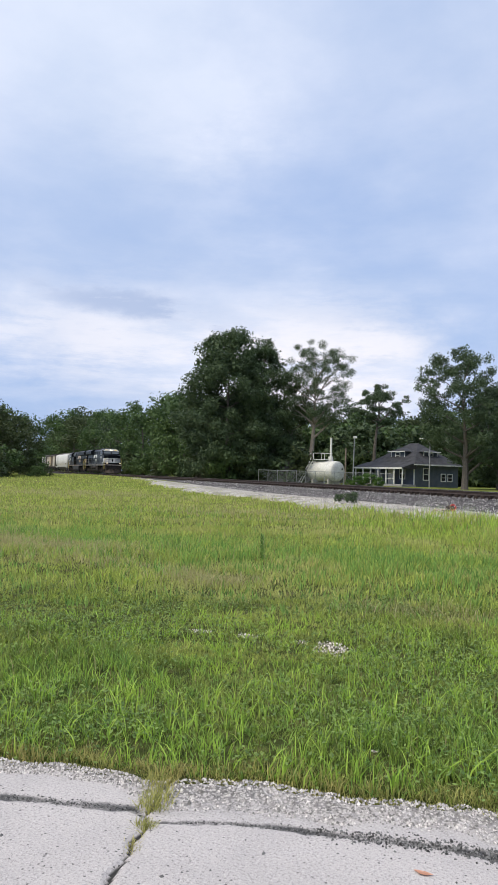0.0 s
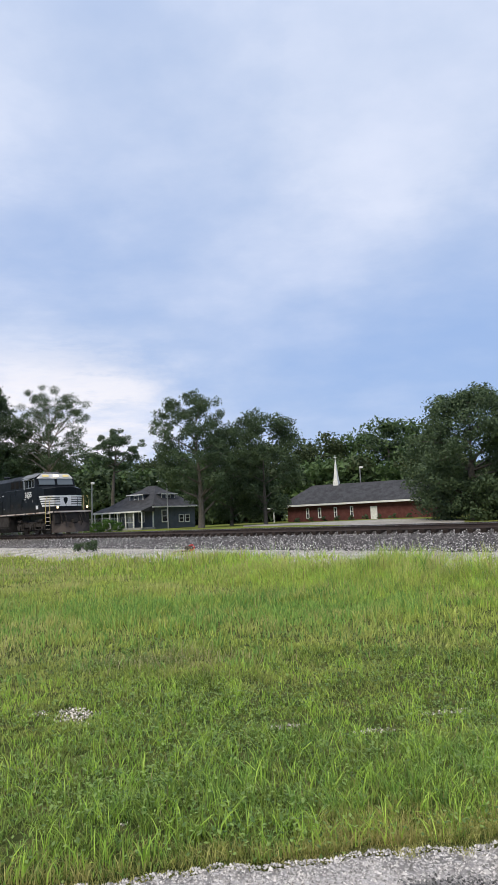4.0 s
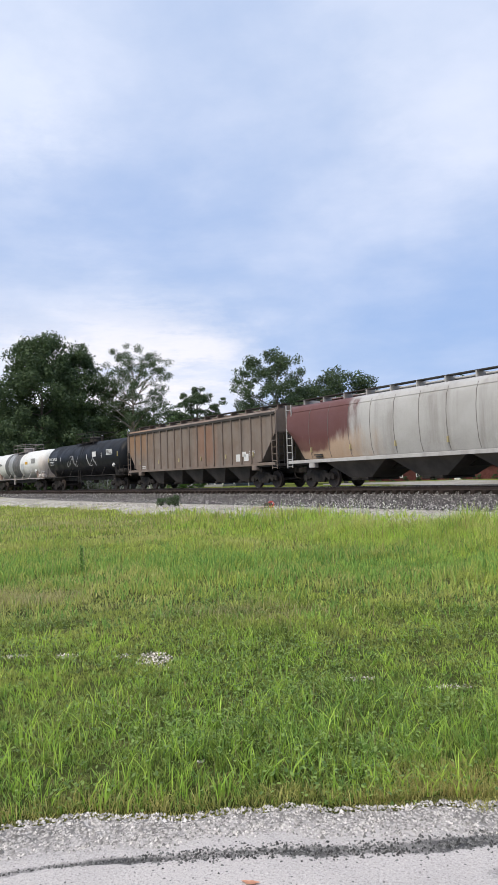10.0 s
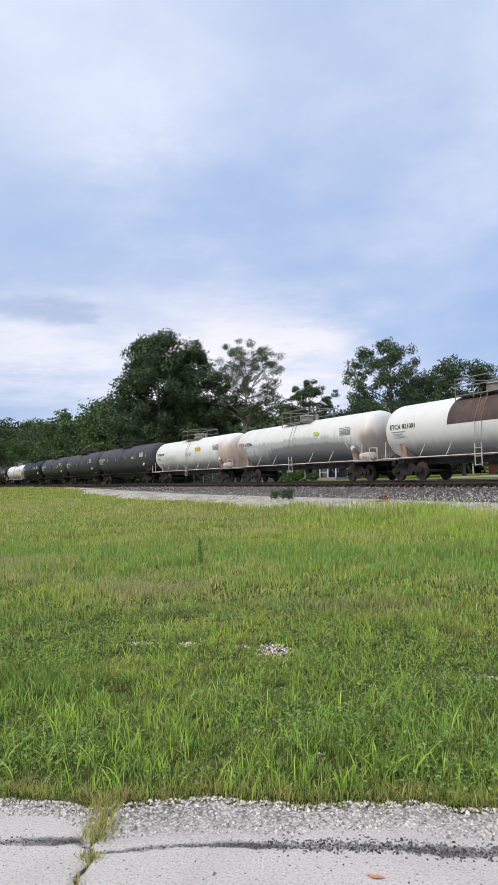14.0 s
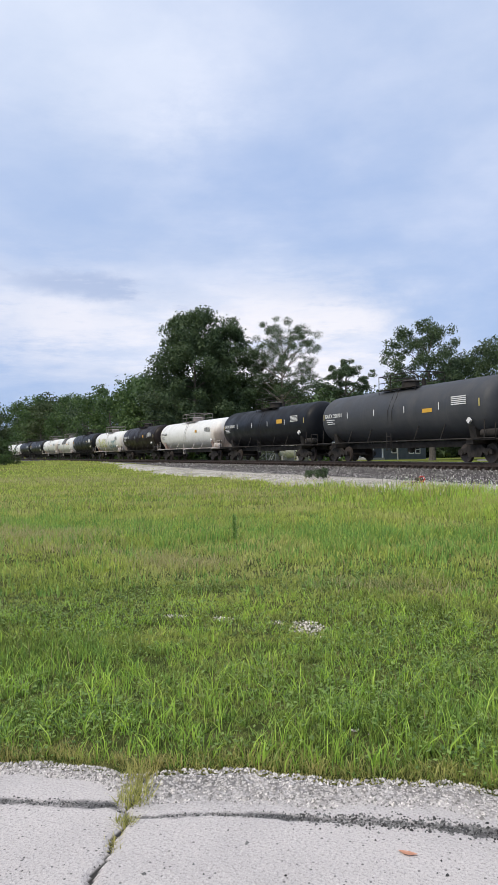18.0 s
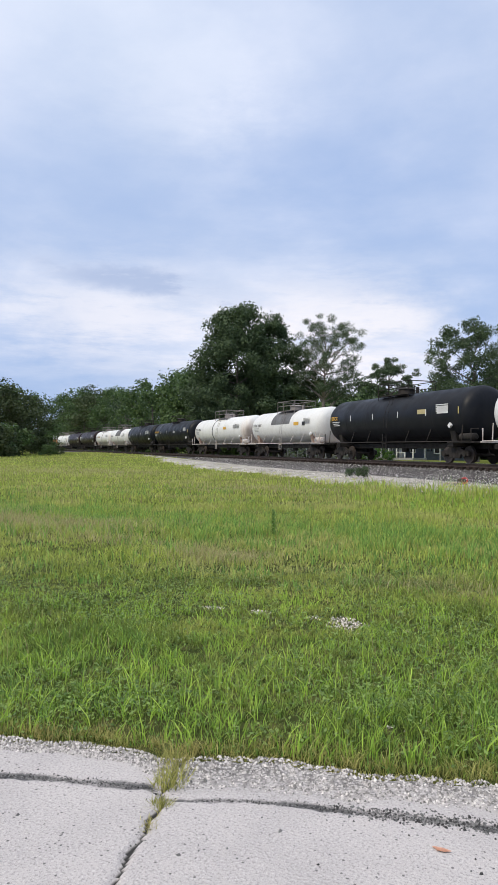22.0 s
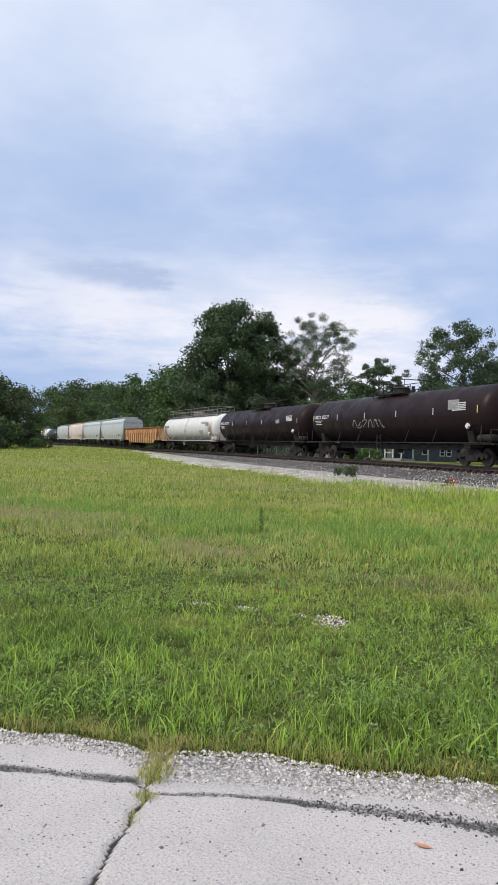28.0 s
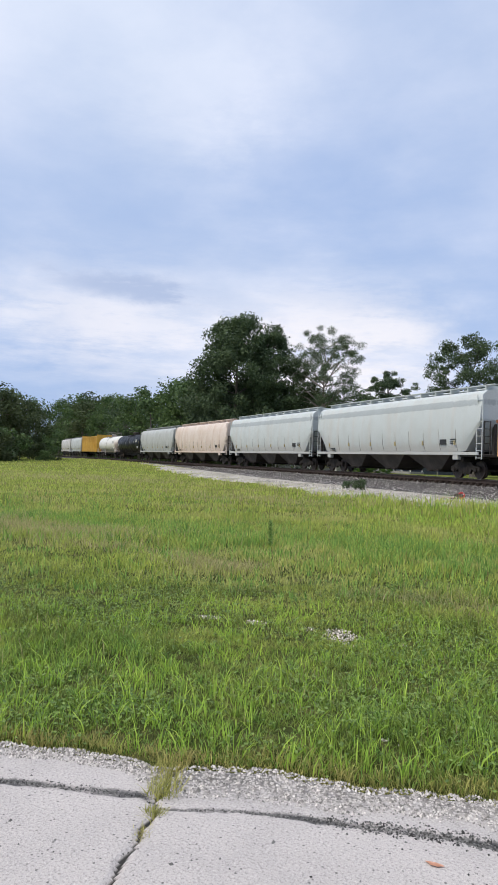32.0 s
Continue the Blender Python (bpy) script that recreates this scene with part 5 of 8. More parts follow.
def house():
    x, y = spot(HOUSE_AZ, 100)
    h = thing("house", "blue-grey one-and-a-half-storey house with a dark hipped roof and white trim", "house", pose(x, y, 0.55, 0, 0, -32))
    # local: corner at 0; porch side along -x, gable side along +y (both away from the corner)
    L, W, H = 8.8, 8.6, 3.1
    part("wall", Mesh().box(-L, 0, 0, W, 0, H, 0.02), slate_siding, h)
    roof = Mesh()
    e = 0.45
    a = [(-L - e, -e, H), (e, -e, H), (e, W + e, H), (-L - e, W + e, H)]
    top = [(-L / 2 - 0.8, W / 2, H + 3.1), (-L / 2 + 0.8, W / 2, H + 3.1)]
    roof.add(a + top, [(0, 1, 5, 4), (1, 2, 5), (2, 3, 4, 5), (3, 0, 4), (3, 2, 1, 0)])
    roof_ob = part("roof", roof, shingle, h, "dark shingled hipped roof")
    trim = Mesh()
    trim.box(-L - e, e, -e - 0.04, -e, H - 0.16, H + 0.02).box(e, e + 0.04, -e, W + e, H - 0.16, H + 0.02)
    part("eaves", trim, white_paint, h, "white eaves board")
    part("corner_board", Mesh().box(-0.12, 0.03, -0.03, 0.12, 0, H - 0.16), white_paint, h)
    porch = part("porch_roof", Mesh().add([(-L - 0.6, -0.02, 3.35), (0.4, -0.02, 3.35), (0.5, -2.7, 2.55), (-L - 0.7, -2.7, 2.55), (-L - 0.7, -2.7, 2.42), (0.5, -2.7, 2.42), (0.4, -0.02, 2.42), (-L - 0.6, -0.02, 2.42)],
                                         [(0, 1, 2, 3), (3, 2, 5, 4), (4, 5, 6, 7), (1, 6, 5, 2), (0, 3, 4, 7)]), shingle, h)
    part("fascia", Mesh().box(-L - 0.7, 0.5, -2.76, -2.7, 2.36, 2.56), white_paint, porch)
    part("porch_floor", Mesh().box(-L - 0.5, 0.4, -2.6, 0, 0, 0.3, 0.02), material("grey deck", (0.3, 0.3, 0.3), 0.8), h)
    for k in range(7):
        part("post", lambda: Mesh().box(-0.075, 0.075, -0.075, 0.075, 0, 2.12, 0.01), white_paint, h, at=pose(-L - 0.3 + k * 1.58, -2.5, 0.3), key="porch post")
    rail_m = lambda: Mesh().box(0, 1.4, -0.03, 0.03, 0.70, 0.80)
    for k in (0, 1, 4):
        part("railing", rail_m, white_paint, h, at=pose(-L - 0.2 + k * 1.58, -2.5, 0.3), key="porch rail")
    part("door", Mesh().box(-5.0, -4.0, -0.06, -0.01, 0.3, 2.35), white_paint, h, "white front door")
    window(h, -2.2, -0.02, 1.1, 0.9, 1.3)
    window(h, -7.2, -0.02, 1.1, 0.9, 1.3)
    window(h, 0.02, 2.2, 1.0, 0.9, 1.5, 90)
    window(h, 0.02, 5.6, 0.9, 0.8, 0.9, 90)
    window(h, 0.02, 6.9, 0.9, 0.8, 0.9, 90)
    for dx, dy, turn in ((-L / 2, 1.2, 0), (-1.2, W / 2, 90)):
        at = pose(dx, dy, H + 0.35, 0, 0, turn)
        d = part("dormer", lambda: Mesh().box(-1.35, 1.35, 0, 2.4, 0.2, 1.45), slate_siding, h, at=at, key="dormer")
        part("dormer_roof", lambda: Mesh().add([(-1.7, -0.35, 1.45), (1.7, -0.35, 1.45), (1.7, 3.0, 1.45), (-1.7, 3.0, 1.45), (0, 0.9, 2.0), (0, 3.0, 2.0)], [(0, 1, 4), (1, 2, 5, 4), (3, 0, 4, 5), (2, 3, 5), (3, 2, 1, 0)]), shingle, d, key="dormer roof")
        part("dormer_trim", lambda: Mesh().box(-1.7, 1.7, -0.4, -0.35, 1.36, 1.5).box(-1.38, -1.25, -0.03, 0, 0.2, 1.36).box(1.25, 1.38, -0.03, 0, 0.2, 1.36), white_paint, d, key="dormer trim")
        window(h, *(at @ Vector((0, -0.02, 0.45)))[:], 0.75, 0.8, turn)


house()


def chapel():
    ax, ay = -4.6, 108.0
    bx, by = 15.2, 99.0
    turn = math.degrees(math.atan2(by - ay, bx - ax))
    L, W, H = math.hypot(bx - ax, by - ay), 9.0, 2.75
    h = thing("chapel", "long low red-brick chapel with dark roof and small white steeple", "church", pose(ax, ay, 0.25, 0, 0, turn))
    part("wall", Mesh().box(0, L, 0, W, 0, H), brick_red, h, "red brick wall")
    part("gable", Mesh().extrude_x([(0, H), (W, H), (W / 2, H + 2.65)], L - 0.25, L - 0.02), brick_red, h)
    r = Mesh()
    r.add([(-1.2, -0.6, H), (L + 0.7, -0.6, H), (L + 0.7, W / 2, H + 2.95), (2.2, W / 2, H + 2.95), (-1.2, W + 0.6, H), (L + 0.7, W + 0.6, H)], [(0, 1, 2, 3), (4, 3, 2, 5), (0, 3, 4)])
    r.add([(-1.2, -0.6, H - 0.12), (L + 0.7, -0.6, H - 0.12), (L + 0.7, W / 2, H + 2.8), (2.2, W / 2, H + 2.8), (-1.2, W + 0.6, H - 0.12), (L + 0.7, W + 0.6, H - 0.12)], [(3, 2, 1, 0), (5, 2, 3, 4), (4, 3, 0)])
    part("roof", r, shingle, h, "dark shingled roof")
    part("fascia", Mesh().box(-1.2, L + 0.7, -0.68, -0.6, H - 0.2, H + 0.05), white_paint, h, "white fascia board")
    part("rake_board", Mesh().loft([[(L + 0.7, -0.62, H - 0.2), (L + 0.78, -0.62, H - 0.2), (L + 0.78, -0.62, H + 0.06), (L + 0.7, -0.62, H + 0.06)], [(L + 0.7, W / 2, H + 2.75), (L + 0.78, W / 2, H + 2.75), (L + 0.78, W / 2, H + 3.0), (L + 0.7, W / 2, H + 3.0)]]), white_paint, h)
    for wx in (3.3, 5.2, 7.7, 10.2):
        window(h, wx, -0.02, 0.85, 0.28, 1.25, 0, "slit")
    part("door", Mesh().box(13.0, 14.0, -0.06, -0.005, 0.0, 2.1, 0.01), white_paint, h, "white side door")
    part("step", Mesh().box(12.8, 14.2, -1.0, 0, -0.2, 0.02), material("step concrete", (0.4, 0.39, 0.37), 0.9), h)
    part("canopy_roof", Mesh().box(-3.4, 0.0, -1.2, 2.5, 2.35, 2.55, 0.02), white_paint, h, "white entrance canopy")
    for px, py in ((-3.2, -1.0), (-1.8, -1.0)):
        part("canopy_post", lambda: Mesh().box(-0.08, 0.08, -0.08, 0.08, 0, 2.36), white_paint, h, at=pose(px, py, 0), key="canopy post")
    sx, sz = 6.2, H + 2.3
    tower = part("steeple", Mesh().box(sx - 0.40, sx + 0.40, W / 2 - 0.40, W / 2 + 0.40, sz, sz + 1.05, 0.02).loft([[(sx + a, W / 2 + b, sz + 1.05) for a, b in ((-0.34, -0.34), (0.34, -0.34), (0.34, 0.34), (-0.34, 0.34))],
                                                                                                                [(sx + a, W / 2 + b, sz + 4.3) for a, b in ((-0.04, -0.04), (0.04, -0.04), (0.04, 0.04), (-0.04, 0.04))]]), white_paint, h, "slender white steeple")
    part("cross", Mesh().box(sx - 0.04, sx + 0.04, W / 2 - 0.04, W / 2 + 0.04, sz + 4.25, sz + 5.0).box(sx - 0.22, sx + 0.22, W / 2 - 0.04, W / 2 + 0.04, sz + 4.62, sz + 4.70), white_paint, tower)
    for k in range(9):
        wood, c, rr = grow(0.7, 0.5, 0.02, "round", 0.02, 4, 12, 0.2)
        q = h.matrix_basis @ Vector((2.0 + k * 2.1, -1.0, -0.05))
        b = thing("foundation_shrub", "low clipped shrub along the chapel wall", "shrub", pose(q.x, q.y, 0.5), "foundation shrubs")
        part("stems", wood, bark_mat, b)
        part("leaves", leaf_cloud(c, rr, 20, 0.13), FOLIAGE["deep"], b)


chapel()


def drive():
    rows = []
    for k in range(25):
        az = 6.0 - 17.0 * k / 24
        rows.append([(*spot(az, d), float(ground_z(*spot(az, d))) + 0.03) for d in np.linspace(78 - 0.3 * k + math.sin(k) * 0.4, 93.0 - 0.2 * k + math.sin(1.7 * k) * 0.5, 7)])
    mat = material("worn gravel drive", (0.30, 0.275, 0.245), 0.95, second=(0.20, 0.185, 0.155), scale=0.4, amount=0.7, grain=3.0)
    return tagged(part("driveway", Mesh().loft(rows, closed=False, caps=False), mat), "pale worn gravel drive before the chapel", "driveway", kind="structure")


drive()


def storage_tank(name, label, x, y, z, turn, length, r, mat, legs=2):
    t = thing(name, label, "tank", pose(x, y, z, 0, 0, turn))
    rings = []
    for k in range(-6, 7):
        f = k / 6
        xx = math.copysign(length / 2 - 0.55 + 0.55 * math.sin(abs(f) * math.pi / 2) if abs(f) > 0.34 else (length / 2 - 0.55) * abs(f) / 0.34, f)
        rr = r * (math.cos(max(0, (abs(f) - 0.34) / 0.66) * math.pi / 2) ** 0.45 if abs(f) < 1 else 0.02)
        rings.append([(xx, rr * math.cos(a), r + 0.45 + rr * math.sin(a)) for a in (2 * math.pi * i / 28 for i in range(28))])
    part("shell", Mesh().loft(rings), mat, t, smooth=True)
    for k in range(legs):
        xx = (k / (legs - 1) - 0.5) * length * 0.6
        part("saddle", Mesh().box(xx - 0.15, xx + 0.15, -r * 0.8, r * 0.8, -0.1, 0.75), material("concrete saddle", (0.4, 0.39, 0.37), 0.9), t)
    return t


def tank_yard():
    z = 0.55
    tank_white = material("chalky white tank paint", (0.68, 0.68, 0.65), 0.6, second=(0.45, 0.43, 0.40), scale=0.8, amount=0.5, grain=20)
    x, y = spot(19.9, 98)
    t = storage_tank("storage_tank", "chalky white horizontal storage tank on saddles with a vent stack", x, y, z, 0.0 - 24, 4.8, 1.35, tank_white)
    part("vent_stack", Mesh().tube([(0.9, 0, 3.2), (0.9, 0, 3.75)], 0.32, 12).tube([(0.9, 0, 3.7), (0.9, 0, 6.3)], 0.15, 10), tank_white, t, "white vent stack", smooth=True)
    part("gauge", Mesh().tube([(2.80, 0.2, 2.1), (2.86, 0.2, 2.1)], 0.12, 10), material("dark gauge", (0.05, 0.05, 0.05), 0.5), t)
    lad = Mesh()
    lad.tube([(-3.1, -2.1, 0), (-1.6, -1.3, 3.3), (-1.6, -1.3, 4.2)], 0.05, 6).tube([(-2.6, -2.1, 0), (-1.1, -1.3, 3.3), (-1.1, -1.3, 4.2)], 0.05, 6)
    for k in range(10):
        f = k / 10
        lad.tube([(-3.1 + 1.5 * f, -2.1 + 0.8 * f, 3.3 * f), (-2.6 + 1.5 * f, -2.1 + 0.8 * f, 3.3 * f)], 0.035, 5)
    lad.box(-1.7, 0.6, -0.9, 0.9, 3.28, 3.36).tube([(-1.6, -0.8, 4.2), (0.5, -0.8, 4.2), (0.5, -0.8, 3.3)], 0.04, 5).tube([(-1.6, 0.8, 3.3), (-1.6, 0.8, 4.2), (0.5, 0.8, 4.2)], 0.04, 5)
    part("ladder", lad, white_paint, t, "white ladder and platform")
    x, y = spot(23.9, 101)
    dark_tank = material("dark tank steel", (0.06, 0.058, 0.056), 0.7, second=(0.035, 0.03, 0.027), scale=0.7, amount=0.8)
    storage_tank("storage_tank", "dark grey horizontal tank under the trees", x, y, z, -24, 6.5, 1.35, dark_tank, 3)
    # chain-link fence
    f = thing("chain_link_fence", "grey chain-link fence round the tank yard", "fence", pose(0, 0, z))
    wire = material("fence wire", (0.30, 0.31, 0.31), 0.5, metal=0.5)
    a, b = Vector((*spot(25.2, 94), 0)), Vector((*spot(14.8, 95.5), 0))
    n = 14
    for k in range(n + 1):
        p = a.lerp(b, k / n)
        part("post", lambda: Mesh().tube([(0, 0, 0), (0, 0, 1.75)], 0.04, 6), wire, f, at=pose(p.x, p.y, 0), key="fence post")
    part("top_rail", Mesh().tube([a + Vector((0, 0, 1.68)), b + Vector((0, 0, 1.68))], 0.03, 5), wire, f)
    mesh = Mesh()
    u = (b - a).normalized()
    ln = (b - a).length
    for k in range(int(ln / 0.16)):
        for sgn in (1, -1):
            p0 = a + u * (k * 0.16)
            p1 = p0 + u * (1.6 * sgn)
            if 0 <= (p1 - a).dot(u) <= ln:
                w = Vector((0, 0, 0.010))
                mesh.add([p0, p1 + Vector((0, 0, 1.65)), p1 + Vector((0, 0, 1.65)) + u * 0.014, p0 + u * 0.014], [(0, 1, 2, 3)])
    tagged(part("wire_mesh", mesh, wire, f), kind="stuff")
    # poles
    pole_mat = material("pole timber", (0.20, 0.16, 0.125), 0.9, scale=2)
    x, y = spot(17.75, 99)
    p = thing("light_pole", "thin pole with a small yard lamp on top", "pole", pose(x, y, z))
    part("pole", Mesh().tube([(0, 0, 0), (0.1, 0, 6.6)], [0.11, 0.07], 8), steel_grey, p)
    part("lamp", Mesh().box(-0.05, 0.45, -0.12, 0.12, 6.35, 6.65, 0.05), white_paint, p)
    x, y = spot(18.35, 97)
    part("pole", Mesh().tube([(0, 0, 0), (0, 0, 4.9)], [0.12, 0.10], 8), pole_mat, thing("wooden_post", "bare wooden post beside the tank", "post", pose(x, y, z)))
    x, y = spot(11.9, 96)
    p = thing("street_lamp", "slim grey pole with a curved lamp arm", "street lamp", pose(x, y, z, 0, 0, 13))
    part("pole", Mesh().tube([(0, 0, 0), (0, 0, 6.2)], [0.09, 0.06], 8), steel_grey, p)
    part("arm", Mesh().tube([(0, 0, 5.7), (-0.4, 0, 6.2), (-1.0, 0, 6.35)], 0.04, 6), steel_grey, p)
    part("lamp", Mesh().box(-1.35, -0.9, -0.12, 0.12, 6.2, 6.38, 0.05), white_paint, p)
    x, y = spot(-3.4, 112)
    p = thing("light_pole", "thin pole with a lamp behind the chapel", "pole", pose(x, y, z))
    part("pole", Mesh().tube([(0, 0, 0), (0, 0, 8.0)], [0.12, 0.08], 8), steel_grey, p)
    part("lamp", Mesh().box(-0.1, 0.5, -0.12, 0.12, 7.7, 8.0, 0.05), white_paint, p)


tank_yard()
# vines over the yard fence
for az, d, h in ((16.6, 93, 1.7), (17.4, 92.5, 1.4), (15.8, 93, 1.3), (18.0, 93, 0.9)):
    repeat([(4.0, SHRUBS[1][1], SHRUBS[1][2], "vine")], "hedge_shrub", "bright green creeper heaped over the fence", "creepers", az, d, h)


def shed():
    x, y = spot(-36.7, 64)
    h = thing("shed", "small weathered grey lean-to shed with an open front and tin roof", "shed", pose(x, y, 0.5, 0, 0, -25))
    boards = material("grey boards", (0.20, 0.185, 0.17), 0.9, second=(0.11, 0.10, 0.09), scale=2, amount=0.7, stretch=(6, 6, 1))
    part("back_wall", Mesh().box(-1.4, 1.3, 2.2, 2.26, 0, 1.75), material("dark inner boards", (0.05, 0.046, 0.042), 0.95, scale=2), h)
    for k in range(5):
        part("board", lambda: Mesh().box(-0.16, 0.16, -0.02, 0.02, 0, 1.62, 0.004), boards, h, at=pose(1.3, 0.22 + 0.42 * k, 0, 0, 0, 90), key="shed board")
    for k in range(3):
        part("front_board", lambda: Mesh().box(-0.15, 0.15, -0.02, 0.02, 0, 1.55, 0.004), boards, h, at=pose(1.13 - 0.33 * k, 0, 0), key="shed front board")
    for px in (-1.3, -0.1):
        part("post", lambda: Mesh().box(-0.06, 0.06, -0.06, 0.06, 0, 1.85, 0.01), boards, h, at=pose(px, 0.05, 0), key="shed post")
    part("beam", Mesh().loft([[(-1.4, 0, 1.88), (-1.4, 0.1, 1.88), (-1.4, 0.1, 2.02), (-1.4, 0, 2.02)], [(1.4, 0, 1.52), (1.4, 0.1, 1.52), (1.4, 0.1, 1.66), (1.4, 0, 1.66)]]), boards, h)
    part("roof", Mesh().add([(-1.7, -0.4, 2.16), (1.7, -0.4, 1.70), (1.7, 2.6, 1.70), (-1.7, 2.6, 2.16), (-1.7, -0.4, 2.10), (1.7, -0.4, 1.64), (1.7, 2.6, 1.64), (-1.7, 2.6, 2.10)], [(0, 1, 2, 3), (7, 6, 5, 4), (0, 4, 5, 1), (1, 5, 6, 2), (2, 6, 7, 3), (3, 7, 4, 0)]), steel_grey, h, "pale tin roof")


shed()


# ---- the train: local x points forwards, -y is the side seen from the pavement, z = 0 on the rail ----
def paint(name, base, dirt=None, amount=0.5, streak=None, rough=0.5, grain=50, scale=0.9, spec=0.28, zones=()):
    return material(name, base, rough, second=dirt, amount=amount, scale=scale, grain=grain, grain_amount=0.10, streaks=streak, spec=spec, zones=zones)


grime = paint("brake dust", (0.034, 0.029, 0.026), (0.016, 0.015, 0.014), 0.7, rough=0.85, scale=2.5)
louver_black = paint("sooty louvers", (0.014, 0.0135, 0.014), (0.022, 0.02, 0.019), 0.5, rough=0.8, spec=0.1)
grime_warm = paint("dusty truck steel", (0.034, 0.028, 0.025), (0.017, 0.015, 0.014), 0.7, rough=0.9, scale=2.0)
wheel_mat = material("wheel steel", (0.07, 0.055, 0.048), 0.6, metal=0.4, scale=4)
loco_black = paint("locomotive black", (0.0055, 0.0075, 0.0105), (0.009, 0.010, 0.012), 0.4, ((0.022, 0.019, 0.017), 0.15, 1.2), 0.38, spec=0.12, zones=((-12, 12, 1.2, 1.95, (0.030, 0.026, 0.023), 0.55, 0.5),))
loco_worn = paint("worn locomotive black", (0.009, 0.0105, 0.013), (0.016, 0.015, 0.015), 0.5, ((0.03, 0.026, 0.023), 0.25, 1.2), 0.45, spec=0.14, zones=((2.6, 12, 1.2, 2.5, (0.040, 0.032, 0.027), 0.7, 0.4),))
stripe_white = paint("stripe white", (0.72, 0.72, 0.72), (0.5, 0.48, 0.46), 0.4)
stripe_cream = paint("faded stripe", (0.60, 0.47, 0.38), (0.42, 0.33, 0.27), 0.6)
sill_stripe = paint("dusty sill stripe", (0.55, 0.50, 0.46), (0.22, 0.13, 0.08), 0.75, scale=1.6)
roof_grey = paint("roof grey", (0.15, 0.155, 0.165), (0.08, 0.08, 0.085), 0.5)
yellow = paint("safety yellow", (0.58, 0.48, 0.17), (0.42, 0.34, 0.14), 0.5)
cab_glass = glass_material("cab glass", (0.10, 0.12, 0.13), 0.05)
dark_glass = glass_material("dark cab glass", (0.012, 0.014, 0.016), 0.05)
chrome = material("bright metal trim", (0.55, 0.56, 0.57), 0.35, metal=0.7)
head_lamp = lamp_material("headlight", (1.0, 0.84, 0.52), 2.2)
number_lamp = lamp_material("number board", (0.70, 0.56, 0.24), 0.35)
pipe_white = paint("white pipe", (0.55, 0.52, 0.50), (0.34, 0.25, 0.20), 0.6, scale=3)
mark_black = paint("stencil black", (0.03, 0.03, 0.032))
mark_grey = paint("stencil grey", (0.30, 0.30, 0.30))
mark_white = paint("stencil white", (0.66, 0.66, 0.66))
mark_amber = paint("placard amber", (0.62, 0.36, 0.05))


def lettering(name, text, size, mat, parent, x, y, z, side=-1, shear=0.0, bold=0.004):
    """Flat raised letters on a car's side; x, z: the lower left corner as read."""
    cu = bpy.data.curves.new(name, "FONT")
    cu.body, cu.size, cu.extrude, cu.offset, cu.shear, cu.space_character = text, size, 0.004, bold, shear, 1.08
    tmp = bpy.data.objects.new(name, cu)
    me = bpy.data.meshes.new_from_object(tmp)
    bpy.data.objects.remove(tmp)
    bpy.data.curves.remove(cu)
    at = pose(x, y, z, 90, 0, 0) if side < 0 else pose(x, y, z, 90, 0, 180)
    return part(name, me, mat, parent, at=at)


def plate(y, quads, thick=0.006):
    """Thin raised plates on a vertical side at y; quads of x, z corners."""
    m = Mesh()
    s = math.copysign(thick, y)
    for q in quads:
        n = len(q)
        m.add([(a, y + s, b) for a, b in q] + [(a, y - s, b) for a, b in q], [tuple(range(n)), tuple(range(2 * n - 1, n - 1, -1))] + [(i, (i + 1) % n, n + (i + 1) % n, n + i) for i in range(n)])
    return m


def rect(x0, x1, z0, z1):
    return [(x0, z0), (x1, z0), (x1, z1), (x0, z1)]


def wheelset(r):
    def make():
        m = Mesh()
        for s in (-1, 1):
            m.tube([(0, s * 0.70, 0), (0, s * 0.735, 0)], [r + 0.03, r + 0.03], 22)
            m.tube([(0, s * 0.735, 0), (0, s * 0.82, 0)], [r, r * 0.985], 22)
            m.tube([(0, s * 0.82, 0), (0, s * 0.835, 0)], [r * 0.3, r * 0.25], 12)
        m.tube([(0, -1.0, 0), (0, 1.0, 0)], 0.085, 10)
        return m
    return make


def freight_truck(car, x):
    t = part("truck", truck_frame, grime, car, at=pose(x, 0, 0), key="truck frame")
    for dx in (-0.89, 0.89):
        part("wheelset", wheelset(0.455), wheel_mat, t, "worn steel wheels on an axle", pose(dx, 0, 0.455), key="wheelset", smooth=True)


def truck_frame():
    m = Mesh()
    top = [(-1.18, 0.40), (-1.18, 0.60), (-1.0, 0.68), (-0.72, 0.68), (-0.45, 0.86), (0.45, 0.86), (0.72, 0.68), (1.0, 0.68), (1.18, 0.60), (1.18, 0.40), (0.80, 0.38), (0.55, 0.50), (0.42, 0.26), (-0.42, 0.26), (-0.55, 0.50), (-0.80, 0.38)]
    for s in (-1, 1):
        m.extrude_y(top, s * 0.93, s * 1.06)
        for k in (-0.2, 0, 0.2):
            m.tube([(k, s * 1.0, 0.30), (k, s * 1.0, 0.62)], 0.075, 8)
        for k in (-0.89, 0.89):
            m.tube([(k, s * 1.03, 0.455), (k, s * 1.14, 0.455)], 0.12, 10)
    m.box(-0.2, 0.2, -1.0, 1.0, 0.5, 0.82)
    return m


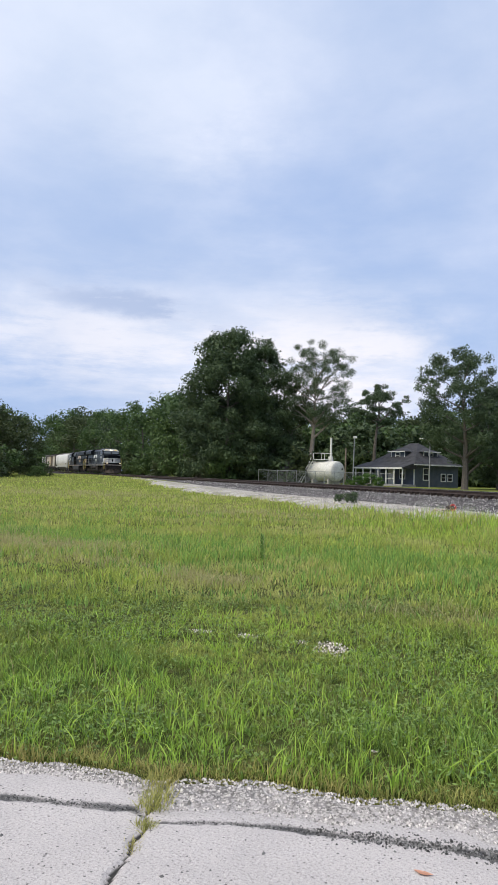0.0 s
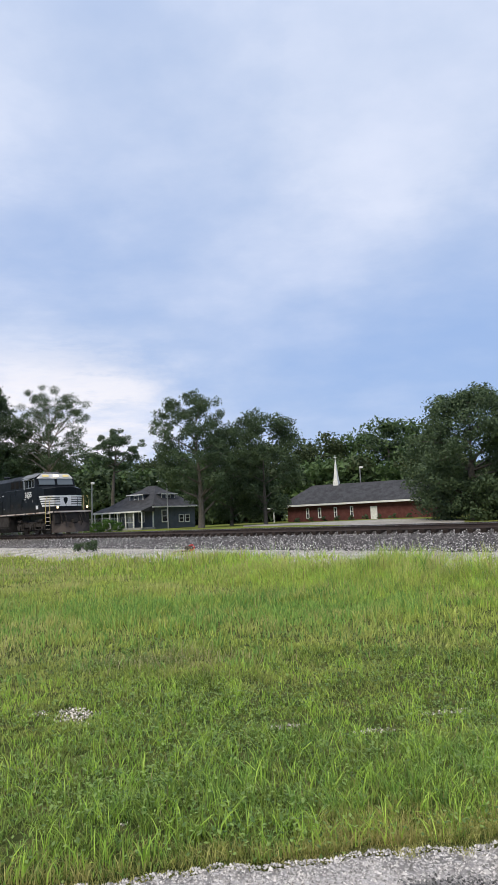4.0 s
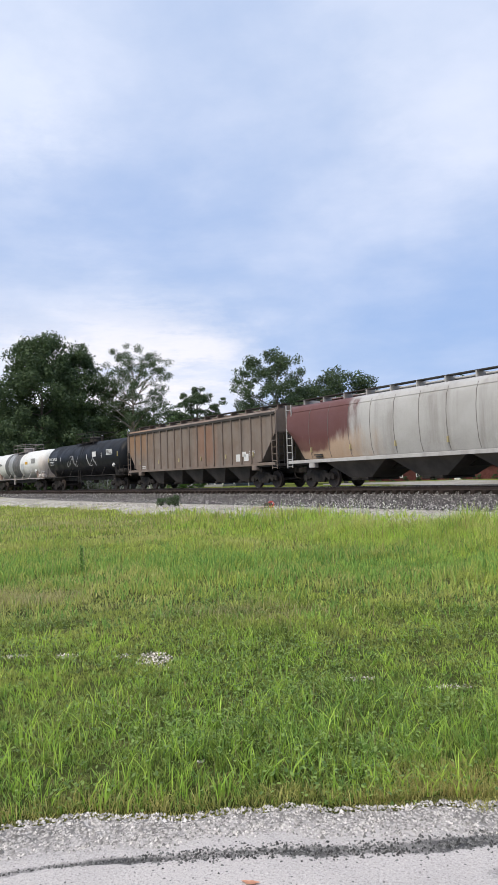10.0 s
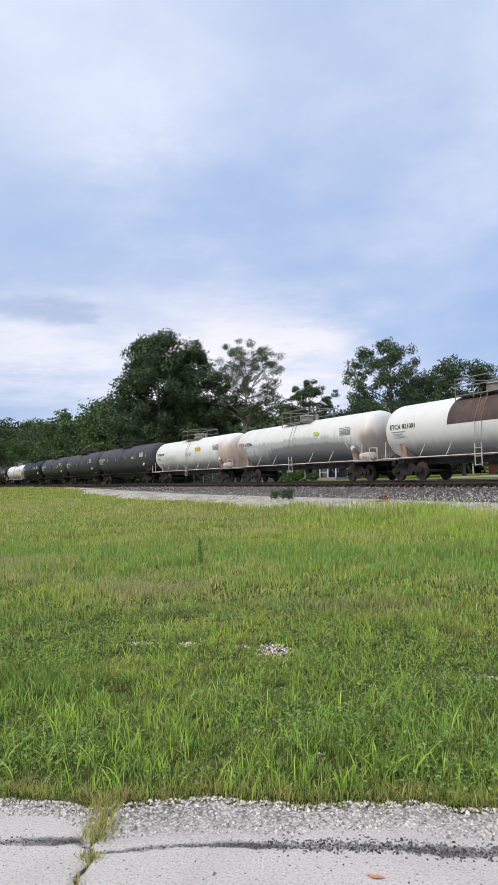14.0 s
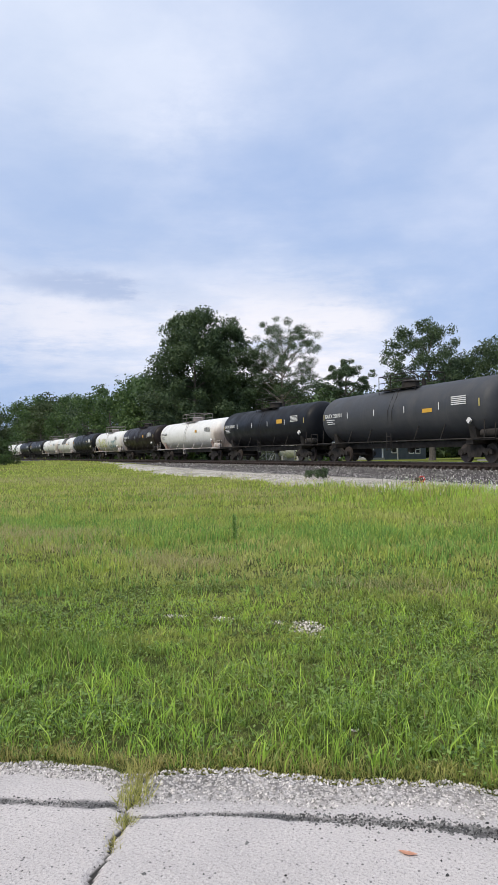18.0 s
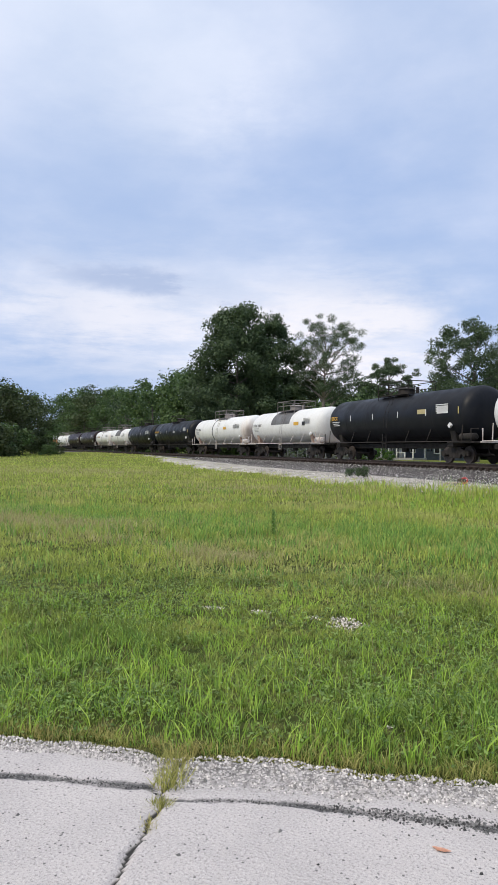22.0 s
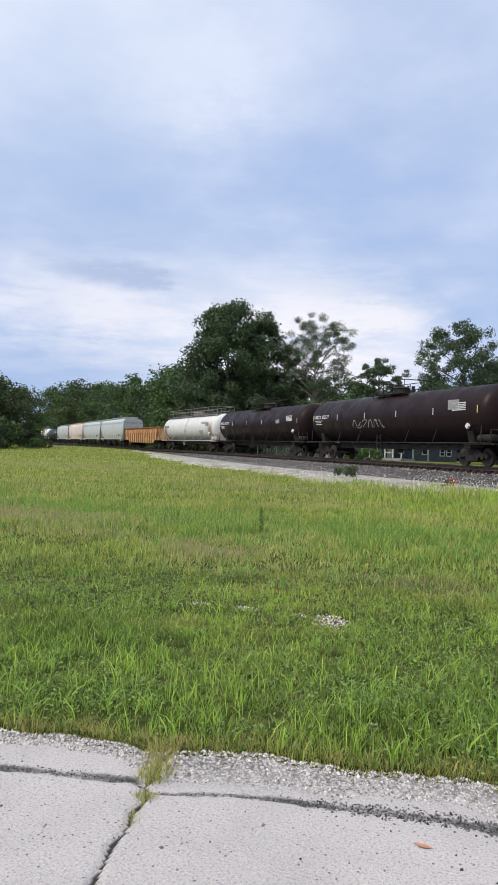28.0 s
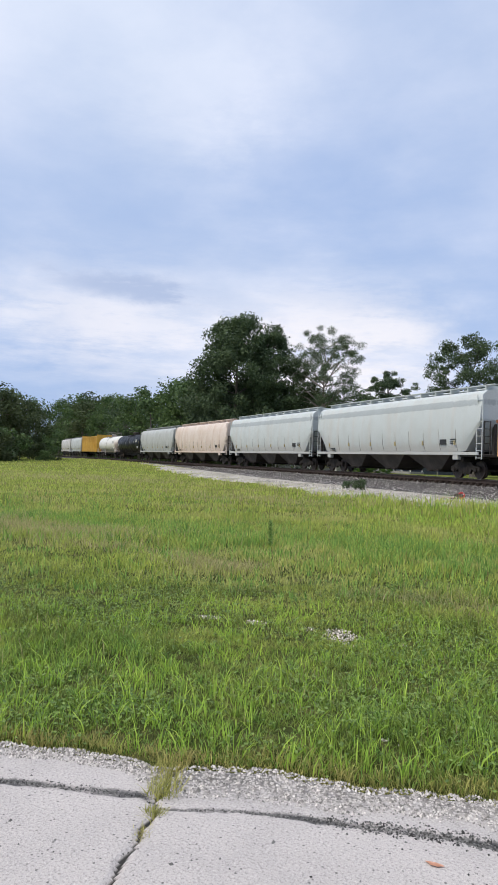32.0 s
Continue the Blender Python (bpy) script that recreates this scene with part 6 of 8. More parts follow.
def loco_truck_frame():
    m = Mesh()
    side = [(-2.65, 0.42), (-2.65, 0.72), (-2.35, 0.92), (-1.3, 0.92), (-1.1, 0.78), (-0.75, 0.78), (-0.55, 0.95), (0.55, 0.95), (0.75, 0.78), (1.1, 0.78), (1.3, 0.92), (2.35, 0.92), (2.65, 0.72), (2.65, 0.42), (2.3, 0.30),
            (1.5, 0.34), (1.35, 0.55), (0.55, 0.55), (0.42, 0.30), (-0.42, 0.30), (-0.55, 0.55), (-1.35, 0.55), (-1.5, 0.34), (-2.3, 0.30)]
    for s in (-1, 1):
        m.extrude_y(side, s * 0.98, s * 1.12)
        for k in (-1.87, 0, 1.87):
            m.box(k - 0.24, k + 0.24, *sorted((s * 1.08, s * 1.24)), 0.30, 0.78, 0.04)
            m.tube([(k, s * 1.22, 0.53), (k, s * 1.32, 0.53)], 0.15, 12)
            m.tube([(k - 0.42, s * 1.14, 0.55), (k - 0.42, s * 1.14, 0.86)], 0.10, 8).tube([(k + 0.42, s * 1.14, 0.55), (k + 0.42, s * 1.14, 0.86)], 0.10, 8)
        m.tube([(-2.2, s * 1.2, 0.98), (-1.6, s * 1.2, 0.98)], 0.11, 8).tube([(1.3, s * 1.2, 1.0), (1.9, s * 1.2, 1.0)], 0.11, 8)
        m.tube([(-2.4, s * 1.18, 0.36), (2.4, s * 1.18, 0.36)], 0.03, 5)
    m.box(-2.3, 2.3, -0.9, 0.9, 0.62, 0.9)
    return m


def coupler(car, x, sign):
    part("coupler", lambda: Mesh().box(-0.35, 0.3, -0.09, 0.09, 0.75, 1.0, 0.02).box(0.2, 0.48, -0.2, 0.16, 0.72, 1.03, 0.05).tube([(-0.1, -0.35, 0.85), (0.1, -0.35, 0.5), (0.42, -0.3, 0.45)], 0.025, 6), grime, car, at=pose(x, 0, 0, 0, 0, 0 if sign > 0 else 180), key="coupler")


def locomotive(number, black, stripe, label, at_back=False):
    car = thing("locomotive", label, "locomotive", group="locomotives")
    tail = -10.8 if at_back else -9.72
    fin = -10.45 if at_back else -10.02
    rung = -10.8 if at_back else -9.98
    # underframe and walkway
    part("underframe", lambda: Mesh().box(rung - 0.4, 10.2, -1.5, 1.5, 1.42, 1.60, 0.02).box(-9.8, 9.9, -0.8, 0.8, 0.85, 1.42).box(-4.1, 4.1, -1.1, 1.1, 1.25, 1.45), black, car, key=("loco frame", at_back))
    for s in (-1, 1):
        part("sill_stripe", lambda: plate(-1.51, [rect(-9.9 + k * 1.66, -9.9 + k * 1.66 + 1.5, 1.50, 1.585) for k in range(12)]), sill_stripe if stripe is stripe_white else stripe_cream, car, "dusty pale sill stripe", pose(0, 0, 0, 0, 0, 0 if s < 0 else 180), key="loco sill")
    # fuel tank and air reservoirs
    part("fuel_tank", lambda: Mesh().extrude_x([(-1.42, 0.95), (-1.3, 1.25), (1.3, 1.25), (1.42, 0.95), (1.42, 0.55), (1.15, 0.22), (-1.15, 0.22), (-1.42, 0.55)], -3.75, 3.6), grime_warm if at_back else grime, car, "dusty fuel tank", key="fuel tank")
    part("equipment_box", lambda: Mesh().box(1.7, 3.55, -1.46, 1.46, 0.62, 1.42, 0.03), grime_warm, car, key="equipment box")
    if at_back:
        part("fuel_tank", lambda: Mesh().box(-3.8, 3.7, -1.47, 1.47, 0.62, 1.34, 0.05), paint("dusty slate", (0.030, 0.031, 0.034), (0.045, 0.04, 0.037), 0.5, rough=0.8), car, "flat-sided dark fuel tank")
    for s in () if at_back else (-1, 1):
        for x0 in (-2.5, -0.35):
            part("air_reservoir", lambda: Mesh().tube([(0, 0, 0), (0.12, 0, 0), (1.78, 0, 0), (1.9, 0, 0)], [0.16, 0.26, 0.26, 0.16], 14), grime, car, at=pose(x0, s * 1.42, 1.05), smooth=True, key="reservoir")
    # long hood with the flared radiator section
    hood = [(-0.98, 1.6), (-0.98, 4.12), (-0.72, 4.42), (0.72, 4.42), (0.98, 4.12), (0.98, 1.6)]
    part("long_hood", lambda: Mesh().extrude_x(hood, tail, 3.0), black, car, "long black engine hood", key=("hood", at_back))
    wing = [(-0.99, 3.52), (-1.50, 3.70), (-1.50, 4.24), (-1.12, 4.50), (1.12, 4.50), (1.50, 4.24), (1.50, 3.70), (0.99, 3.52)]

    for k in range(3):
        part("radiator_hatch", lambda: Mesh().box(0, 1.6, -0.9, 0.9, 4.503, 4.56, 0.02), black, car, at=pose(-9.5 + k * 2.0, 0, 0), key="radiator hatch")

    part("radiator", lambda: Mesh().extrude_x(wing, fin, -3.75), black, car, "flared radiator section", key=("wing", at_back))
    for x0 in (-4.9, -7.6):
        part("radiator_panel", lambda: Mesh().add([(0, -1.46, 4.275), (0.9, -1.46, 4.275), (0.9, -1.15, 4.488), (0, -1.15, 4.488), (0, -1.46, 4.262), (0.9, -1.46, 4.262), (0.9, -1.15, 4.475), (0, -1.15, 4.475)], [(0, 1, 2, 3), (7, 6, 5, 4), (0, 4, 5, 1), (1, 5, 6, 2), (3, 2, 6, 7), (0, 3, 7, 4)]), roof_grey, car, "pale grey roof panel", pose(x0, 0, 0), key="wing panel")
    part("exhaust_stack", lambda: Mesh().box(-3.2, -1.9, -0.7, 0.7, 4.42, 4.60, 0.05), grime, car, key="stack")
    part("horn", lambda: Mesh().tube([(0.3, 0.0, 4.42), (0.3, 0.0, 4.6)], 0.04, 6).tube([(-0.15, -0.1, 4.66), (0.45, -0.1, 4.62)], [0.13, 0.05], 10).tube([(-0.1, 0.12, 4.68), (0.45, 0.12, 4.62)], [0.11, 0.05], 10), black, car, key="horn")
    # full-width electrical cabinet behind the cab
    part("control_cabinet", lambda: Mesh().box(2.95, 6.3, -1.47, 1.47, 1.6, 3.38, 0.03).extrude_x([(-1.0, 3.38), (-1.0, 4.15), (-0.75, 4.45), (0.75, 4.45), (1.0, 4.15), (1.0, 3.38)], 3.0, 6.3), black, car, key="cabinet")
    # cab and nose
    sect = lambda x, w, zt, sh: [(x, -w, 1.6), (x, -w, zt - sh), (x, -w * 0.72, zt), (x, w * 0.72, zt), (x, w, zt - sh), (x, w, 1.6)]
    part("cab", lambda: Mesh().loft([sect(6.25, 1.52, 4.40, 0.26), sect(8.34, 1.52, 4.38, 0.24), sect(8.62, 1.52, 3.50, 0.05)]), black, car, "black crew cab", key=("cab", black.name))
    part("cab_roof", lambda: Mesh().loft([[(6.1, -1.57, 4.14), (6.1, -1.08, 4.44), (6.1, 1.08, 4.44), (6.1, 1.57, 4.14)], [(8.42, -1.57, 4.12), (8.42, -1.08, 4.42), (8.42, 1.08, 4.42), (8.42, 1.57, 4.12)]], closed=False, caps=False).box(6.5, 7.3, -0.8, 0.4, 4.43, 4.54, 0.04).box(7.5, 8.2, -0.5, 0.5, 4.42, 4.52, 0.04), roof_grey, car, "grey cab roof", key="cab roof")
    part("nose", lambda: Mesh().loft([sect(8.58, 1.51, 3.51, 0.04), sect(9.60, 1.48, 3.26, 0.05), sect(9.98, 0.86, 3.32, 0.05)]), black, car, "black nose", key=("nose", black.name))
    visor = part("number_board", lambda: Mesh().loft([[(8.30, -1.46, 4.08), (8.30, 1.46, 4.08), (8.28, 1.08, 4.38), (8.28, -1.08, 4.38)], [(8.56, -1.40, 4.04), (8.56, 1.40, 4.04), (8.46, 1.04, 4.40), (8.46, -1.04, 4.40)]]), stripe_white, car, "white visor over the windshield", key="visor")
    for y in (-0.80, 0.80):
        part("lit_number", lambda: Mesh().loft([[(8.55, -0.24, 4.17), (8.55, 0.24, 4.17), (8.485, 0.24, 4.32), (8.485, -0.24, 4.32)], [(8.572, -0.24, 4.17), (8.572, 0.24, 4.17), (8.507, 0.24, 4.32), (8.507, -0.24, 4.32)]]), number_lamp, visor, at=pose(0, y, 0), key="lit number")
    for y in (-0.11, 0.11):
        part("headlight", lambda: Mesh().tube([(8.50, 0, 4.24), (8.62, 0, 4.24)], 0.075, 12), head_lamp if not at_back else chrome, visor, "lit headlight" if not at_back else "", pose(0, y, 0), key="headlight")
    for y in (-0.72, 0.72):
        part("windshield", lambda: Mesh().loft([[(8.45, -0.62, 4.04), (8.45, 0.62, 4.04), (8.61, 0.62, 3.58), (8.61, -0.62, 3.58)], [(8.48, -0.62, 4.05), (8.48, 0.62, 4.05), (8.64, 0.62, 3.59), (8.64, -0.62, 3.59)]]), cab_glass, car, "reflecting windshield", pose(0, y, 0), key="windshield")
    for s in (-1, 1):
        turn = pose(0, 0, 0) if s < 0 else Matrix.Diagonal((1, -1, 1, 1))
        for k, (x0, x1) in enumerate(((6.43, 6.72), (6.88, 7.28), (7.34, 7.72), (7.84, 8.18))):
            w = part("cab_window", lambda x0=x0, x1=x1: plate(-1.525, [rect(x0, x1, 3.43, 3.97)]), dark_glass, car, at=turn, key=("cab window", k))
            part("window_frame", lambda x0=x0, x1=x1: plate(-1.53, [rect(x0 - 0.03, x0, 3.39, 4.0), rect(x1, x1 + 0.03, 3.39, 4.0), rect(x0, x1, 3.39, 3.43), rect(x0, x1, 3.97, 4.0)]), chrome, w, key=("window frame", k))
        part("sunshade", lambda: Mesh().add([(6.6, -1.5, 4.13), (7.95, -1.5, 4.13), (7.75, -1.85, 3.99), (6.75, -1.85, 3.99), (6.6, -1.5, 4.10), (7.95, -1.5, 4.10), (7.75, -1.85, 3.96), (6.75, -1.85, 3.96)], [(0, 1, 2, 3), (7, 6, 5, 4), (3, 2, 6, 7), (0, 3, 7, 4), (1, 5, 6, 2)]), roof_grey, car, at=turn, key="sunshade")
        part("mirror", lambda: Mesh().box(6.74, 6.82, -1.66, -1.57, 3.30, 3.92, 0.02), chrome, car, at=turn, key="mirror")
        # five speed stripes, wrapping from the cab side over the bevelled nose
        for k in range(5):
            z, x0 = 1.97 + k * 0.165, 9.34 - k * 0.115
            line = [(x0, 1.514), (9.60, 1.486), (9.985, 0.87)]
            part("nose_stripe", Mesh().loft([[(x + (0.0 if i else 0.10 * (1 - t)) + 0.005 * (i > 0), -w - 0.004, z + 0.105 * t) for t in (0, 1)] + [(x, -w + 0.008, z + 0.105), (x, -w + 0.008, z)] for i, (x, w) in enumerate(line)]), stripe_white, car, at=turn, key=("nose stripe", k))
        logo = turn if s < 0 else pose(-3.44, 0, 0, 0, 0, 180)
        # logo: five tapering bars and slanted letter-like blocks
        for k in range(5):
            z = 2.98 + k * 0.105
            part("logo_bar", lambda z=z, k=k: plate(-0.985, [[(-3.62 + k * 0.07, z), (-1.95 + k * 0.09 - 0.10 * (k % 2), z), (-1.75 + k * 0.13, z + 0.078), (-3.57 + k * 0.07, z + 0.078)]]), stripe, car, at=logo, key=("logo bar", k))
        part("logo_block", lambda: plate(-0.985, [[(-1.38, 2.98), (-1.15, 2.98), (-0.98, 3.22), (-0.98, 2.98), (-0.78, 2.98), (-0.62, 3.50), (-0.82, 3.50), (-0.92, 3.20), (-1.16, 3.50), (-1.32, 3.50), (-1.2, 3.2)],
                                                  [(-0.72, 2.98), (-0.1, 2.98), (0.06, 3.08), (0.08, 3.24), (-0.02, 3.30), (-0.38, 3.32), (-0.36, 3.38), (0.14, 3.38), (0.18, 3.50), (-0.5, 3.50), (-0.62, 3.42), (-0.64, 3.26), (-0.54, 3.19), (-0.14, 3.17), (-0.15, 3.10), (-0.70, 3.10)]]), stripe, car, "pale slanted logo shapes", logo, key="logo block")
        for k in range(15):
            low, col = (2.48, k) if k < 7 else (2.26, k - 7)
            bx0 = -1.5 + 0.22 * col if k < 7 else -1.55 + 0.21 * col
            part("name_bar", lambda: plate(-1.0, [[(0, 0), (0.17, 0), (0.21, 0.15), (0.04, 0.15)]]), stripe, car, at=logo @ pose(bx0, 0, low), key="name bar")
        # hood doors, grilles and small stencils
        for k in range(11):
            x0 = -9.4 + k * 1.08
            part("hood_door", lambda: Mesh().box(0, 0.98, -0.995, -0.975, 1.72, 2.75, 0.012).box(0.08, 0.12, -1.01, -0.99, 2.1, 2.3), black, car, at=turn @ pose(x0, 0, 0), key=("hood door", black.name))
        for k in range(4):
            part("grille", lambda: plate(-1.005, [rect(0.06 * i, 0.06 * i + 0.035, 3.55, 4.08) for i in range(11)]), louver_black, car, at=turn @ pose(3.05 + k * 0.82, 0, 0), key="grille")
        for k in range(3):
            part("grille", lambda: plate(-1.004, [rect(0.62 * i, 0.62 * i + 0.42, 1.95, 2.95) for i in range(2)]), louver_black, car, at=turn @ pose(-8.9 + k * 1.6, 0, 0), key="low grille")
        for x0 in (4.0, 5.25):
            part("louver", lambda: plate(-1.474, [rect(0, 0.5, 2.0 + 0.06 * i, 2.03 + 0.06 * i) for i in range(6)], 0.008), grime, car, at=turn @ pose(x0, 0, 0), key="cab louver")
        part("cabinet_door", lambda: plate(-1.475, [rect(3.05, 3.95, 1.75, 3.2)], 0.012), black, car, at=turn, key="cabinet door")
        part("stencils", lambda: plate(-0.988, [rect(-7.7 + k * 2.1, -7.45 + k * 2.1, 3.02 + 0.3 * (k % 2), 3.07 + 0.3 * (k % 2)) for k in range(5)] + [rect(1.4, 1.6, 3.05, 3.14), rect(2.2, 2.4, 3.05, 3.14), rect(-0.6, -0.4, 4.0, 4.04)]), mark_white, car, at=turn, key="stencils")
        part("data_plate", lambda: plate(-1.525, [rect(8.42, 8.76, 1.82, 2.08)]), mark_white, car, at=turn, key="data plate")
        part("stencils", lambda: plate(-1.523, [rect(6.45, 6.78, 2.58, 2.62), rect(7.15, 7.32, 2.62, 2.70), rect(2.9, 3.05, 2.0, 2.03), rect(6.80, 6.815, 2.35, 2.5), rect(7.9, 7.915, 2.35, 2.5)] ), mark_white, car, at=turn, key="stencils cab")
        # handrails along the walkway
        for k in range(8):
            part("stanchion", lambda: Mesh().tube([(0, -1.46, 1.6), (0, -1.46, 2.62)], 0.022, 6), black, car, at=turn @ pose(-9.6 + k * 1.72, 0, 0), key="stanchion")
        part("handrail", lambda: Mesh().tube([(-9.6, -1.46, 2.62), (2.4, -1.46, 2.62)], 0.022, 6), black, car, at=turn, key="handrail")
        for x, g in ((10.24, 1), (rung, -1)):
            for dx in (-0.34, 0.34):
                part("step_side", lambda: Mesh().box(-0.02, 0.02, -1.5, -0.95, 0.35, 1.6, 0.005), grime_warm if at_back else black, car, at=turn @ pose(x + dx, 0, 0), key="step side")
            for i in range(5):
                tread = part("step", lambda: Mesh().box(-0.32, 0.32, -1.5, -1.1, 0.0, 0.04, 0.006), grime_warm if at_back else black, car, at=turn @ pose(x, 0, 0.36 + 0.27 * i), key="step tread")
                part("step_edge", lambda: Mesh().box(-0.30, 0.30, -1.512, -1.501, 0.008, 0.03), sill_stripe, tread, "pale step edge", key="step edge")
            for dx in (-0.36, 0.30):
                part("grab_rail", lambda: Mesh().tube([(0, -1.5, 0.75), (0.0, -1.52, 2.3), (0.08, -1.42, 2.65), (0.08, -1.3, 2.65)], 0.019, 6), yellow, car, "yellow grab rail", turn @ pose(x + dx, 0, 0), key="grab rail")
        for k in range(5):
            reach = 0.62 + 0.07 * k if at_back else 0.26
            part("rear_stripe", lambda k=k, reach=reach: plate(-1.012, [[(tail + 0.01, 1.99 + 0.165 * k), (tail + reach, 1.99 + 0.165 * k), (tail + reach + 0.06, 2.095 + 0.165 * k), (tail + 0.05, 2.095 + 0.165 * k)]], 0.02), stripe, car, at=turn, key=("rear stripe", k, at_back))
        if at_back:
            for k in range(6):
                part("grille_post", lambda: Mesh().box(0, 0.09, -1.06, -1.0, 3.62, 4.12, 0.01), chrome, car, at=turn @ pose((3.05, 3.95, 4.1, 4.9, 5.05, 5.9)[k], 0, 0), key="grille post")
        if s < 0:
            lettering("road_number", number, 0.54, mark_white, car, 6.64, -1.535, 2.74, bold=0.012)
            if at_back:
                lettering("road_number", number, 0.34, stripe_cream, car, -10.75, -0.995, 3.19)
        else:
            lettering("road_number", number, 0.54, mark_white, car, 7.86, 1.535, 2.74, 1, bold=0.012)
            if at_back:
                lettering("road_number", number, 0.34, stripe_cream, car, -10.0, 0.995, 3.19, 1)
    # nose front
    part("nose_panel", lambda: Mesh().box(9.985, 9.998, -0.42, 0.42, 1.97, 2.74), stripe, car, "pale nose panel", key=("nose panel", stripe.name))
    for y in (-0.86, 0.42):
        for k in range(5):
            part("nose_stripe", lambda: Mesh().box(9.985, 9.998, 0, 0.44, 0, 0.105), stripe, car, at=pose(0, y, 1.97 + k * 0.165), key="front stripe")
    part("nose_emblem", lambda: Mesh().loft([[(x, 0.154 * math.cos(a) + 0.05 * math.sin(2 * a), 2.36 + 0.26 * math.sin(a)) for a in (2 * math.pi * i / 9 for i in range(9))] for x in (10.0, 10.006)]), black, car, key="nose emblem")
    # rails round the front platform
    for y in (-1, 1):
        part("front_rail", lambda: Mesh().tube([(10.9, -1.30, 1.6), (10.9, -1.30, 2.45), (10.9, -0.45, 2.55), (10.9, -0.45, 1.6)], 0.018, 6), black, car, at=pose(0, 0, 0) if y < 0 else Matrix.Diagonal((1, -1, 1, 1)), key="front rail")
    part("front_deck", lambda: Mesh().box(10.2, 11.0, -1.5, 1.5, 1.45, 1.62, 0.03), grime_warm, car, key="front deck")
    part("deck_edge", lambda: Mesh().box(11.0, 11.02, -1.45, 1.45, 1.50, 1.60), sill_stripe, car, key="deck edge")
    for y in (-1.512, 1.5):
        part("deck_edge", lambda: Mesh().box(10.22, 10.98, 0, 0.012, 1.50, 1.60), sill_stripe, car, at=pose(0, y, 0), key="deck side edge")
    part("front_pilot", lambda: Mesh().box(10.35, 10.92, -1.36, 1.36, 0.72, 1.46, 0.03), grime, car, key="front pilot")
    part("walk_plate", lambda: Mesh().box(10.25, 10.98, -1.44, 1.44, 1.622, 1.634, 0.004), grime, car, "dark ribbed walkway plate", key="walk plate")
    for y in (-0.95, -0.62, 0.62, 0.95):
        part("jumper_cable", lambda: Mesh().tube([(10.98, 0, 1.42), (11.12, 0.02, 1.2), (11.16, 0.05, 0.95), (11.06, 0.09, 0.74)], 0.032, 6).box(11.0, 11.1, -0.05, 0.05, 1.34, 1.46, 0.01), grime_warm, car, at=pose(0, y, 0), key="jumper cable")
    for y in (-1.15, 1.15):
        part("ditch_light", lambda: Mesh().tube([(10.82, 0, 1.86), (11.0, 0, 1.86)], [0.06, 0.10], 12).box(10.82, 10.92, -0.06, 0.06, 1.6, 1.8), grime_warm, car, at=pose(0, y, 0), key="ditch light")
        part("ditch_lens", lambda: Mesh().tube([(11.0, 0, 1.86), (11.012, 0, 1.86)], 0.08, 12), head_lamp if not at_back else chrome, car, "lit ditch lamp" if not at_back else "", pose(0, y, 0), key="ditch lens")
    part("snow_plow", lambda: Mesh().loft([[(10.75, -1.45, 0.12), (10.75, -1.45, 0.95), (10.65, -1.45, 0.95), (10.65, -1.45, 0.12)], [(11.2, -0.6, 0.10), (11.0, -0.6, 0.85), (10.9, -0.6, 0.85), (11.1, -0.6, 0.10)], [(11.35, 0, 0.10), (11.1, 0, 0.8), (11.0, 0, 0.8), (11.25, 0, 0.10)],
                                            [(11.2, 0.6, 0.10), (11.0, 0.6, 0.85), (10.9, 0.6, 0.85), (11.1, 0.6, 0.10)], [(10.75, 1.45, 0.12), (10.75, 1.45, 0.95), (10.65, 1.45, 0.95), (10.65, 1.45, 0.12)]]), paint("road-dusted plow steel", (0.085, 0.068, 0.058), (0.036, 0.030, 0.027), 0.6, rough=0.9), car, "dusty brown plow", key="plow")
    part("brake_hoses", lambda: Mesh().tube([(11.0, -0.5, 1.3), (11.15, -0.55, 0.9), (11.1, -0.6, 0.55)], 0.03, 6).tube([(11.0, 0.5, 1.3), (11.15, 0.55, 0.9), (11.1, 0.6, 0.55)], 0.03, 6).tube([(11.0, -0.8, 1.3), (11.1, -0.8, 0.8)], 0.03, 6), grime, car, key="hoses")
    part("rear_wall", lambda: Mesh().box(rung - 0.72, rung - 0.3, -1.45, 1.45, 1.35, 1.6, 0.02).box(rung - 0.7, rung - 0.55, -1.3, 1.3, 0.3, 1.35), grime, car, key=("rear pilot", at_back))
    for x in (7.03, -7.5 if at_back else -7.05):
        t = part("truck", loco_truck_frame, grime_warm, car, "dusty three-axle truck", pose(x, 0, 0), key="loco truck")
        for dx in (-1.87, 0, 1.87):
            part("wheelset", wheelset(0.53), wheel_mat, t, "", pose(dx, 0, 0.53), key="loco wheelset", smooth=True)
    coupler(car, 11.0, 1)
    coupler(car, rung - 0.75, -1)
    return car


# ---- freight cars ----
def ladder(h, w=0.42):
    def make():
        m = Mesh().box(-w / 2 - 0.02, -w / 2 + 0.02, -0.02, 0.02, 0, h).box(w / 2 - 0.02, w / 2 + 0.02, -0.02, 0.02, 0, h)
        for k in range(int(h / 0.36) + 1):
            m.box(-w / 2, w / 2, -0.015, 0.015, 0.05 + 0.36 * k, 0.08 + 0.36 * k)
        return m
    return make


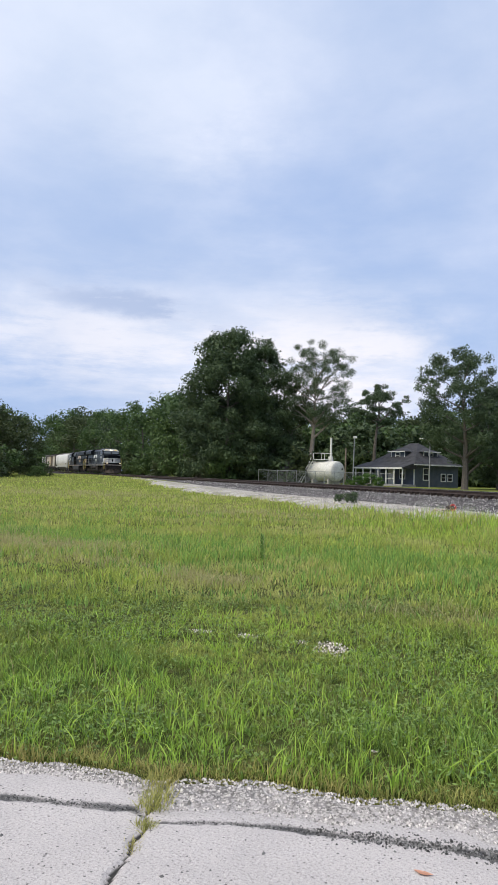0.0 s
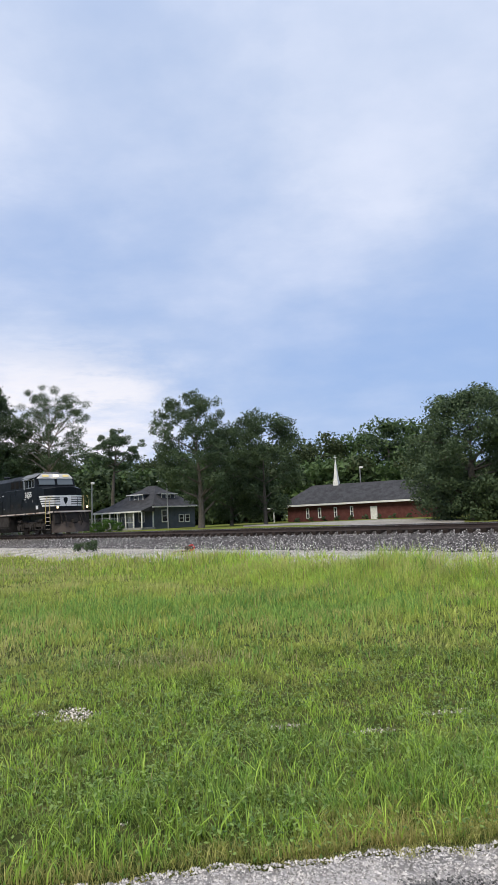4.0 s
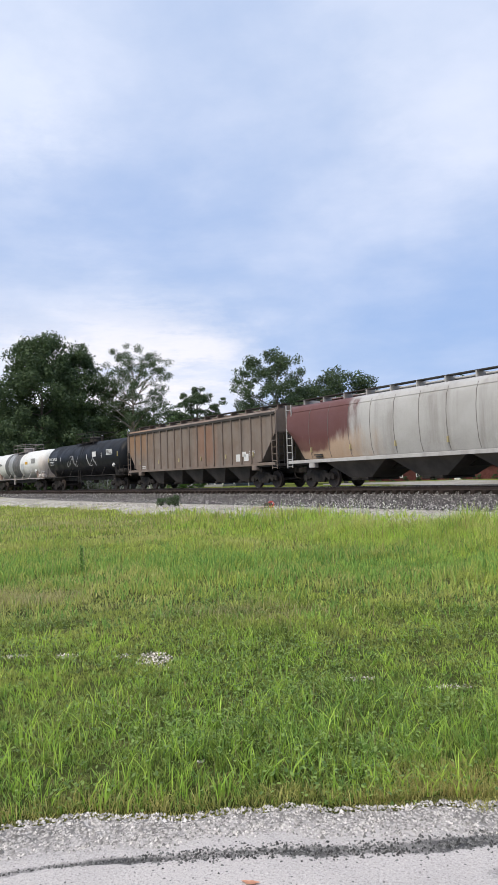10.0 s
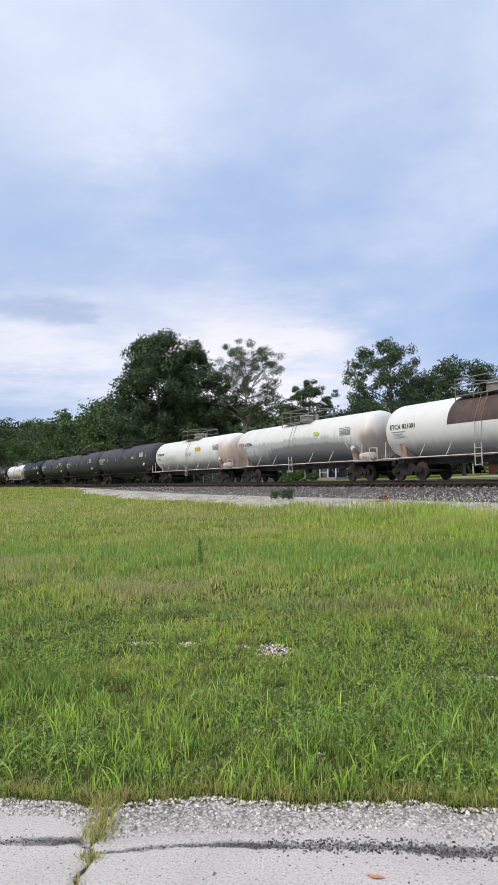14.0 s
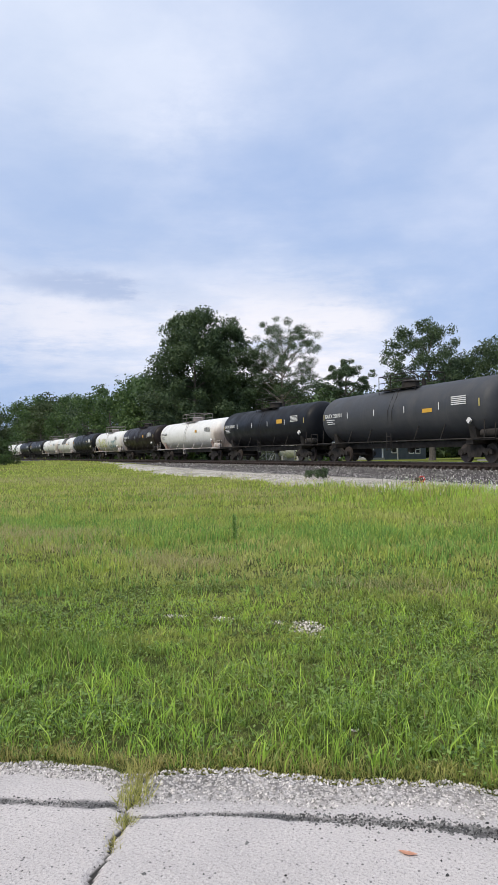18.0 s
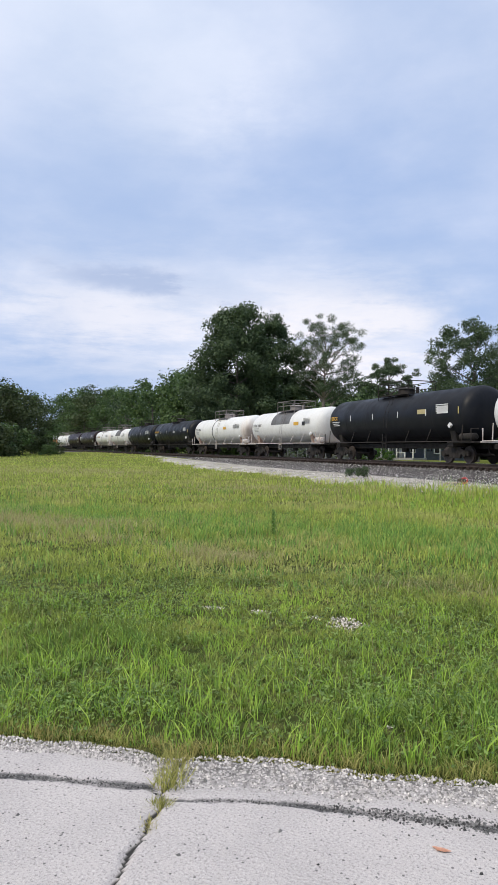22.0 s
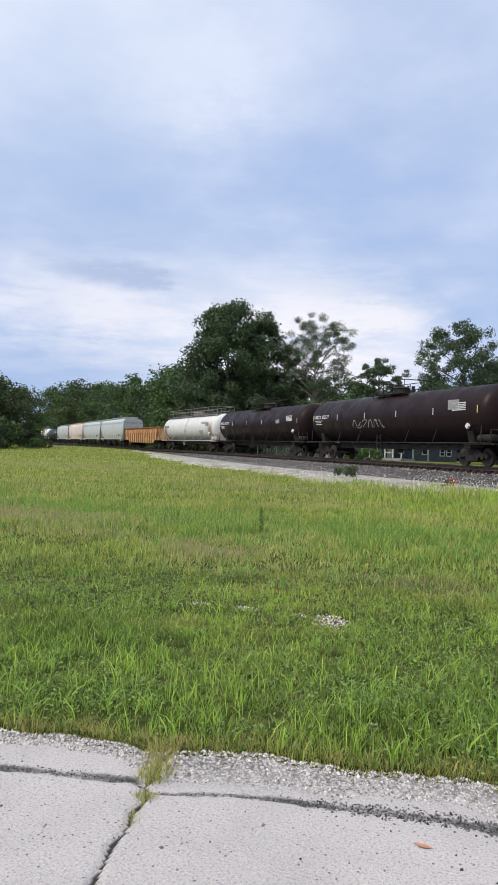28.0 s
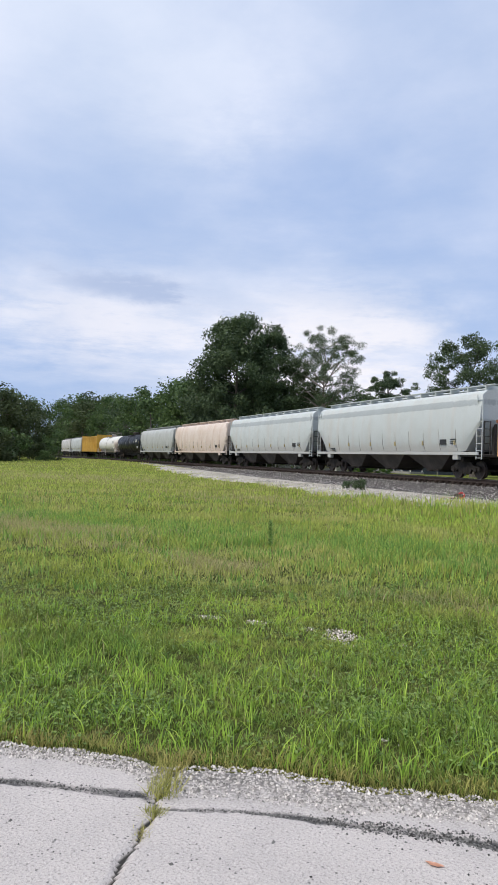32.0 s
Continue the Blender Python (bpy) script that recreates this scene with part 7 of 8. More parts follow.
def running_gear(car, L, sill=grime):
    for x in (L / 2 - 2.35, -L / 2 + 2.35):
        freight_truck(car, x)
    part("centre_sill", lambda: Mesh().box(-L / 2 + 0.45, L / 2 - 0.45, -0.28, 0.28, 0.78, 1.08), sill, car, key=("sill", round(L, 1)))
    coupler(car, L / 2 - 0.45, 1)
    coupler(car, -L / 2 + 0.45, -1)
    for x in (L / 2 - 2.35, -L / 2 + 2.35):
        part("bolster", lambda: Mesh().box(-0.25, 0.25, -1.35, 1.35, 0.86, 1.12, 0.02), sill, car, at=pose(x, 0, 0), key="bolster")


reflector = paint("faded reflector", (0.44, 0.37, 0.19), (0.33, 0.28, 0.18), 0.5)
seam_mat = paint("dark weld seam", (0.13, 0.12, 0.115), (0.22, 0.2, 0.19), 0.5)
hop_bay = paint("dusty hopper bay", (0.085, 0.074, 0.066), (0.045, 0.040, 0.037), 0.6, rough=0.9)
pipe_dark = paint("sooty platform steel", (0.19, 0.17, 0.16), (0.32, 0.28, 0.26), 0.5, scale=3)
saddle_rust = paint("rust-stained saddle", (0.42, 0.32, 0.27), (0.20, 0.10, 0.07), 0.7, scale=2.5)


def covered_hopper(L, body, under, label, ribs=0, full_seams=False, high=4.05, bays=3, walk_mat=None, panels=(), sill_mat=None, bay_mat=None, marks="dark", text=()):
    car = thing("covered_hopper_car", label, "railcar", group="freight cars")
    e = L / 2 - 0.55
    w = 1.52 if ribs else 1.58
    mark = mark_black if marks == "dark" else mark_white

    def ring(x, zb):
        if ribs:
            pts = [(0, zb), (-w, zb), (-w, max(zb, 2.3)), (-w, high), (-w * 0.86, high + 0.20), (0, high + 0.36)]
        else:
            pts = [(0, zb), (-w + 0.16, zb), (-w + 0.03, max(zb + 0.02, 1.8)), (-w, max(zb + 0.04, 2.4)), (-w, max(zb + 0.06, 3.0)), (-w + 0.06, 3.6), (-w + 0.20, high), (-w * 0.74, high + 0.18), (0, high + 0.33)]
        return [(x, y, z) for y, z in pts] + [(x, -y, z) for y, z in pts[-2:0:-1]]

    def body_mesh():
        return Mesh().loft([ring(-e, 3.0), ring(-e + 0.02, 2.9), ring(-e + 1.25, 1.42), ring(-e + 1.8, 1.36), ring(0, 1.36), ring(e - 1.8, 1.36), ring(e - 1.25, 1.42), ring(e - 0.02, 2.9), ring(e, 3.0)])

    part("body", body_mesh, body, car, key=("hopper", round(L, 2), ribs, high), smooth=not ribs)
    # sloping end sheets stand dark behind the side edges
    for s in (1, -1):
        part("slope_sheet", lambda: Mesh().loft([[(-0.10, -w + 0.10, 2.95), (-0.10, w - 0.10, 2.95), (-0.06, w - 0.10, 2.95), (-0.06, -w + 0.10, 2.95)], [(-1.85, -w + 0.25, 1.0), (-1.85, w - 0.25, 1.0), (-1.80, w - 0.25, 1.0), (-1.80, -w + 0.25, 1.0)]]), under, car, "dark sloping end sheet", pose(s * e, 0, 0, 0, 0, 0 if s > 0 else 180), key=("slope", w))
        part("end_frame", lambda: Mesh().box(-1.9, 0.15, -1.45, 1.45, 1.12, 1.26, 0.02).box(-0.3, -0.12, -0.6, -0.45, 1.2, 3.0).box(-0.3, -0.12, 0.45, 0.6, 1.2, 3.0), under, car, at=pose(s * e, 0, 0, 0, 0, 0 if s > 0 else 180), key="hopper end")
        for y in (-1.5, 1.5):
            part("ladder", ladder(3.2), body, car, at=pose(s * (e - 0.12), y, 1.0), key=("ladder", 3.2))
            part("ladder", ladder(1.9, 0.36), under, car, at=pose(s * (e + 0.05), y * 0.78, 1.0, 0, 0, 90), key=("ladder", 1.9))
    for y in (-1, 1):
        part("side_sill", lambda: Mesh().box(-e + 0.1, e - 0.1, -w - 0.02, -w + 0.08, 1.20, 1.36, 0.01), sill_mat or body, car, at=pose(0, 0, 0, 0, 0, 0 if y < 0 else 180), key=("hop sill", round(L, 2), w))
        for x in (L / 2 - 2.5, -L / 2 + 2.5):
            part("jacking_pad", lambda: Mesh().box(-0.22, 0.22, -1.58, -1.3, 0.95, 1.22, 0.03), sill_mat or body, car, at=pose(x, 0, 0, 0, 0, 0 if y < 0 else 180), key="jack pad")
    # discharge bays
    span = (L - 6.2) / bays
    for k in range(bays):
        x = -(L - 6.2) / 2 + span * (k + 0.5)
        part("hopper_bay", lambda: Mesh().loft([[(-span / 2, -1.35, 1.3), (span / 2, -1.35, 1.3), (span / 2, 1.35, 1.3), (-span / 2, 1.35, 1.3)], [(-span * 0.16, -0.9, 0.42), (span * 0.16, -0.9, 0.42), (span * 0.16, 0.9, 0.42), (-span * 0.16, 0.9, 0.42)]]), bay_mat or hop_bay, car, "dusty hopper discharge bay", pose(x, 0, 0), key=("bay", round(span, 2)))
        part("outlet_gate", lambda: Mesh().box(-0.55, 0.55, -1.0, 1.0, 0.30, 0.44, 0.02).tube([(0.1, -1.25, 0.37), (0.1, 1.25, 0.37)], 0.035, 6), grime, car, at=pose(x, 0, 0), key="gate")
    # roof walk and hatches
    rw = walk_mat or under
    part("roof_walk", lambda: Mesh().box(-e, e, -0.85, -0.45, high + 0.48, high + 0.52).box(-e, e, 0.45, 0.85, high + 0.48, high + 0.52).box(-e, -e + 0.5, -0.85, 0.85, high + 0.48, high + 0.52), rw, car, "dark roof walkway", key=("walk", round(L, 2), high))
    for k in range(int(L / 1.5)):
        x = -e + 0.6 + k * (2 * e - 1.2) / (int(L / 1.5) - 1)
        part("walk_bracket", lambda: Mesh().box(-0.03, 0.03, -0.86, 0.86, high + 0.22, high + 0.48), body, car, at=pose(x, 0, 0), key=("bracket", high))
    part("roof_hatch", lambda: Mesh().box(-e + 1.2, e - 1.2, -0.32, 0.32, high + 0.32, high + 0.44, 0.04), body, car, "trough roof hatch", key=("hatch", round(L, 2), high))
    if ribs:
        for y in (-1, 1):
            for k in range(ribs):
                x = -e + 0.25 + k * (2 * e - 0.5) / (ribs - 1)
                low = 1.36 if abs(x) < e - 1.3 else 1.36 + (abs(x) - e + 1.3) * 1.2
                part("rib", lambda low=low: Mesh().box(-0.05, 0.05, -w - 0.085, -w + 0.01, low, high - 0.02, 0.015), next((p[4] for p in panels if y < 0 and p[0] - 0.1 <= x <= p[1] + 0.1 and p[1] - p[0] > 1), body), car, at=pose(x, 0, 0, 0, 0, 0) if y < 0 else pose(x, 0, 0, 0, 0, 180), key=("rib", round(low, 2), high))
        part("top_chord", lambda: Mesh().box(-e, e, -w - 0.09, -w + 0.05, high - 0.10, high + 0.06, 0.02).box(-e, e, w - 0.05, w + 0.09, high - 0.10, high + 0.06, 0.02), rw, car, key=("chord", round(L, 2), high))
    else:
        for y in (-1, 1):
            part("weld_seam", lambda: Mesh().box(-e, e, -w + 0.12, -w + 0.22, 3.78, 3.82, 0.005), body, car, at=pose(0, 0, 0, 0, 0, 0 if y < 0 else 180), key=("seam", round(L, 2)))
            for k in range(11):
                part("weld_seam", lambda: Mesh().tube([(0, -w + 0.14, 1.42), (-0.02, -w + 0.025, 1.82), (-0.05, -w - 0.002, 2.4), (-0.06, -w, 2.55)] + ([(-0.06, -w, 3.0), (-0.05, -w + 0.055, 3.6), (-0.04, -w + 0.19, high - 0.03)] if full_seams else []), [0.014, 0.014, 0.010, 0.003] if not full_seams else [0.014] * 7, 4), seam_mat, car, at=pose(-e + 1.9 + k * (2 * e - 3.8) / 10, 0, 0, 0, 0, 0) if y < 0 else pose(-e + 1.9 + k * (2 * e - 3.8) / 10, 0, 0, 0, 0, 180), key=("upright seam", w, full_seams))
    # differently painted sheets
    for k, (x0, x1, z0, z1, m) in enumerate(panels):
        part("side_panel", plate(-w - (0.004 if ribs else 0.0), [rect(x0, x1, z0, z1)]), m, car)
    for k, (a, b, c, d) in enumerate(((-e + 2.2, -e + 2.75, 1.55, 1.6), (-e + 2.3, -e + 2.8, 1.45, 1.5), (e - 3.3, e - 2.75, 1.75, 2.02), (e - 2.4, e - 1.9, 2.0, 2.04), (e - 2.4, e - 1.9, 1.9, 1.94), (e - 2.4, e - 2.0, 1.8, 1.84))):
        part("stencil", plate(-w - 0.004 if ribs else -w + 0.03, [rect(a, b, c, d)], 0.006 if ribs else 0.04), mark, car)
    for k, word in enumerate(text):
        lettering("reporting_mark", word, 0.36, mark_black, car, -e + 2.3 if not ribs else -5.2, -w - 0.012, 2.3 - 0.5 * k, bold=0.004)
    for k in range(6):
        part("reflector", lambda: plate(-w + (0.0 if not ribs else -0.008), [rect(-0.03, 0.03, 1.72, 1.95)], 0.05), reflector, car, at=pose(-e + 2.0 + k * (2 * e - 4.0) / 5, 0, 0), key=("refl", w))
    running_gear(car, L)
    return car


def bent(r, zc, x0, x1, a0, a1, lift=0.006, n=8, slant=0.0):
    """A curved patch on a tank's near side; angles from the horizontal, upwards."""
    rows = []
    for i in range(n + 1):
        a = radians(a0 + (a1 - a0) * i / n)
        rows.append([(x + slant * i / n, -(r + k) * math.cos(a), zc + (r + k) * math.sin(a)) for k, x in ((lift, x0), (lift, x1), (-0.01, x1), (-0.01, x0))])
    return Mesh().loft(rows)


def scribble(r, zc, x0, x1, z0, z1, seed, n, wide, only):
    """One loop of sprayed line on a tank's near side."""
    g = random.Random(seed)
    m = Mesh()
    for k in range(n):
        cx = x0 + (x1 - x0) * (k + 0.5) / n
        hw, hh = (x1 - x0) / n * 0.42, (z1 - z0) / 2
        ph, tw = g.uniform(0, 6), g.choice((1, 2, 3))
        line = []
        for i in range(13):
            t = i / 12 * 6.0 + ph
            x = cx + hw * math.sin(t * 0.9 + g.uniform(-0.15, 0.15))
            z = (z0 + z1) / 2 + hh * math.cos(t * tw * 0.55 + 0.8)
            y = -math.sqrt(max(0.01, r * r - (z - zc) ** 2)) - 0.006
            line.append(Vector((x, y, z)))
        if k != only:
            continue
        rim = []
        for i, a in enumerate(line):
            d = line[min(i + 1, 12)] - line[max(i - 1, 0)]
            p = Vector((-d.z, 0, d.x))
            p = p.normalized() * wide / 2 if p.length > 1e-5 else Vector((0, 0, wide / 2))
            rim += [a - p, a + p]
        m.add(rim, [(2 * i, 2 * i + 2, 2 * i + 3, 2 * i + 1) for i in range(12)])
    return m


def graffiti(car, mat, label, r, zc, x0, x1, z0, z1, seed, n, wide):
    for k in range(n):
        part("graffiti", scribble(r, zc, x0, x1, z0, z1, seed, n, wide, k), mat, car, label)


def tank_car(L, shell, label, r=1.40, top=3.92, bands=(), fittings=None, text="", text_mat=None, placards=(), rust=(), walk="short", extra=None, light=True, flat_mark=None):
    car = thing("tank_car", label, "railcar", group="freight cars")
    e = L / 2 - 0.75
    zc = top - r
    trim = fittings or (pipe_white if light else grime)
    mk = flat_mark or (mark_grey if light else mark_white)

    def shell_mesh():
        rings = []
        for f in (-1, -0.97, -0.9, -0.78, -0.6, -0.3, 0):
            a = math.acos(min(1, -f)) if f < 0 else math.pi / 2
            rings.append((-e + 0.62 * (1 + f), max(0.03, r * math.sin(a) ** 0.62)))
        rings += [(-e / 3, r), (-0.02, r * 1.004), (0.02, r * 1.004), (e / 3, r)] + [(-x, q) for x, q in rings[::-1]]
        return Mesh().loft([[(x, q * math.cos(2 * math.pi * i / 36), zc + q * math.sin(2 * math.pi * i / 36)) for i in range(36)] for x, q in rings])

    part("shell", shell_mesh, shell, car, key=("shell", round(L, 2), r, top), smooth=True)
    for k in (-0.62, -0.3, 0.3, 0.62):
        part("weld_band", lambda: Mesh().loft([[(x, (r + 0.006) * math.cos(2 * math.pi * i / 36), zc + (r + 0.006) * math.sin(2 * math.pi * i / 36)) for i in range(36)] for x in (-0.05, 0.05)], caps=False), shell, car, at=pose(k * e, 0, 0), key=("band", r, top), smooth=True)
    for x0, x1, a0, a1, m in bands:
        part("paint_band", bent(r, zc, x0, x1, a0, a1, 0.008, 20), m, car, "dark painted band over the dome", smooth=True)
        if a1 > 80:
            part("paint_band", Mesh().add([(v[0], -v[1], v[2]) for v in bent(r, zc, x0, x1, a0, a1, 0.008, 20).v], bent(r, zc, x0, x1, a0, a1, 0.008, 20).f), m, car, smooth=True)
    for x0, x1, a0, a1, m in rust:
        part("rust_stain", bent(r, zc, x0, x1, a0, a1, 0.005, 10, 0.15), m, car, "rust-stained patch", smooth=True)
    # manway and platform
    part("manway", lambda: Mesh().tube([(0, 0, top - 0.08), (0, 0, top + 0.34)], [0.52, 0.48], 18).tube([(0, 0, top + 0.34), (0, 0, top + 0.44)], [0.55, 0.40], 18).tube([(0.95, 0.2, top - 0.05), (0.95, 0.2, top + 0.42)], 0.11, 10), pipe_dark if light else grime, car, "domed manway housing", key=("manway", top), smooth=True)
    n = 1.75 if walk == "short" else e - 0.5

    def platform():
        m = Mesh()
        for y in (-0.95, 0.95):
            m.box(-n, n, min(y, y * 0.55), max(y, y * 0.55), top - 0.08, top - 0.04)
            m.tube([(-n, y, top - 0.3), (-n, y, top + 0.72), (n, y, top + 0.72), (n, y, top - 0.3)], 0.024, 6)
            m.tube([(-n, y, top + 0.34), (n, y, top + 0.34)], 0.022, 6)
            for k in range(1, int(n * 2 / 1.2)):
                x = -n + k * 1.2
                m.tube([(x, y, top - 0.2), (x, y, top + 0.72)], 0.025, 6)
        for x in (-n, n):
            m.tube([(x, -0.95, top + 0.72), (x, 0.95, top + 0.72)], 0.03, 6)
        return m

    part("platform_rail", platform, pipe_dark if light else grime, car, "pipe railing round the top platform", key=("platform", round(n, 2), top))
    for y in (-1, 1):
        turn = pose(0, 0, 0) if y < 0 else Matrix.Diagonal((1, -1, 1, 1))
        part("ladder", lambda: Mesh().add([(v[0], v[1] - 0.0, v[2]) for v in ladder(1.0)().v], ladder(1.0)().f), trim, car, at=turn @ pose(0.2, -r - 0.12, 0.62), key=("ladder", 1.0))
        part("ladder", lambda: Mesh().tube([(0.0, -r - 0.1, zc - 0.6), (0.0, -r - 0.05, zc + 0.2), (0.0, -0.98, top - 0.05)], 0.013, 5).tube([(0.4, -r - 0.1, zc - 0.6), (0.4, -r - 0.05, zc + 0.2), (0.4, -0.98, top - 0.05)], 0.013, 5), pipe_dark if light else grime, car, at=turn, key=("shell ladder", r, top))
        part("side_rail", lambda: Mesh().tube([(-e - 0.3, -1.46, 1.78), (-e - 0.3, -1.46, 1.14), (e + 0.3, -1.46, 1.14), (e + 0.3, -1.46, 1.78), (e + 0.3, -1.0, 1.78)], 0.035, 6), trim, car, "running rail along the side", turn, key=("side rail", round(L, 2)))
        for x in (-e + 0.45, e - 0.45):
            part("end_rail", lambda: Mesh().tube([(0, -1.46, 1.14), (0, -1.42, 2.0)], 0.03, 6), trim, car, at=turn @ pose(x, 0, 0), key="end rail")
        for x in (-0.55, -0.28, 0.28, 0.55):
            part("rail_brace", lambda: Mesh().tube([(0, -1.46, 1.14), (0.2, -r * 0.86, zc - r * 0.5)], 0.025, 5), trim, car, at=turn @ pose(x * e, 0, 0), key=("brace", r, top))
        for x in (-L / 2 + 2.35, L / 2 - 2.35):
            part("saddle", lambda: Mesh().extrude_x([(-1.25, zc - r * 0.45), (-1.05, 1.05), (-0.3, 0.95), (-0.3, zc - r * 0.98), (-0.85, zc - r * 0.80)], -0.22, 0.22), saddle_rust if light else grime, car, at=turn @ pose(x, 0, 0), key=("saddle", r, top, light))
    part("brake_reservoir", lambda: Mesh().tube([(-0.65, 0, 0), (-0.55, 0, 0), (0.55, 0, 0), (0.65, 0, 0)], [0.1, 0.2, 0.2, 0.1], 12), trim, car, at=pose(e - 0.35, -1.12, 1.38), key="brake res", smooth=True)
    for s in (1, -1):
        part("end_platform", lambda: Mesh().box(-1.3, 0.5, -1.45, 1.45, 1.06, 1.14, 0.01), trim if light else grime, car, at=pose(s * e, 0, 0, 0, 0, 0 if s > 0 else 180), key="tank end")
    part("bottom_valve", lambda: Mesh().tube([(0, 0, zc - r), (0, 0, 0.55)], [0.28, 0.2], 10).tube([(-0.8, 0.3, 0.85), (0.8, 0.3, 0.85)], 0.10, 8), grime, car, key=("valve", r, top))
    # stencilled data
    if text:
        lettering("reporting_mark", text, 0.34, text_mat or (mark_black if light else mark_white), car, -e + 0.85, -r - 0.012, zc + 0.10, bold=0.001 if light else 0.005)
    for k in range(3):
        part("stencil", lambda k=k: plate(-r - 0.010, [rect((k % 3) * 0.1, 1.1 - (k % 2) * 0.2, zc - 0.06 - 0.12 * k, zc - 0.02 - 0.12 * k)]), mk, car, at=pose(-e + 1.0, 0, 0), key=("tank stencil", k, r, top))
    for k in range(5):
        part("data_line", lambda k=k: plate(-r - 0.010, [rect(0, 1.1, zc + 0.14 + 0.09 * k, zc + 0.19 + 0.09 * k)]), mk, car, at=pose(e - 2.7, 0, 0), key=("tank data", k, r, top))
    part("placard", lambda: plate(-r + 0.03, [[(e - 1.60, zc - 0.66), (e - 1.45, zc - 0.51), (e - 1.30, zc - 0.66), (e - 1.45, zc - 0.81)]], 0.06), mark_white, car, "diamond hazard placard", key=("diamond", round(L, 2), r))
    for x0, x1, z0, z1, m in placards:
        part("placard_panel", plate(-r - 0.008, [rect(x0, x1, zc + z0, zc + z1)], 0.008), m, car)
    if not light:
        for k in range(6):
            part("reflector", lambda: plate(-r - 0.008, [rect(-0.03, 0.03, zc - 0.02, zc + 0.34)]), yellow if k in (0, 5) else mark_white, car, at=pose(-e + 0.7 + k * (2 * e - 1.4) / 5, 0, 0), key=("tank refl", r, top))
    if extra:
        extra(car, r, zc, e)
    running_gear(car, L)
    return car


def gondola(L, label):
    car = thing("gondola_car", label, "railcar", group="freight cars")
    e = L / 2 - 0.6
    g = random.Random(8)
    stains = [(-11, 11, 2.62, 3.2, (0.15, 0.055, 0.035), 0.9, 0.25)]
    for k in range(17):
        x = -e + 0.2 + k * (2 * e - 0.4) / 16
        top = g.uniform(1.5, 2.7)
        # beside each rib: rust run-down and the rib's shadow painted as one streak
        stains.append((x + 0.04, x + g.uniform(0.14, 0.26), 0.6, top, (0.06, 0.032, 0.024), g.uniform(0.65, 0.95), 0.10))
        if k % 3 == 1:
            stains.append((x + 0.3, x + g.uniform(0.8, 1.2), g.uniform(1.5, 2.0), 2.7, (0.25, 0.10, 0.05), g.uniform(0.35, 0.6), 0.3))
    stains.append((e - 1.3, e - 0.5, 1.2, 2.7, (0.07, 0.03, 0.022), 0.9, 0.2))
    body = paint("faded orange steel", (0.62, 0.365, 0.170), (0.46, 0.215, 0.090), 0.8, ((0.12, 0.058, 0.038), 0.85, 4.2), 0.8, zones=tuple(stains))
    side = [(-e, 1.15), (-e, 2.75), (e, 2.75), (e, 1.15), (e - 2.6, 1.15), (e - 3.3, 0.78), (-e + 3.3, 0.78), (-e + 2.6, 1.15)]
    for y in (-1.45, 1.41):
        part("side_wall", Mesh().extrude_y(side, y, y + 0.05), body, car, "streaked orange side")
    for s in (-1, 1):
        part("end_wall", Mesh().box(s * e - 0.04, s * e + 0.04, -1.42, 1.42, 1.15, 2.80), body, car)
    part("floor", Mesh().box(-e, e, -1.4, 1.4, 1.1, 1.22), grime, car)
    for y in (-1, 1):
        part("top_chord", Mesh().box(-e - 0.05, e + 0.05, y * 1.44 - 0.09, y * 1.44 + 0.09, 2.72, 2.90, 0.03), body, car)
        for k in range(17):
            x = -e + 0.2 + k * (2 * e - 0.4) / 16
            low = 1.15 if abs(x) > e - 3.0 else 0.80
            part("rib", lambda low=low: Mesh().loft([[(-0.09, -1.45, z0), (0.09, -1.45, z0), (0.05, -1.55, z0), (-0.05, -1.55, z0)] for z0 in (low, 2.74)]), body, car, at=pose(x, 0, 0, 0, 0, 0 if y < 0 else 180), key=("gondola rib", low))
    g = random.Random(3)
    load = Mesh()
    for k in range(40):
        x, y, h = g.uniform(-e + 0.4, e - 0.4), g.uniform(-1.1, 1.1), g.uniform(2.55, 2.86)
        load.box(x - g.uniform(0.1, 0.5), x + g.uniform(0.1, 0.5), y - 0.15, y + 0.15, h - 0.2, h)
    load.box(-e + 0.1, e - 0.1, -1.35, 1.35, 1.22, 2.5)
    part("scrap_load", load, paint("rusty scrap", (0.17, 0.08, 0.045), (0.08, 0.05, 0.04), 0.7, rough=0.9), car, "rusty scrap load")
    part("stencils", plate(-1.456, [rect(2.1, 2.6, 1.75, 1.83), rect(2.15, 2.55, 1.6, 1.66), rect(2.0, 2.3, 1.9, 1.95)]), mark_black, car)
    for x in (e - 0.9, -e + 1.4):
        part("reflector", plate(-1.458, [rect(x, x + 0.5, 1.3, 1.55)]), yellow, car)
    running_gear(car, L)
    return car


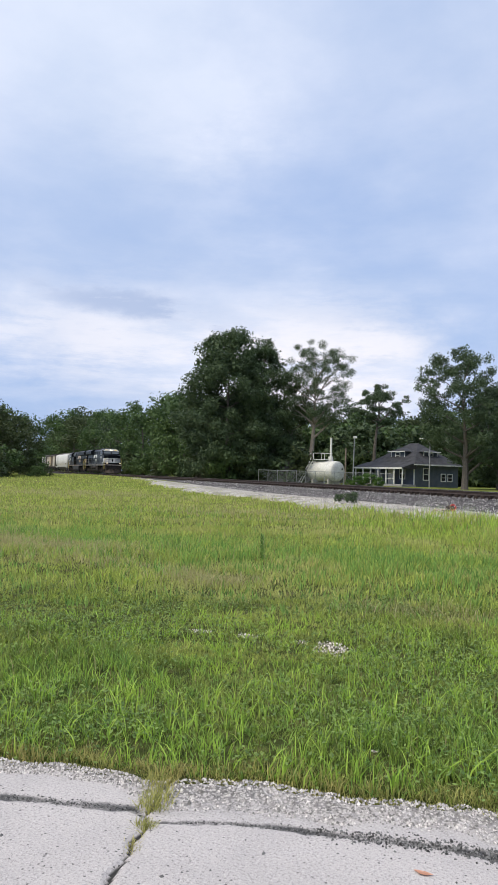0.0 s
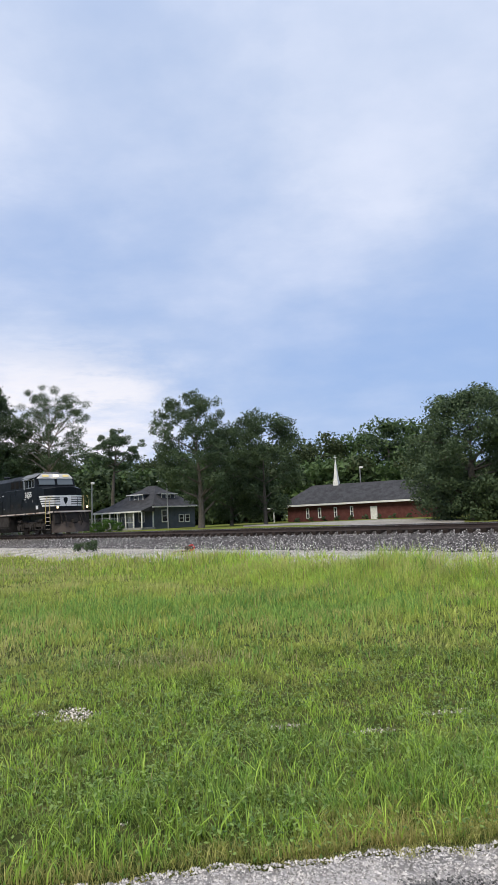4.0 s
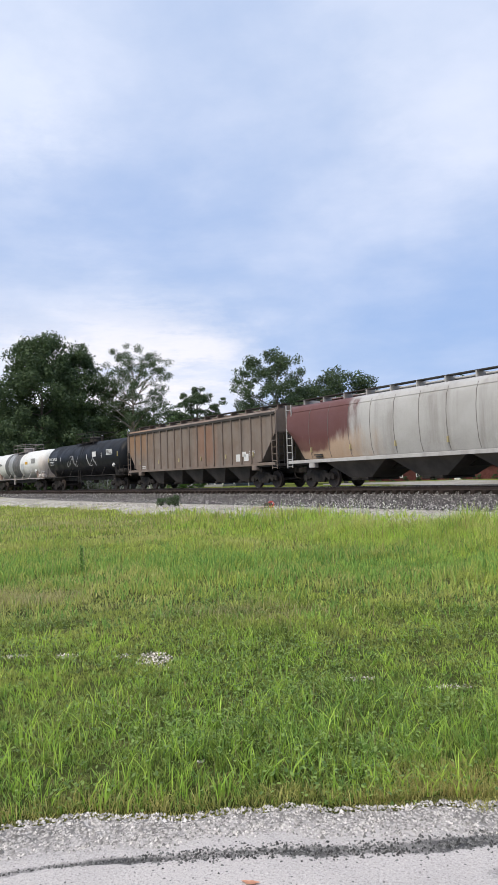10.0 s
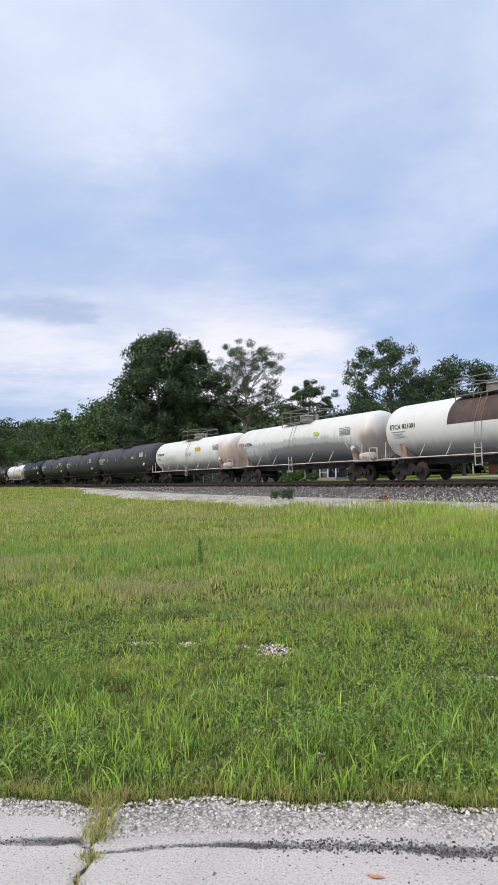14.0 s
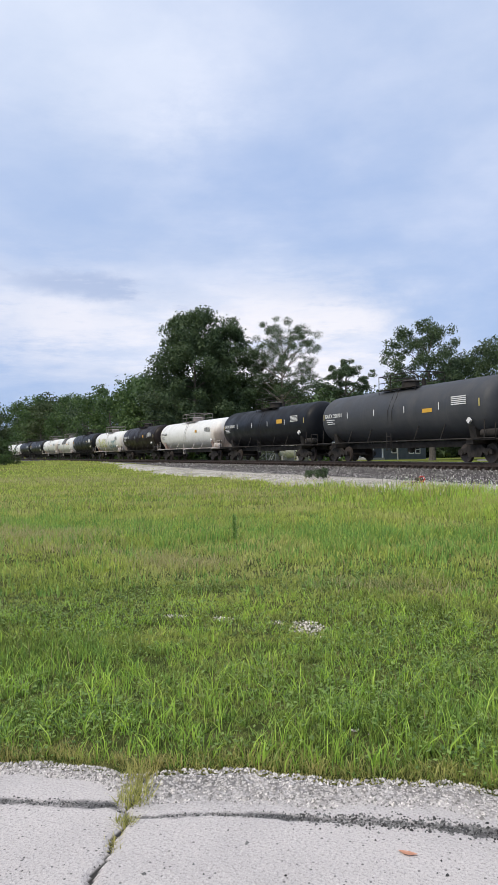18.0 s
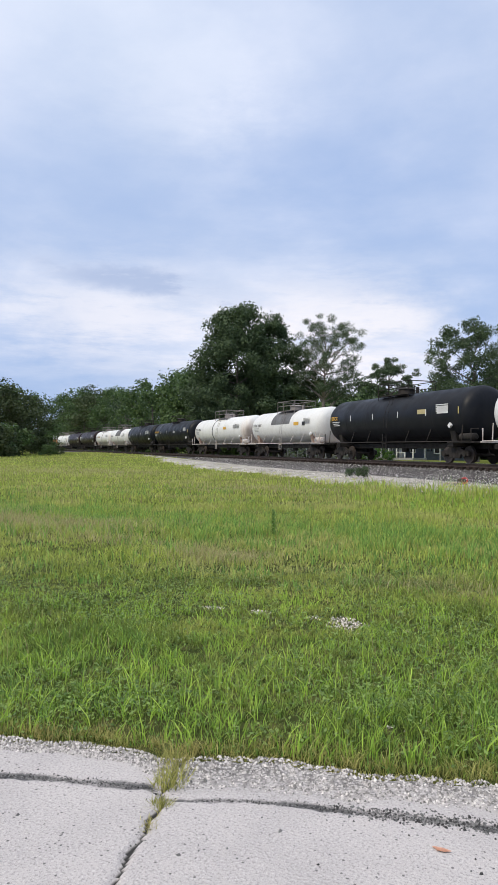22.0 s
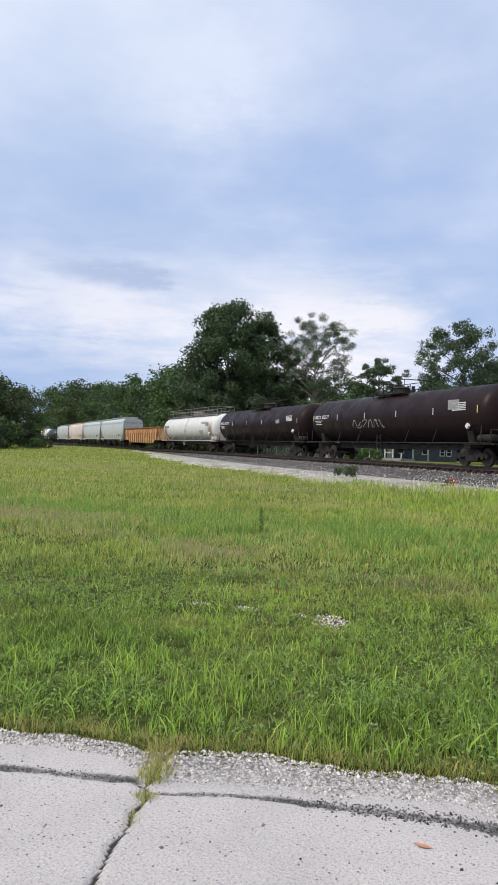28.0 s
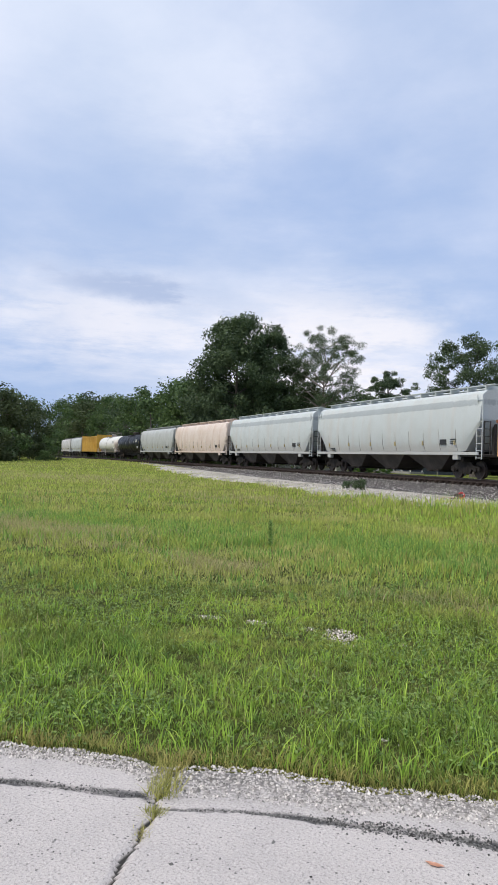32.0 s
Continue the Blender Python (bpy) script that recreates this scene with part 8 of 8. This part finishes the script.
def boxcar(L, label):
    car = thing("box_car", label, "railcar", group="freight cars")
    body = paint("ochre yellow steel", (0.55, 0.33, 0.055), (0.38, 0.22, 0.05), 0.5, ((0.16, 0.10, 0.05), 0.5, 2.0), 0.7)
    e = L / 2 - 0.7
    part("body", Mesh().box(-e, e, -1.5, 1.5, 1.15, 4.3, 0.03), body, car)
    for y in (-1, 1):
        for k in range(15):
            part("rib", lambda: Mesh().box(-0.06, 0.06, -1.58, -1.49, 1.2, 4.25, 0.015), body, car, at=pose(-e + 0.2 + k * (2 * e - 0.4) / 14, 0, 0, 0, 0, 0 if y < 0 else 180), key="box rib")
    for s in (-1, 1):
        part("bulkhead", Mesh().box(s * e - 0.1, s * e + 0.1, -1.55, 1.55, 1.15, 4.55, 0.03), body, car)
    running_gear(car, L)
    return car


# ---- the consist, front to rear ----
FUME, RUSTY, SOOT, DUST = (0.50, 0.36, 0.27), (0.36, 0.19, 0.10), (0.075, 0.055, 0.048), (0.40, 0.375, 0.35)


def tank_paint(name, L, base=(0.65, 0.65, 0.64), zones=(), ends=0.4):
    """White tank paint with road dust below and fumed, rusty ends."""
    e = L / 2 - 0.75
    marks = [(-e - 1, e + 1, 0.6, 1.85, DUST, 0.6, 0.45), (e - 0.75, e + 0.9, 1.2, 3.1, FUME, ends, 0.6), (-e - 0.9, -e + 0.55, 1.2, 3.0, FUME, ends * 0.9, 0.6),
             (e - 0.15, e + 0.9, 1.2, 2.7, SOOT, 0.6, 0.5), (-e - 0.9, -e + 0.05, 1.2, 2.6, SOOT, 0.6, 0.5)]
    return paint(name, base, tuple(c * 0.86 for c in base), 0.35, ((0.42, 0.40, 0.375), 0.2, 1.3), zones=tuple(marks) + tuple(zones))


tank_white = tank_paint("white tank paint", 17.6, ends=0.45)
tank_two_band = tank_paint("white tank paint, two bands", 16.1, zones=((4.2, 7.8, 1.0, 2.3, (0.30, 0.29, 0.28), 0.6, 0.5),))
tank_band = tank_paint("white tank paint, grey band", 15.2, zones=((-5.5, 4.5, 1.0, 1.95, (0.27, 0.265, 0.26), 0.7, 0.4), (-6.9, -6.0, 1.5, 3.0, RUSTY, 0.75, 0.5), (4.9, 5.3, 2.5, 3.2, RUSTY, 0.5, 0.4)))
tank_rusted = tank_paint("white tank paint, rusted end", 15.8, zones=((5.7, 7.4, 1.4, 3.1, RUSTY, 0.7, 0.6),))
tank_dirty = tank_paint("dirty white tank paint", 17.5, (0.62, 0.62, 0.60), ((-8.6, 7.3, 0.6, 2.75, (0.36, 0.365, 0.37), 0.9, 0.12), (-3.4, 7.2, 0.6, 2.35, (0.20, 0.205, 0.21), 0.9, 0.10), (-6.6, -4.6, 1.9, 2.5, (0.5, 0.5, 0.5), 0.8, 0.1), (-8.2, -7.2, 1.2, 2.9, RUSTY, 0.6, 0.5)))
tank_stained = tank_paint("white tank paint, stained end", 19.4, zones=((6.6, 8.6, 1.3, 3.2, RUSTY, 0.55, 0.6), (-6.0, -2.6, 1.6, 2.5, (0.40, 0.405, 0.41), 0.6, 0.4)))
tank_black = paint("black tank paint", (0.009, 0.0105, 0.014), (0.022, 0.022, 0.024), 0.4, ((0.04, 0.037, 0.035), 0.2, 1.4), 0.45, spec=0.13)
tank_slate = paint("weathered slate tank paint", (0.040, 0.043, 0.050), (0.070, 0.072, 0.078), 0.5, ((0.09, 0.085, 0.08), 0.3, 1.4), 0.6)
tank_maroon = paint("dark maroon tank paint", (0.019, 0.009, 0.0095), (0.012, 0.0085, 0.009), 0.6, ((0.033, 0.025, 0.024), 0.2, 1.3), 0.45, spec=0.14)
tank_brown = paint("sooty brown tank paint", (0.013, 0.0095, 0.0095), (0.020, 0.015, 0.014), 0.5, ((0.03, 0.025, 0.024), 0.2, 1.3), 0.45, spec=0.14)
band_grey = paint("dark grey band", (0.135, 0.138, 0.145), (0.09, 0.086, 0.086), 0.6, ((0.05, 0.045, 0.045), 0.5, 2.0), 0.7)
band_light = paint("pale grey band", (0.29, 0.30, 0.315), (0.21, 0.21, 0.22), 0.5)
band_rust = paint("rusty dark band", (0.085, 0.060, 0.054), (0.055, 0.046, 0.044), 0.7, ((0.22, 0.13, 0.10), 0.4, 3.0), 0.8)
rust = paint("rust bleed", (0.34, 0.185, 0.095), (0.52, 0.42, 0.33), 0.8, ((0.16, 0.08, 0.05), 0.5, 3.0), 0.85, scale=1.6)
patch_grey = paint("repainted patch", (0.44, 0.45, 0.46), (0.36, 0.37, 0.38), 0.4)
hop_pale = paint("dusty pale hopper paint", (0.58, 0.565, 0.55), (0.50, 0.48, 0.46), 0.4, ((0.34, 0.31, 0.29), 0.3, 1.0), zones=((-12, 12, 0.8, 2.35, (0.36, 0.335, 0.31), 0.55, 0.6), (-7.6, -5.4, 1.2, 4.2, (0.36, 0.34, 0.32), 0.45, 0.6)), grain=60)
hop_grey = paint("grey hopper paint", (0.47, 0.46, 0.45), (0.34, 0.32, 0.31), 0.5, ((0.22, 0.19, 0.18), 0.5, 1.2))
hop_brown = paint("weathered brown hopper paint", (0.108, 0.094, 0.088), (0.15, 0.128, 0.115), 0.6, ((0.055, 0.046, 0.043), 0.7, 3.2), 0.85, zones=((1.3, 2.2, 1.4, 4.0, (0.24, 0.12, 0.065), 0.75, 0.4),))
hop_rust = paint("rusty tan hopper paint", (0.205, 0.168, 0.145), (0.165, 0.118, 0.092), 0.6, ((0.12, 0.105, 0.098), 0.6, 2.4), 0.85, zones=((-9.5, -5.5, 2.4, 4.4, (0.27, 0.15, 0.08), 0.6, 0.6), (1.0, 3.0, 1.6, 4.0, (0.26, 0.12, 0.07), 0.5, 0.6)))
sheet_white = paint("chalky white sheet", (0.58, 0.55, 0.51), (0.44, 0.40, 0.35), 0.6, ((0.24, 0.19, 0.155), 0.75, 3.6), 0.75, zones=((-5.6, -4.3, 3.0, 4.3, (0.10, 0.05, 0.042), 0.9, 0.4), (-4.2, -3.4, 3.4, 4.3, (0.13, 0.06, 0.05), 0.85, 0.4), (-2.2, 0.2, 1.2, 4.2, (0.46, 0.36, 0.26), 0.6, 0.6)))
sheet_tan = paint("tan sheet", (0.44, 0.38, 0.29), (0.32, 0.23, 0.15), 0.6, ((0.20, 0.11, 0.065), 0.75, 3.2), 0.75)
maroon = paint("maroon repaint", (0.125, 0.052, 0.048), (0.20, 0.10, 0.08), 0.4, ((0.24, 0.14, 0.10), 0.4, 1.6), 0.75)
# first zone of the blue-grey paint: shadow line below the roof edge, painted in
hop_blue = paint("pale blue-grey hopper paint", (0.48, 0.52, 0.53), (0.42, 0.45, 0.455), 0.4, ((0.46, 0.41, 0.37), 0.35, 1.6), zones=((-10, 10, 3.66, 4.02, (0.27, 0.30, 0.315), 0.75, 0.12), (-10, 10, 0.8, 1.75, (0.38, 0.36, 0.34), 0.5, 0.5)))
hop_pink = paint("sun-bleached pinkish hopper paint", (0.62, 0.54, 0.49), (0.56, 0.45, 0.38), 0.5, ((0.45, 0.30, 0.22), 0.45, 1.5))
hop_ash = paint("ash grey hopper paint", (0.42, 0.44, 0.44), (0.36, 0.37, 0.37), 0.5, ((0.28, 0.27, 0.26), 0.35, 1.3))
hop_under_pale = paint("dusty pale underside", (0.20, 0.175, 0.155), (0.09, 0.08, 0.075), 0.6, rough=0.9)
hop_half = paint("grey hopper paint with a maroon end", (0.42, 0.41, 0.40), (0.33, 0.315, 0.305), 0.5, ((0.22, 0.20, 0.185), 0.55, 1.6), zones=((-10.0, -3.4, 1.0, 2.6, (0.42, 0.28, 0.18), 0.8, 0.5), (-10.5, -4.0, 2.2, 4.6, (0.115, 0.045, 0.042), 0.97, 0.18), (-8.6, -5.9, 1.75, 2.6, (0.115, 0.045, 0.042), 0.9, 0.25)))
hop_under = paint("dark hopper underside", (0.055, 0.050, 0.047), (0.03, 0.028, 0.028), 0.6, rough=0.9)
spray_lime = paint("lime spray paint", (0.45, 0.48, 0.06))
spray_teal = paint("teal spray paint", (0.06, 0.20, 0.25))
spray_white = paint("white spray paint", (0.38, 0.38, 0.40))
AMBER = (0.3, 0.9, 0.18, 0.42, mark_amber)


def tags_white(car, r, zc, e):
    graffiti(car, spray_white, "white sprayed scribble", r, zc, -e + 5.0, -e + 7.6, zc - 0.55, zc + 0.35, 4, 4, 0.05)
    graffiti(car, spray_white, "white sprayed scribble", r, zc, 1.4, 3.2, zc - 0.6, zc + 0.1, 9, 3, 0.05)


def tags_colour(car, r, zc, e):
    graffiti(car, spray_lime, "lime and black sprayed letters", r, zc, -e + 2.4, -0.3, zc - 0.75, zc + 0.42, 2, 6, 0.16)
    graffiti(car, mark_black, "", r, zc, -e + 2.5, -0.2, zc - 0.7, zc + 0.4, 5, 6, 0.05)
    graffiti(car, spray_teal, "teal sprayed letters", r, zc, 1.0, e - 2.2, zc - 0.85, zc + 0.1, 8, 6, 0.14)


def tags_thin(car, r, zc, e):
    graffiti(car, spray_white, "thin white sprayed writing", r, zc, -3.5, 0.5, zc - 0.6, zc - 0.1, 12, 6, 0.035)


def consist():
    A = []
    lead = locomotive("3655", loco_black, stripe_white, "black diesel locomotive with white nose stripes and lit headlights")
    A.append((143.4, 166.0, lead, False))
    trail = locomotive("8174", loco_worn, stripe_cream, "worn black diesel locomotive running cab to the rear", True)
    A.append((166.0, 188.5, trail, True))

    def add(front, rear, car):
        A.append((front, rear, car, False))

    add(188.7, 209.5, covered_hopper(20.8, hop_pale, hop_under, "dusty pale smooth-sided covered hopper car", bays=4, sill_mat=hop_pale, bay_mat=hop_under_pale, text=("STLX", "9557"), high=4.0))
    add(209.5, 229.1, covered_hopper(19.6, hop_brown, hop_under, "rusty brown ribbed hopper car with chalky white replacement sheets", ribs=19, high=4.02, bays=4,
                                     panels=[(-5.9, -0.6, 1.38, 3.9, sheet_white), (-0.6, 1.6, 1.38, 3.9, sheet_tan), (4.8, 7.9, 1.38, 3.9, sheet_white)], marks="light", text=("LX", "51")))
    add(229.1, 248.4, covered_hopper(19.3, hop_half, hop_under, "grey smooth-sided hopper car with a maroon repainted end", full_seams=True, bays=3, high=3.95, sill_mat=hop_grey))
    add(248.4, 267.4, covered_hopper(19.0, hop_rust, hop_under, "rust-streaked tan ribbed hopper car", ribs=19, high=3.95, bays=5, panels=[(6.0, 6.45, 1.5, 1.9, mark_white), (5.2, 5.6, 1.5, 1.9, mark_white)], marks="light"))
    T = tank_car
    add(267.4, 284.8, T(17.4, tank_black, "glossy black tank car with sprayed scribbles", 1.45, 4.0, text="TILX 264235", light=False, extra=tags_white, placards=[(2.6, 3.3, 0.1, 0.5, mark_white)]))
    add(284.8, 300.9, T(16.1, tank_two_band, "white tank car with a banded grey middle and amber panel", bands=[(-3.3, -2.2, -55, 90, band_grey), (-2.19, -0.96, -55, 90, band_light), (-0.95, 1.3, -55, 90, band_grey)], text="ETCX 422004", placards=[(2.9, 3.6, 0.05, 0.3, mark_amber), (4.7, 5.6, 0.1, 0.55, mark_grey), (1.7, 2.5, -0.45, 0.1, patch_grey)]))
    add(300.9, 316.1, T(15.2, tank_band, "white tank car with a dark grey centre band", bands=[(-2.1, 1.45, 2, 90, band_grey)], text="ETCX 821000", placards=[(4.4, 4.9, 0.0, 0.3, mark_black)]))
    add(316.1, 331.9, T(15.8, tank_rusted, "white tank car with a rust-brown centre band", bands=[(-1.9, 1.6, 2, 90, band_rust)], text="ETCX 821001"))
    add(331.7, 350.4, T(18.7, tank_dirty, "grimy white tank car with grey repainted patches", text="ETCX 630596", placards=[(3.0, 3.6, 0.3, 0.5, paint("lime dab", (0.55, 0.6, 0.15)))]))
    add(350.4, 368.9, T(18.5, tank_stained, "white tank car with an amber panel and a rust-stained end", text="ETCX 630597", placards=[(2.1, 3.2, 0.2, 0.5, mark_amber), (0.0, 1.1, -0.15, 0.15, patch_grey)]))
    add(368.9, 389.0, T(20.1, tank_slate, "weathered slate-black tank car", 1.5, 4.15, text="GATX 220705", light=False, placards=[(4.0, 4.6, 0.0, 0.25, mark_amber)]))
    add(389.0, 406.3, T(17.3, tank_slate, "weathered slate-black tank car with yellow reflectors", 1.5, 4.15, text="GATX 220691", light=False))
    add(406.3, 424.0, T(17.7, tank_slate, "weathered slate-black tank car with an amber label", 1.5, 4.15, text="GATX 220701", light=False, placards=[(3.1, 3.9, -0.1, 0.1, mark_amber)]))
    add(424.0, 441.6, T(17.6, tank_black, "dusty black tank car with small amber label", 1.5, 4.15, text="GATX 208638", light=False, placards=[(3.1, 4.0, 0.1, 0.4, mark_amber)]))
    add(441.6, 460.4, T(18.8, tank_white, "clean white tank car with a small amber panel", text="ETCX 630601", placards=[(3.0, 3.5, 0.15, 0.4, mark_amber), (5.6, 6.4, 0.2, 0.5, mark_grey)]))
    add(460.4, 476.5, T(16.1, tank_brown, "sooty brown tank car with white stencils", 1.45, 4.05, text="TILX 200843", light=False, placards=[(2.2, 2.7, 0.05, 0.35, mark_amber), (4.4, 5.1, 0.1, 0.5, mark_grey)]))
    add(476.5, 493.1, T(16.5, tank_white, "white tank car with lime and teal sprayed letters", extra=tags_colour, placards=[(5.2, 5.6, 0.2, 0.6, mark_grey)]))
    add(493.1, 510.8, T(17.7, tank_black, "black tank car with white panels and amber lettering", 1.5, 4.1, light=False, text="ETCX", text_mat=mark_amber, placards=[(3.6, 4.4, 0.1, 0.35, reflector), (5.5, 6.5, 0.05, 0.45, mark_white)]))
    add(510.8, 526.6, T(15.8, tank_white, "white tank car with a grey patch over the centre", bands=[(-2.2, 1.7, 8, 90, band_grey)], text="ETCX 21097", placards=[(2.6, 3.5, 0.05, 0.3, mark_amber), (4.2, 4.7, 0.0, 0.3, mark_black)]))
    add(526.6, 544.7, T(18.1, tank_white, "white tank car with a thin dark seam", text="ETCX 29055", bands=[(-1.6, -1.35, -60, 90, band_grey)], placards=[(2.1, 2.9, 0.1, 0.35, mark_amber), (5.0, 5.9, 0.15, 0.5, mark_grey)]))
    add(544.7, 563.6, T(18.9, tank_black, "glossy black tank car with amber lettering", 1.5, 4.1, light=False, text="TCBX 202371", text_mat=mark_amber, placards=[(1.5, 2.3, 0.0, 0.25, mark_grey)]))
    add(563.6, 581.6, T(18.0, tank_black, "black tank car with a pale data panel", 1.5, 4.1, light=False, placards=[(4.6, 5.4, 0.1, 0.5, mark_grey)]))
    add(581.6, 597.4, T(15.8, tank_white, "white tank car with a dark grey centre band and pale figures", bands=[(-2.4, 1.8, 8, 90, band_grey)], text="ETCX 21031", placards=[(3.4, 4.2, 0.0, 0.25, mark_grey)]))
    add(597.4, 614.1, T(16.7, tank_white, "white tank car with faded stencils", text="ETCX 22011", placards=[(-4.0, -2.2, 0.05, 0.35, sheet_tan), (4.2, 4.9, 0.2, 0.5, mark_grey)]))
    add(614.0, 635.2, T(21.2, tank_maroon, "dark maroon tank car with thin sprayed writing", 1.5, 4.15, text="UMCX 202377", light=False, extra=tags_thin, placards=[(6.8, 7.7, 0.2, 0.7, mark_grey)]))
    add(635.2, 655.7, T(20.5, tank_maroon, "dark maroon tank car with pale placards", 1.5, 4.1, text="UMCX 202378", light=False, placards=[(4.8, 5.5, 0.0, 0.3, mark_grey)]))
    add(655.7, 676.6, T(20.9, tank_white, "white tank car with a long top railing", 1.45, 4.0, text="SHPX 202763", walk="long", placards=[(5.6, 7.6, 0.45, 0.6, patch_grey), (5.0, 6.2, -0.5, -0.3, mark_grey)]))
    add(676.6, 698.1, gondola(21.5, "faded orange gondola car heaped with rusty scrap"))
    add(698.1, 717.8, covered_hopper(19.6, hop_blue, hop_under, "pale blue-grey smooth-sided covered hopper car", bays=3, high=4.25, walk_mat=hop_blue, sill_mat=hop_blue))
    add(717.8, 737.2, covered_hopper(19.4, hop_blue, hop_under, "pale blue-grey covered hopper car with sprayed loops", bays=3, high=4.25, walk_mat=hop_blue))
    add(737.2, 757.2, covered_hopper(20.0, hop_pink, hop_under, "sun-bleached pinkish covered hopper car", bays=3, high=4.15, walk_mat=hop_pink))
    add(757.2, 776.1, covered_hopper(18.9, hop_ash, hop_under, "ash grey covered hopper car", bays=3, high=4.1, walk_mat=hop_ash))
    add(776.1, 795.0, T(18.9, tank_black, "plain black tank car", 1.45, 4.0, light=False))
    add(795.0, 813.5, T(18.5, tank_white, "plain white tank car with a top railing", 1.45, 4.0))
    add(813.5, 834.0, boxcar(20.5, "ochre yellow high-sided car with ribbed walls"))
    add(834.0, 851.0, covered_hopper(17.0, hop_ash, hop_under, "grey covered hopper car far down the train", bays=3, high=4.1))
    add(851.0, 868.0, covered_hopper(17.0, hop_grey, hop_under, "dull grey covered hopper car at the visible end", bays=3, high=4.0))
    return A


CONSIST = consist()
RUN_T, RUN_D = [0, 5, 10, 16, 24, 32], [0.0, 101.4, 202.8, 324.7, 488.3, 653.4]


def run(t):
    """Metres the train has gone at t: a curve through the timetable above, with a slight lag as the engines pass."""
    lag = np.interp(t, (0, 4.5, 5, 6, 6.5, 7, 8, 9, 10), (0, -0.15, -0.15, 0.0, -0.5, -0.85, -0.85, -0.4, 0))
    return float(np.polyval(np.polyfit(RUN_T, RUN_D, 3), t) - np.polyval(np.polyfit(RUN_T, RUN_D, 3), 0) + lag)


def car_pose(mid, half, backwards):
    xa, ya, _ = track(mid - half, 0.7525)
    xb, yb, _ = track(mid + half, 0.7525)
    turn = math.degrees(math.atan2(float(ya - yb), float(xa - xb))) + (180 if backwards else 0)
    return pose(float(xa + xb) / 2, float(ya + yb) / 2, RAIL_Z, 0, 0, turn)


def motions():
    times = [0, 1, 2, 3, 4, 5, 6, 6.5, 7, 8, 9, 10, 12, 14, 16, 18, 20, 22, 24, 26, 28, 30, 32]
    for front, rear, car, backwards in CONSIST:
        walk(car, [(t, car_pose((front + rear) / 2 - run(t), (rear - front) / 2 - 2.4, backwards)) for t in times])


motions()
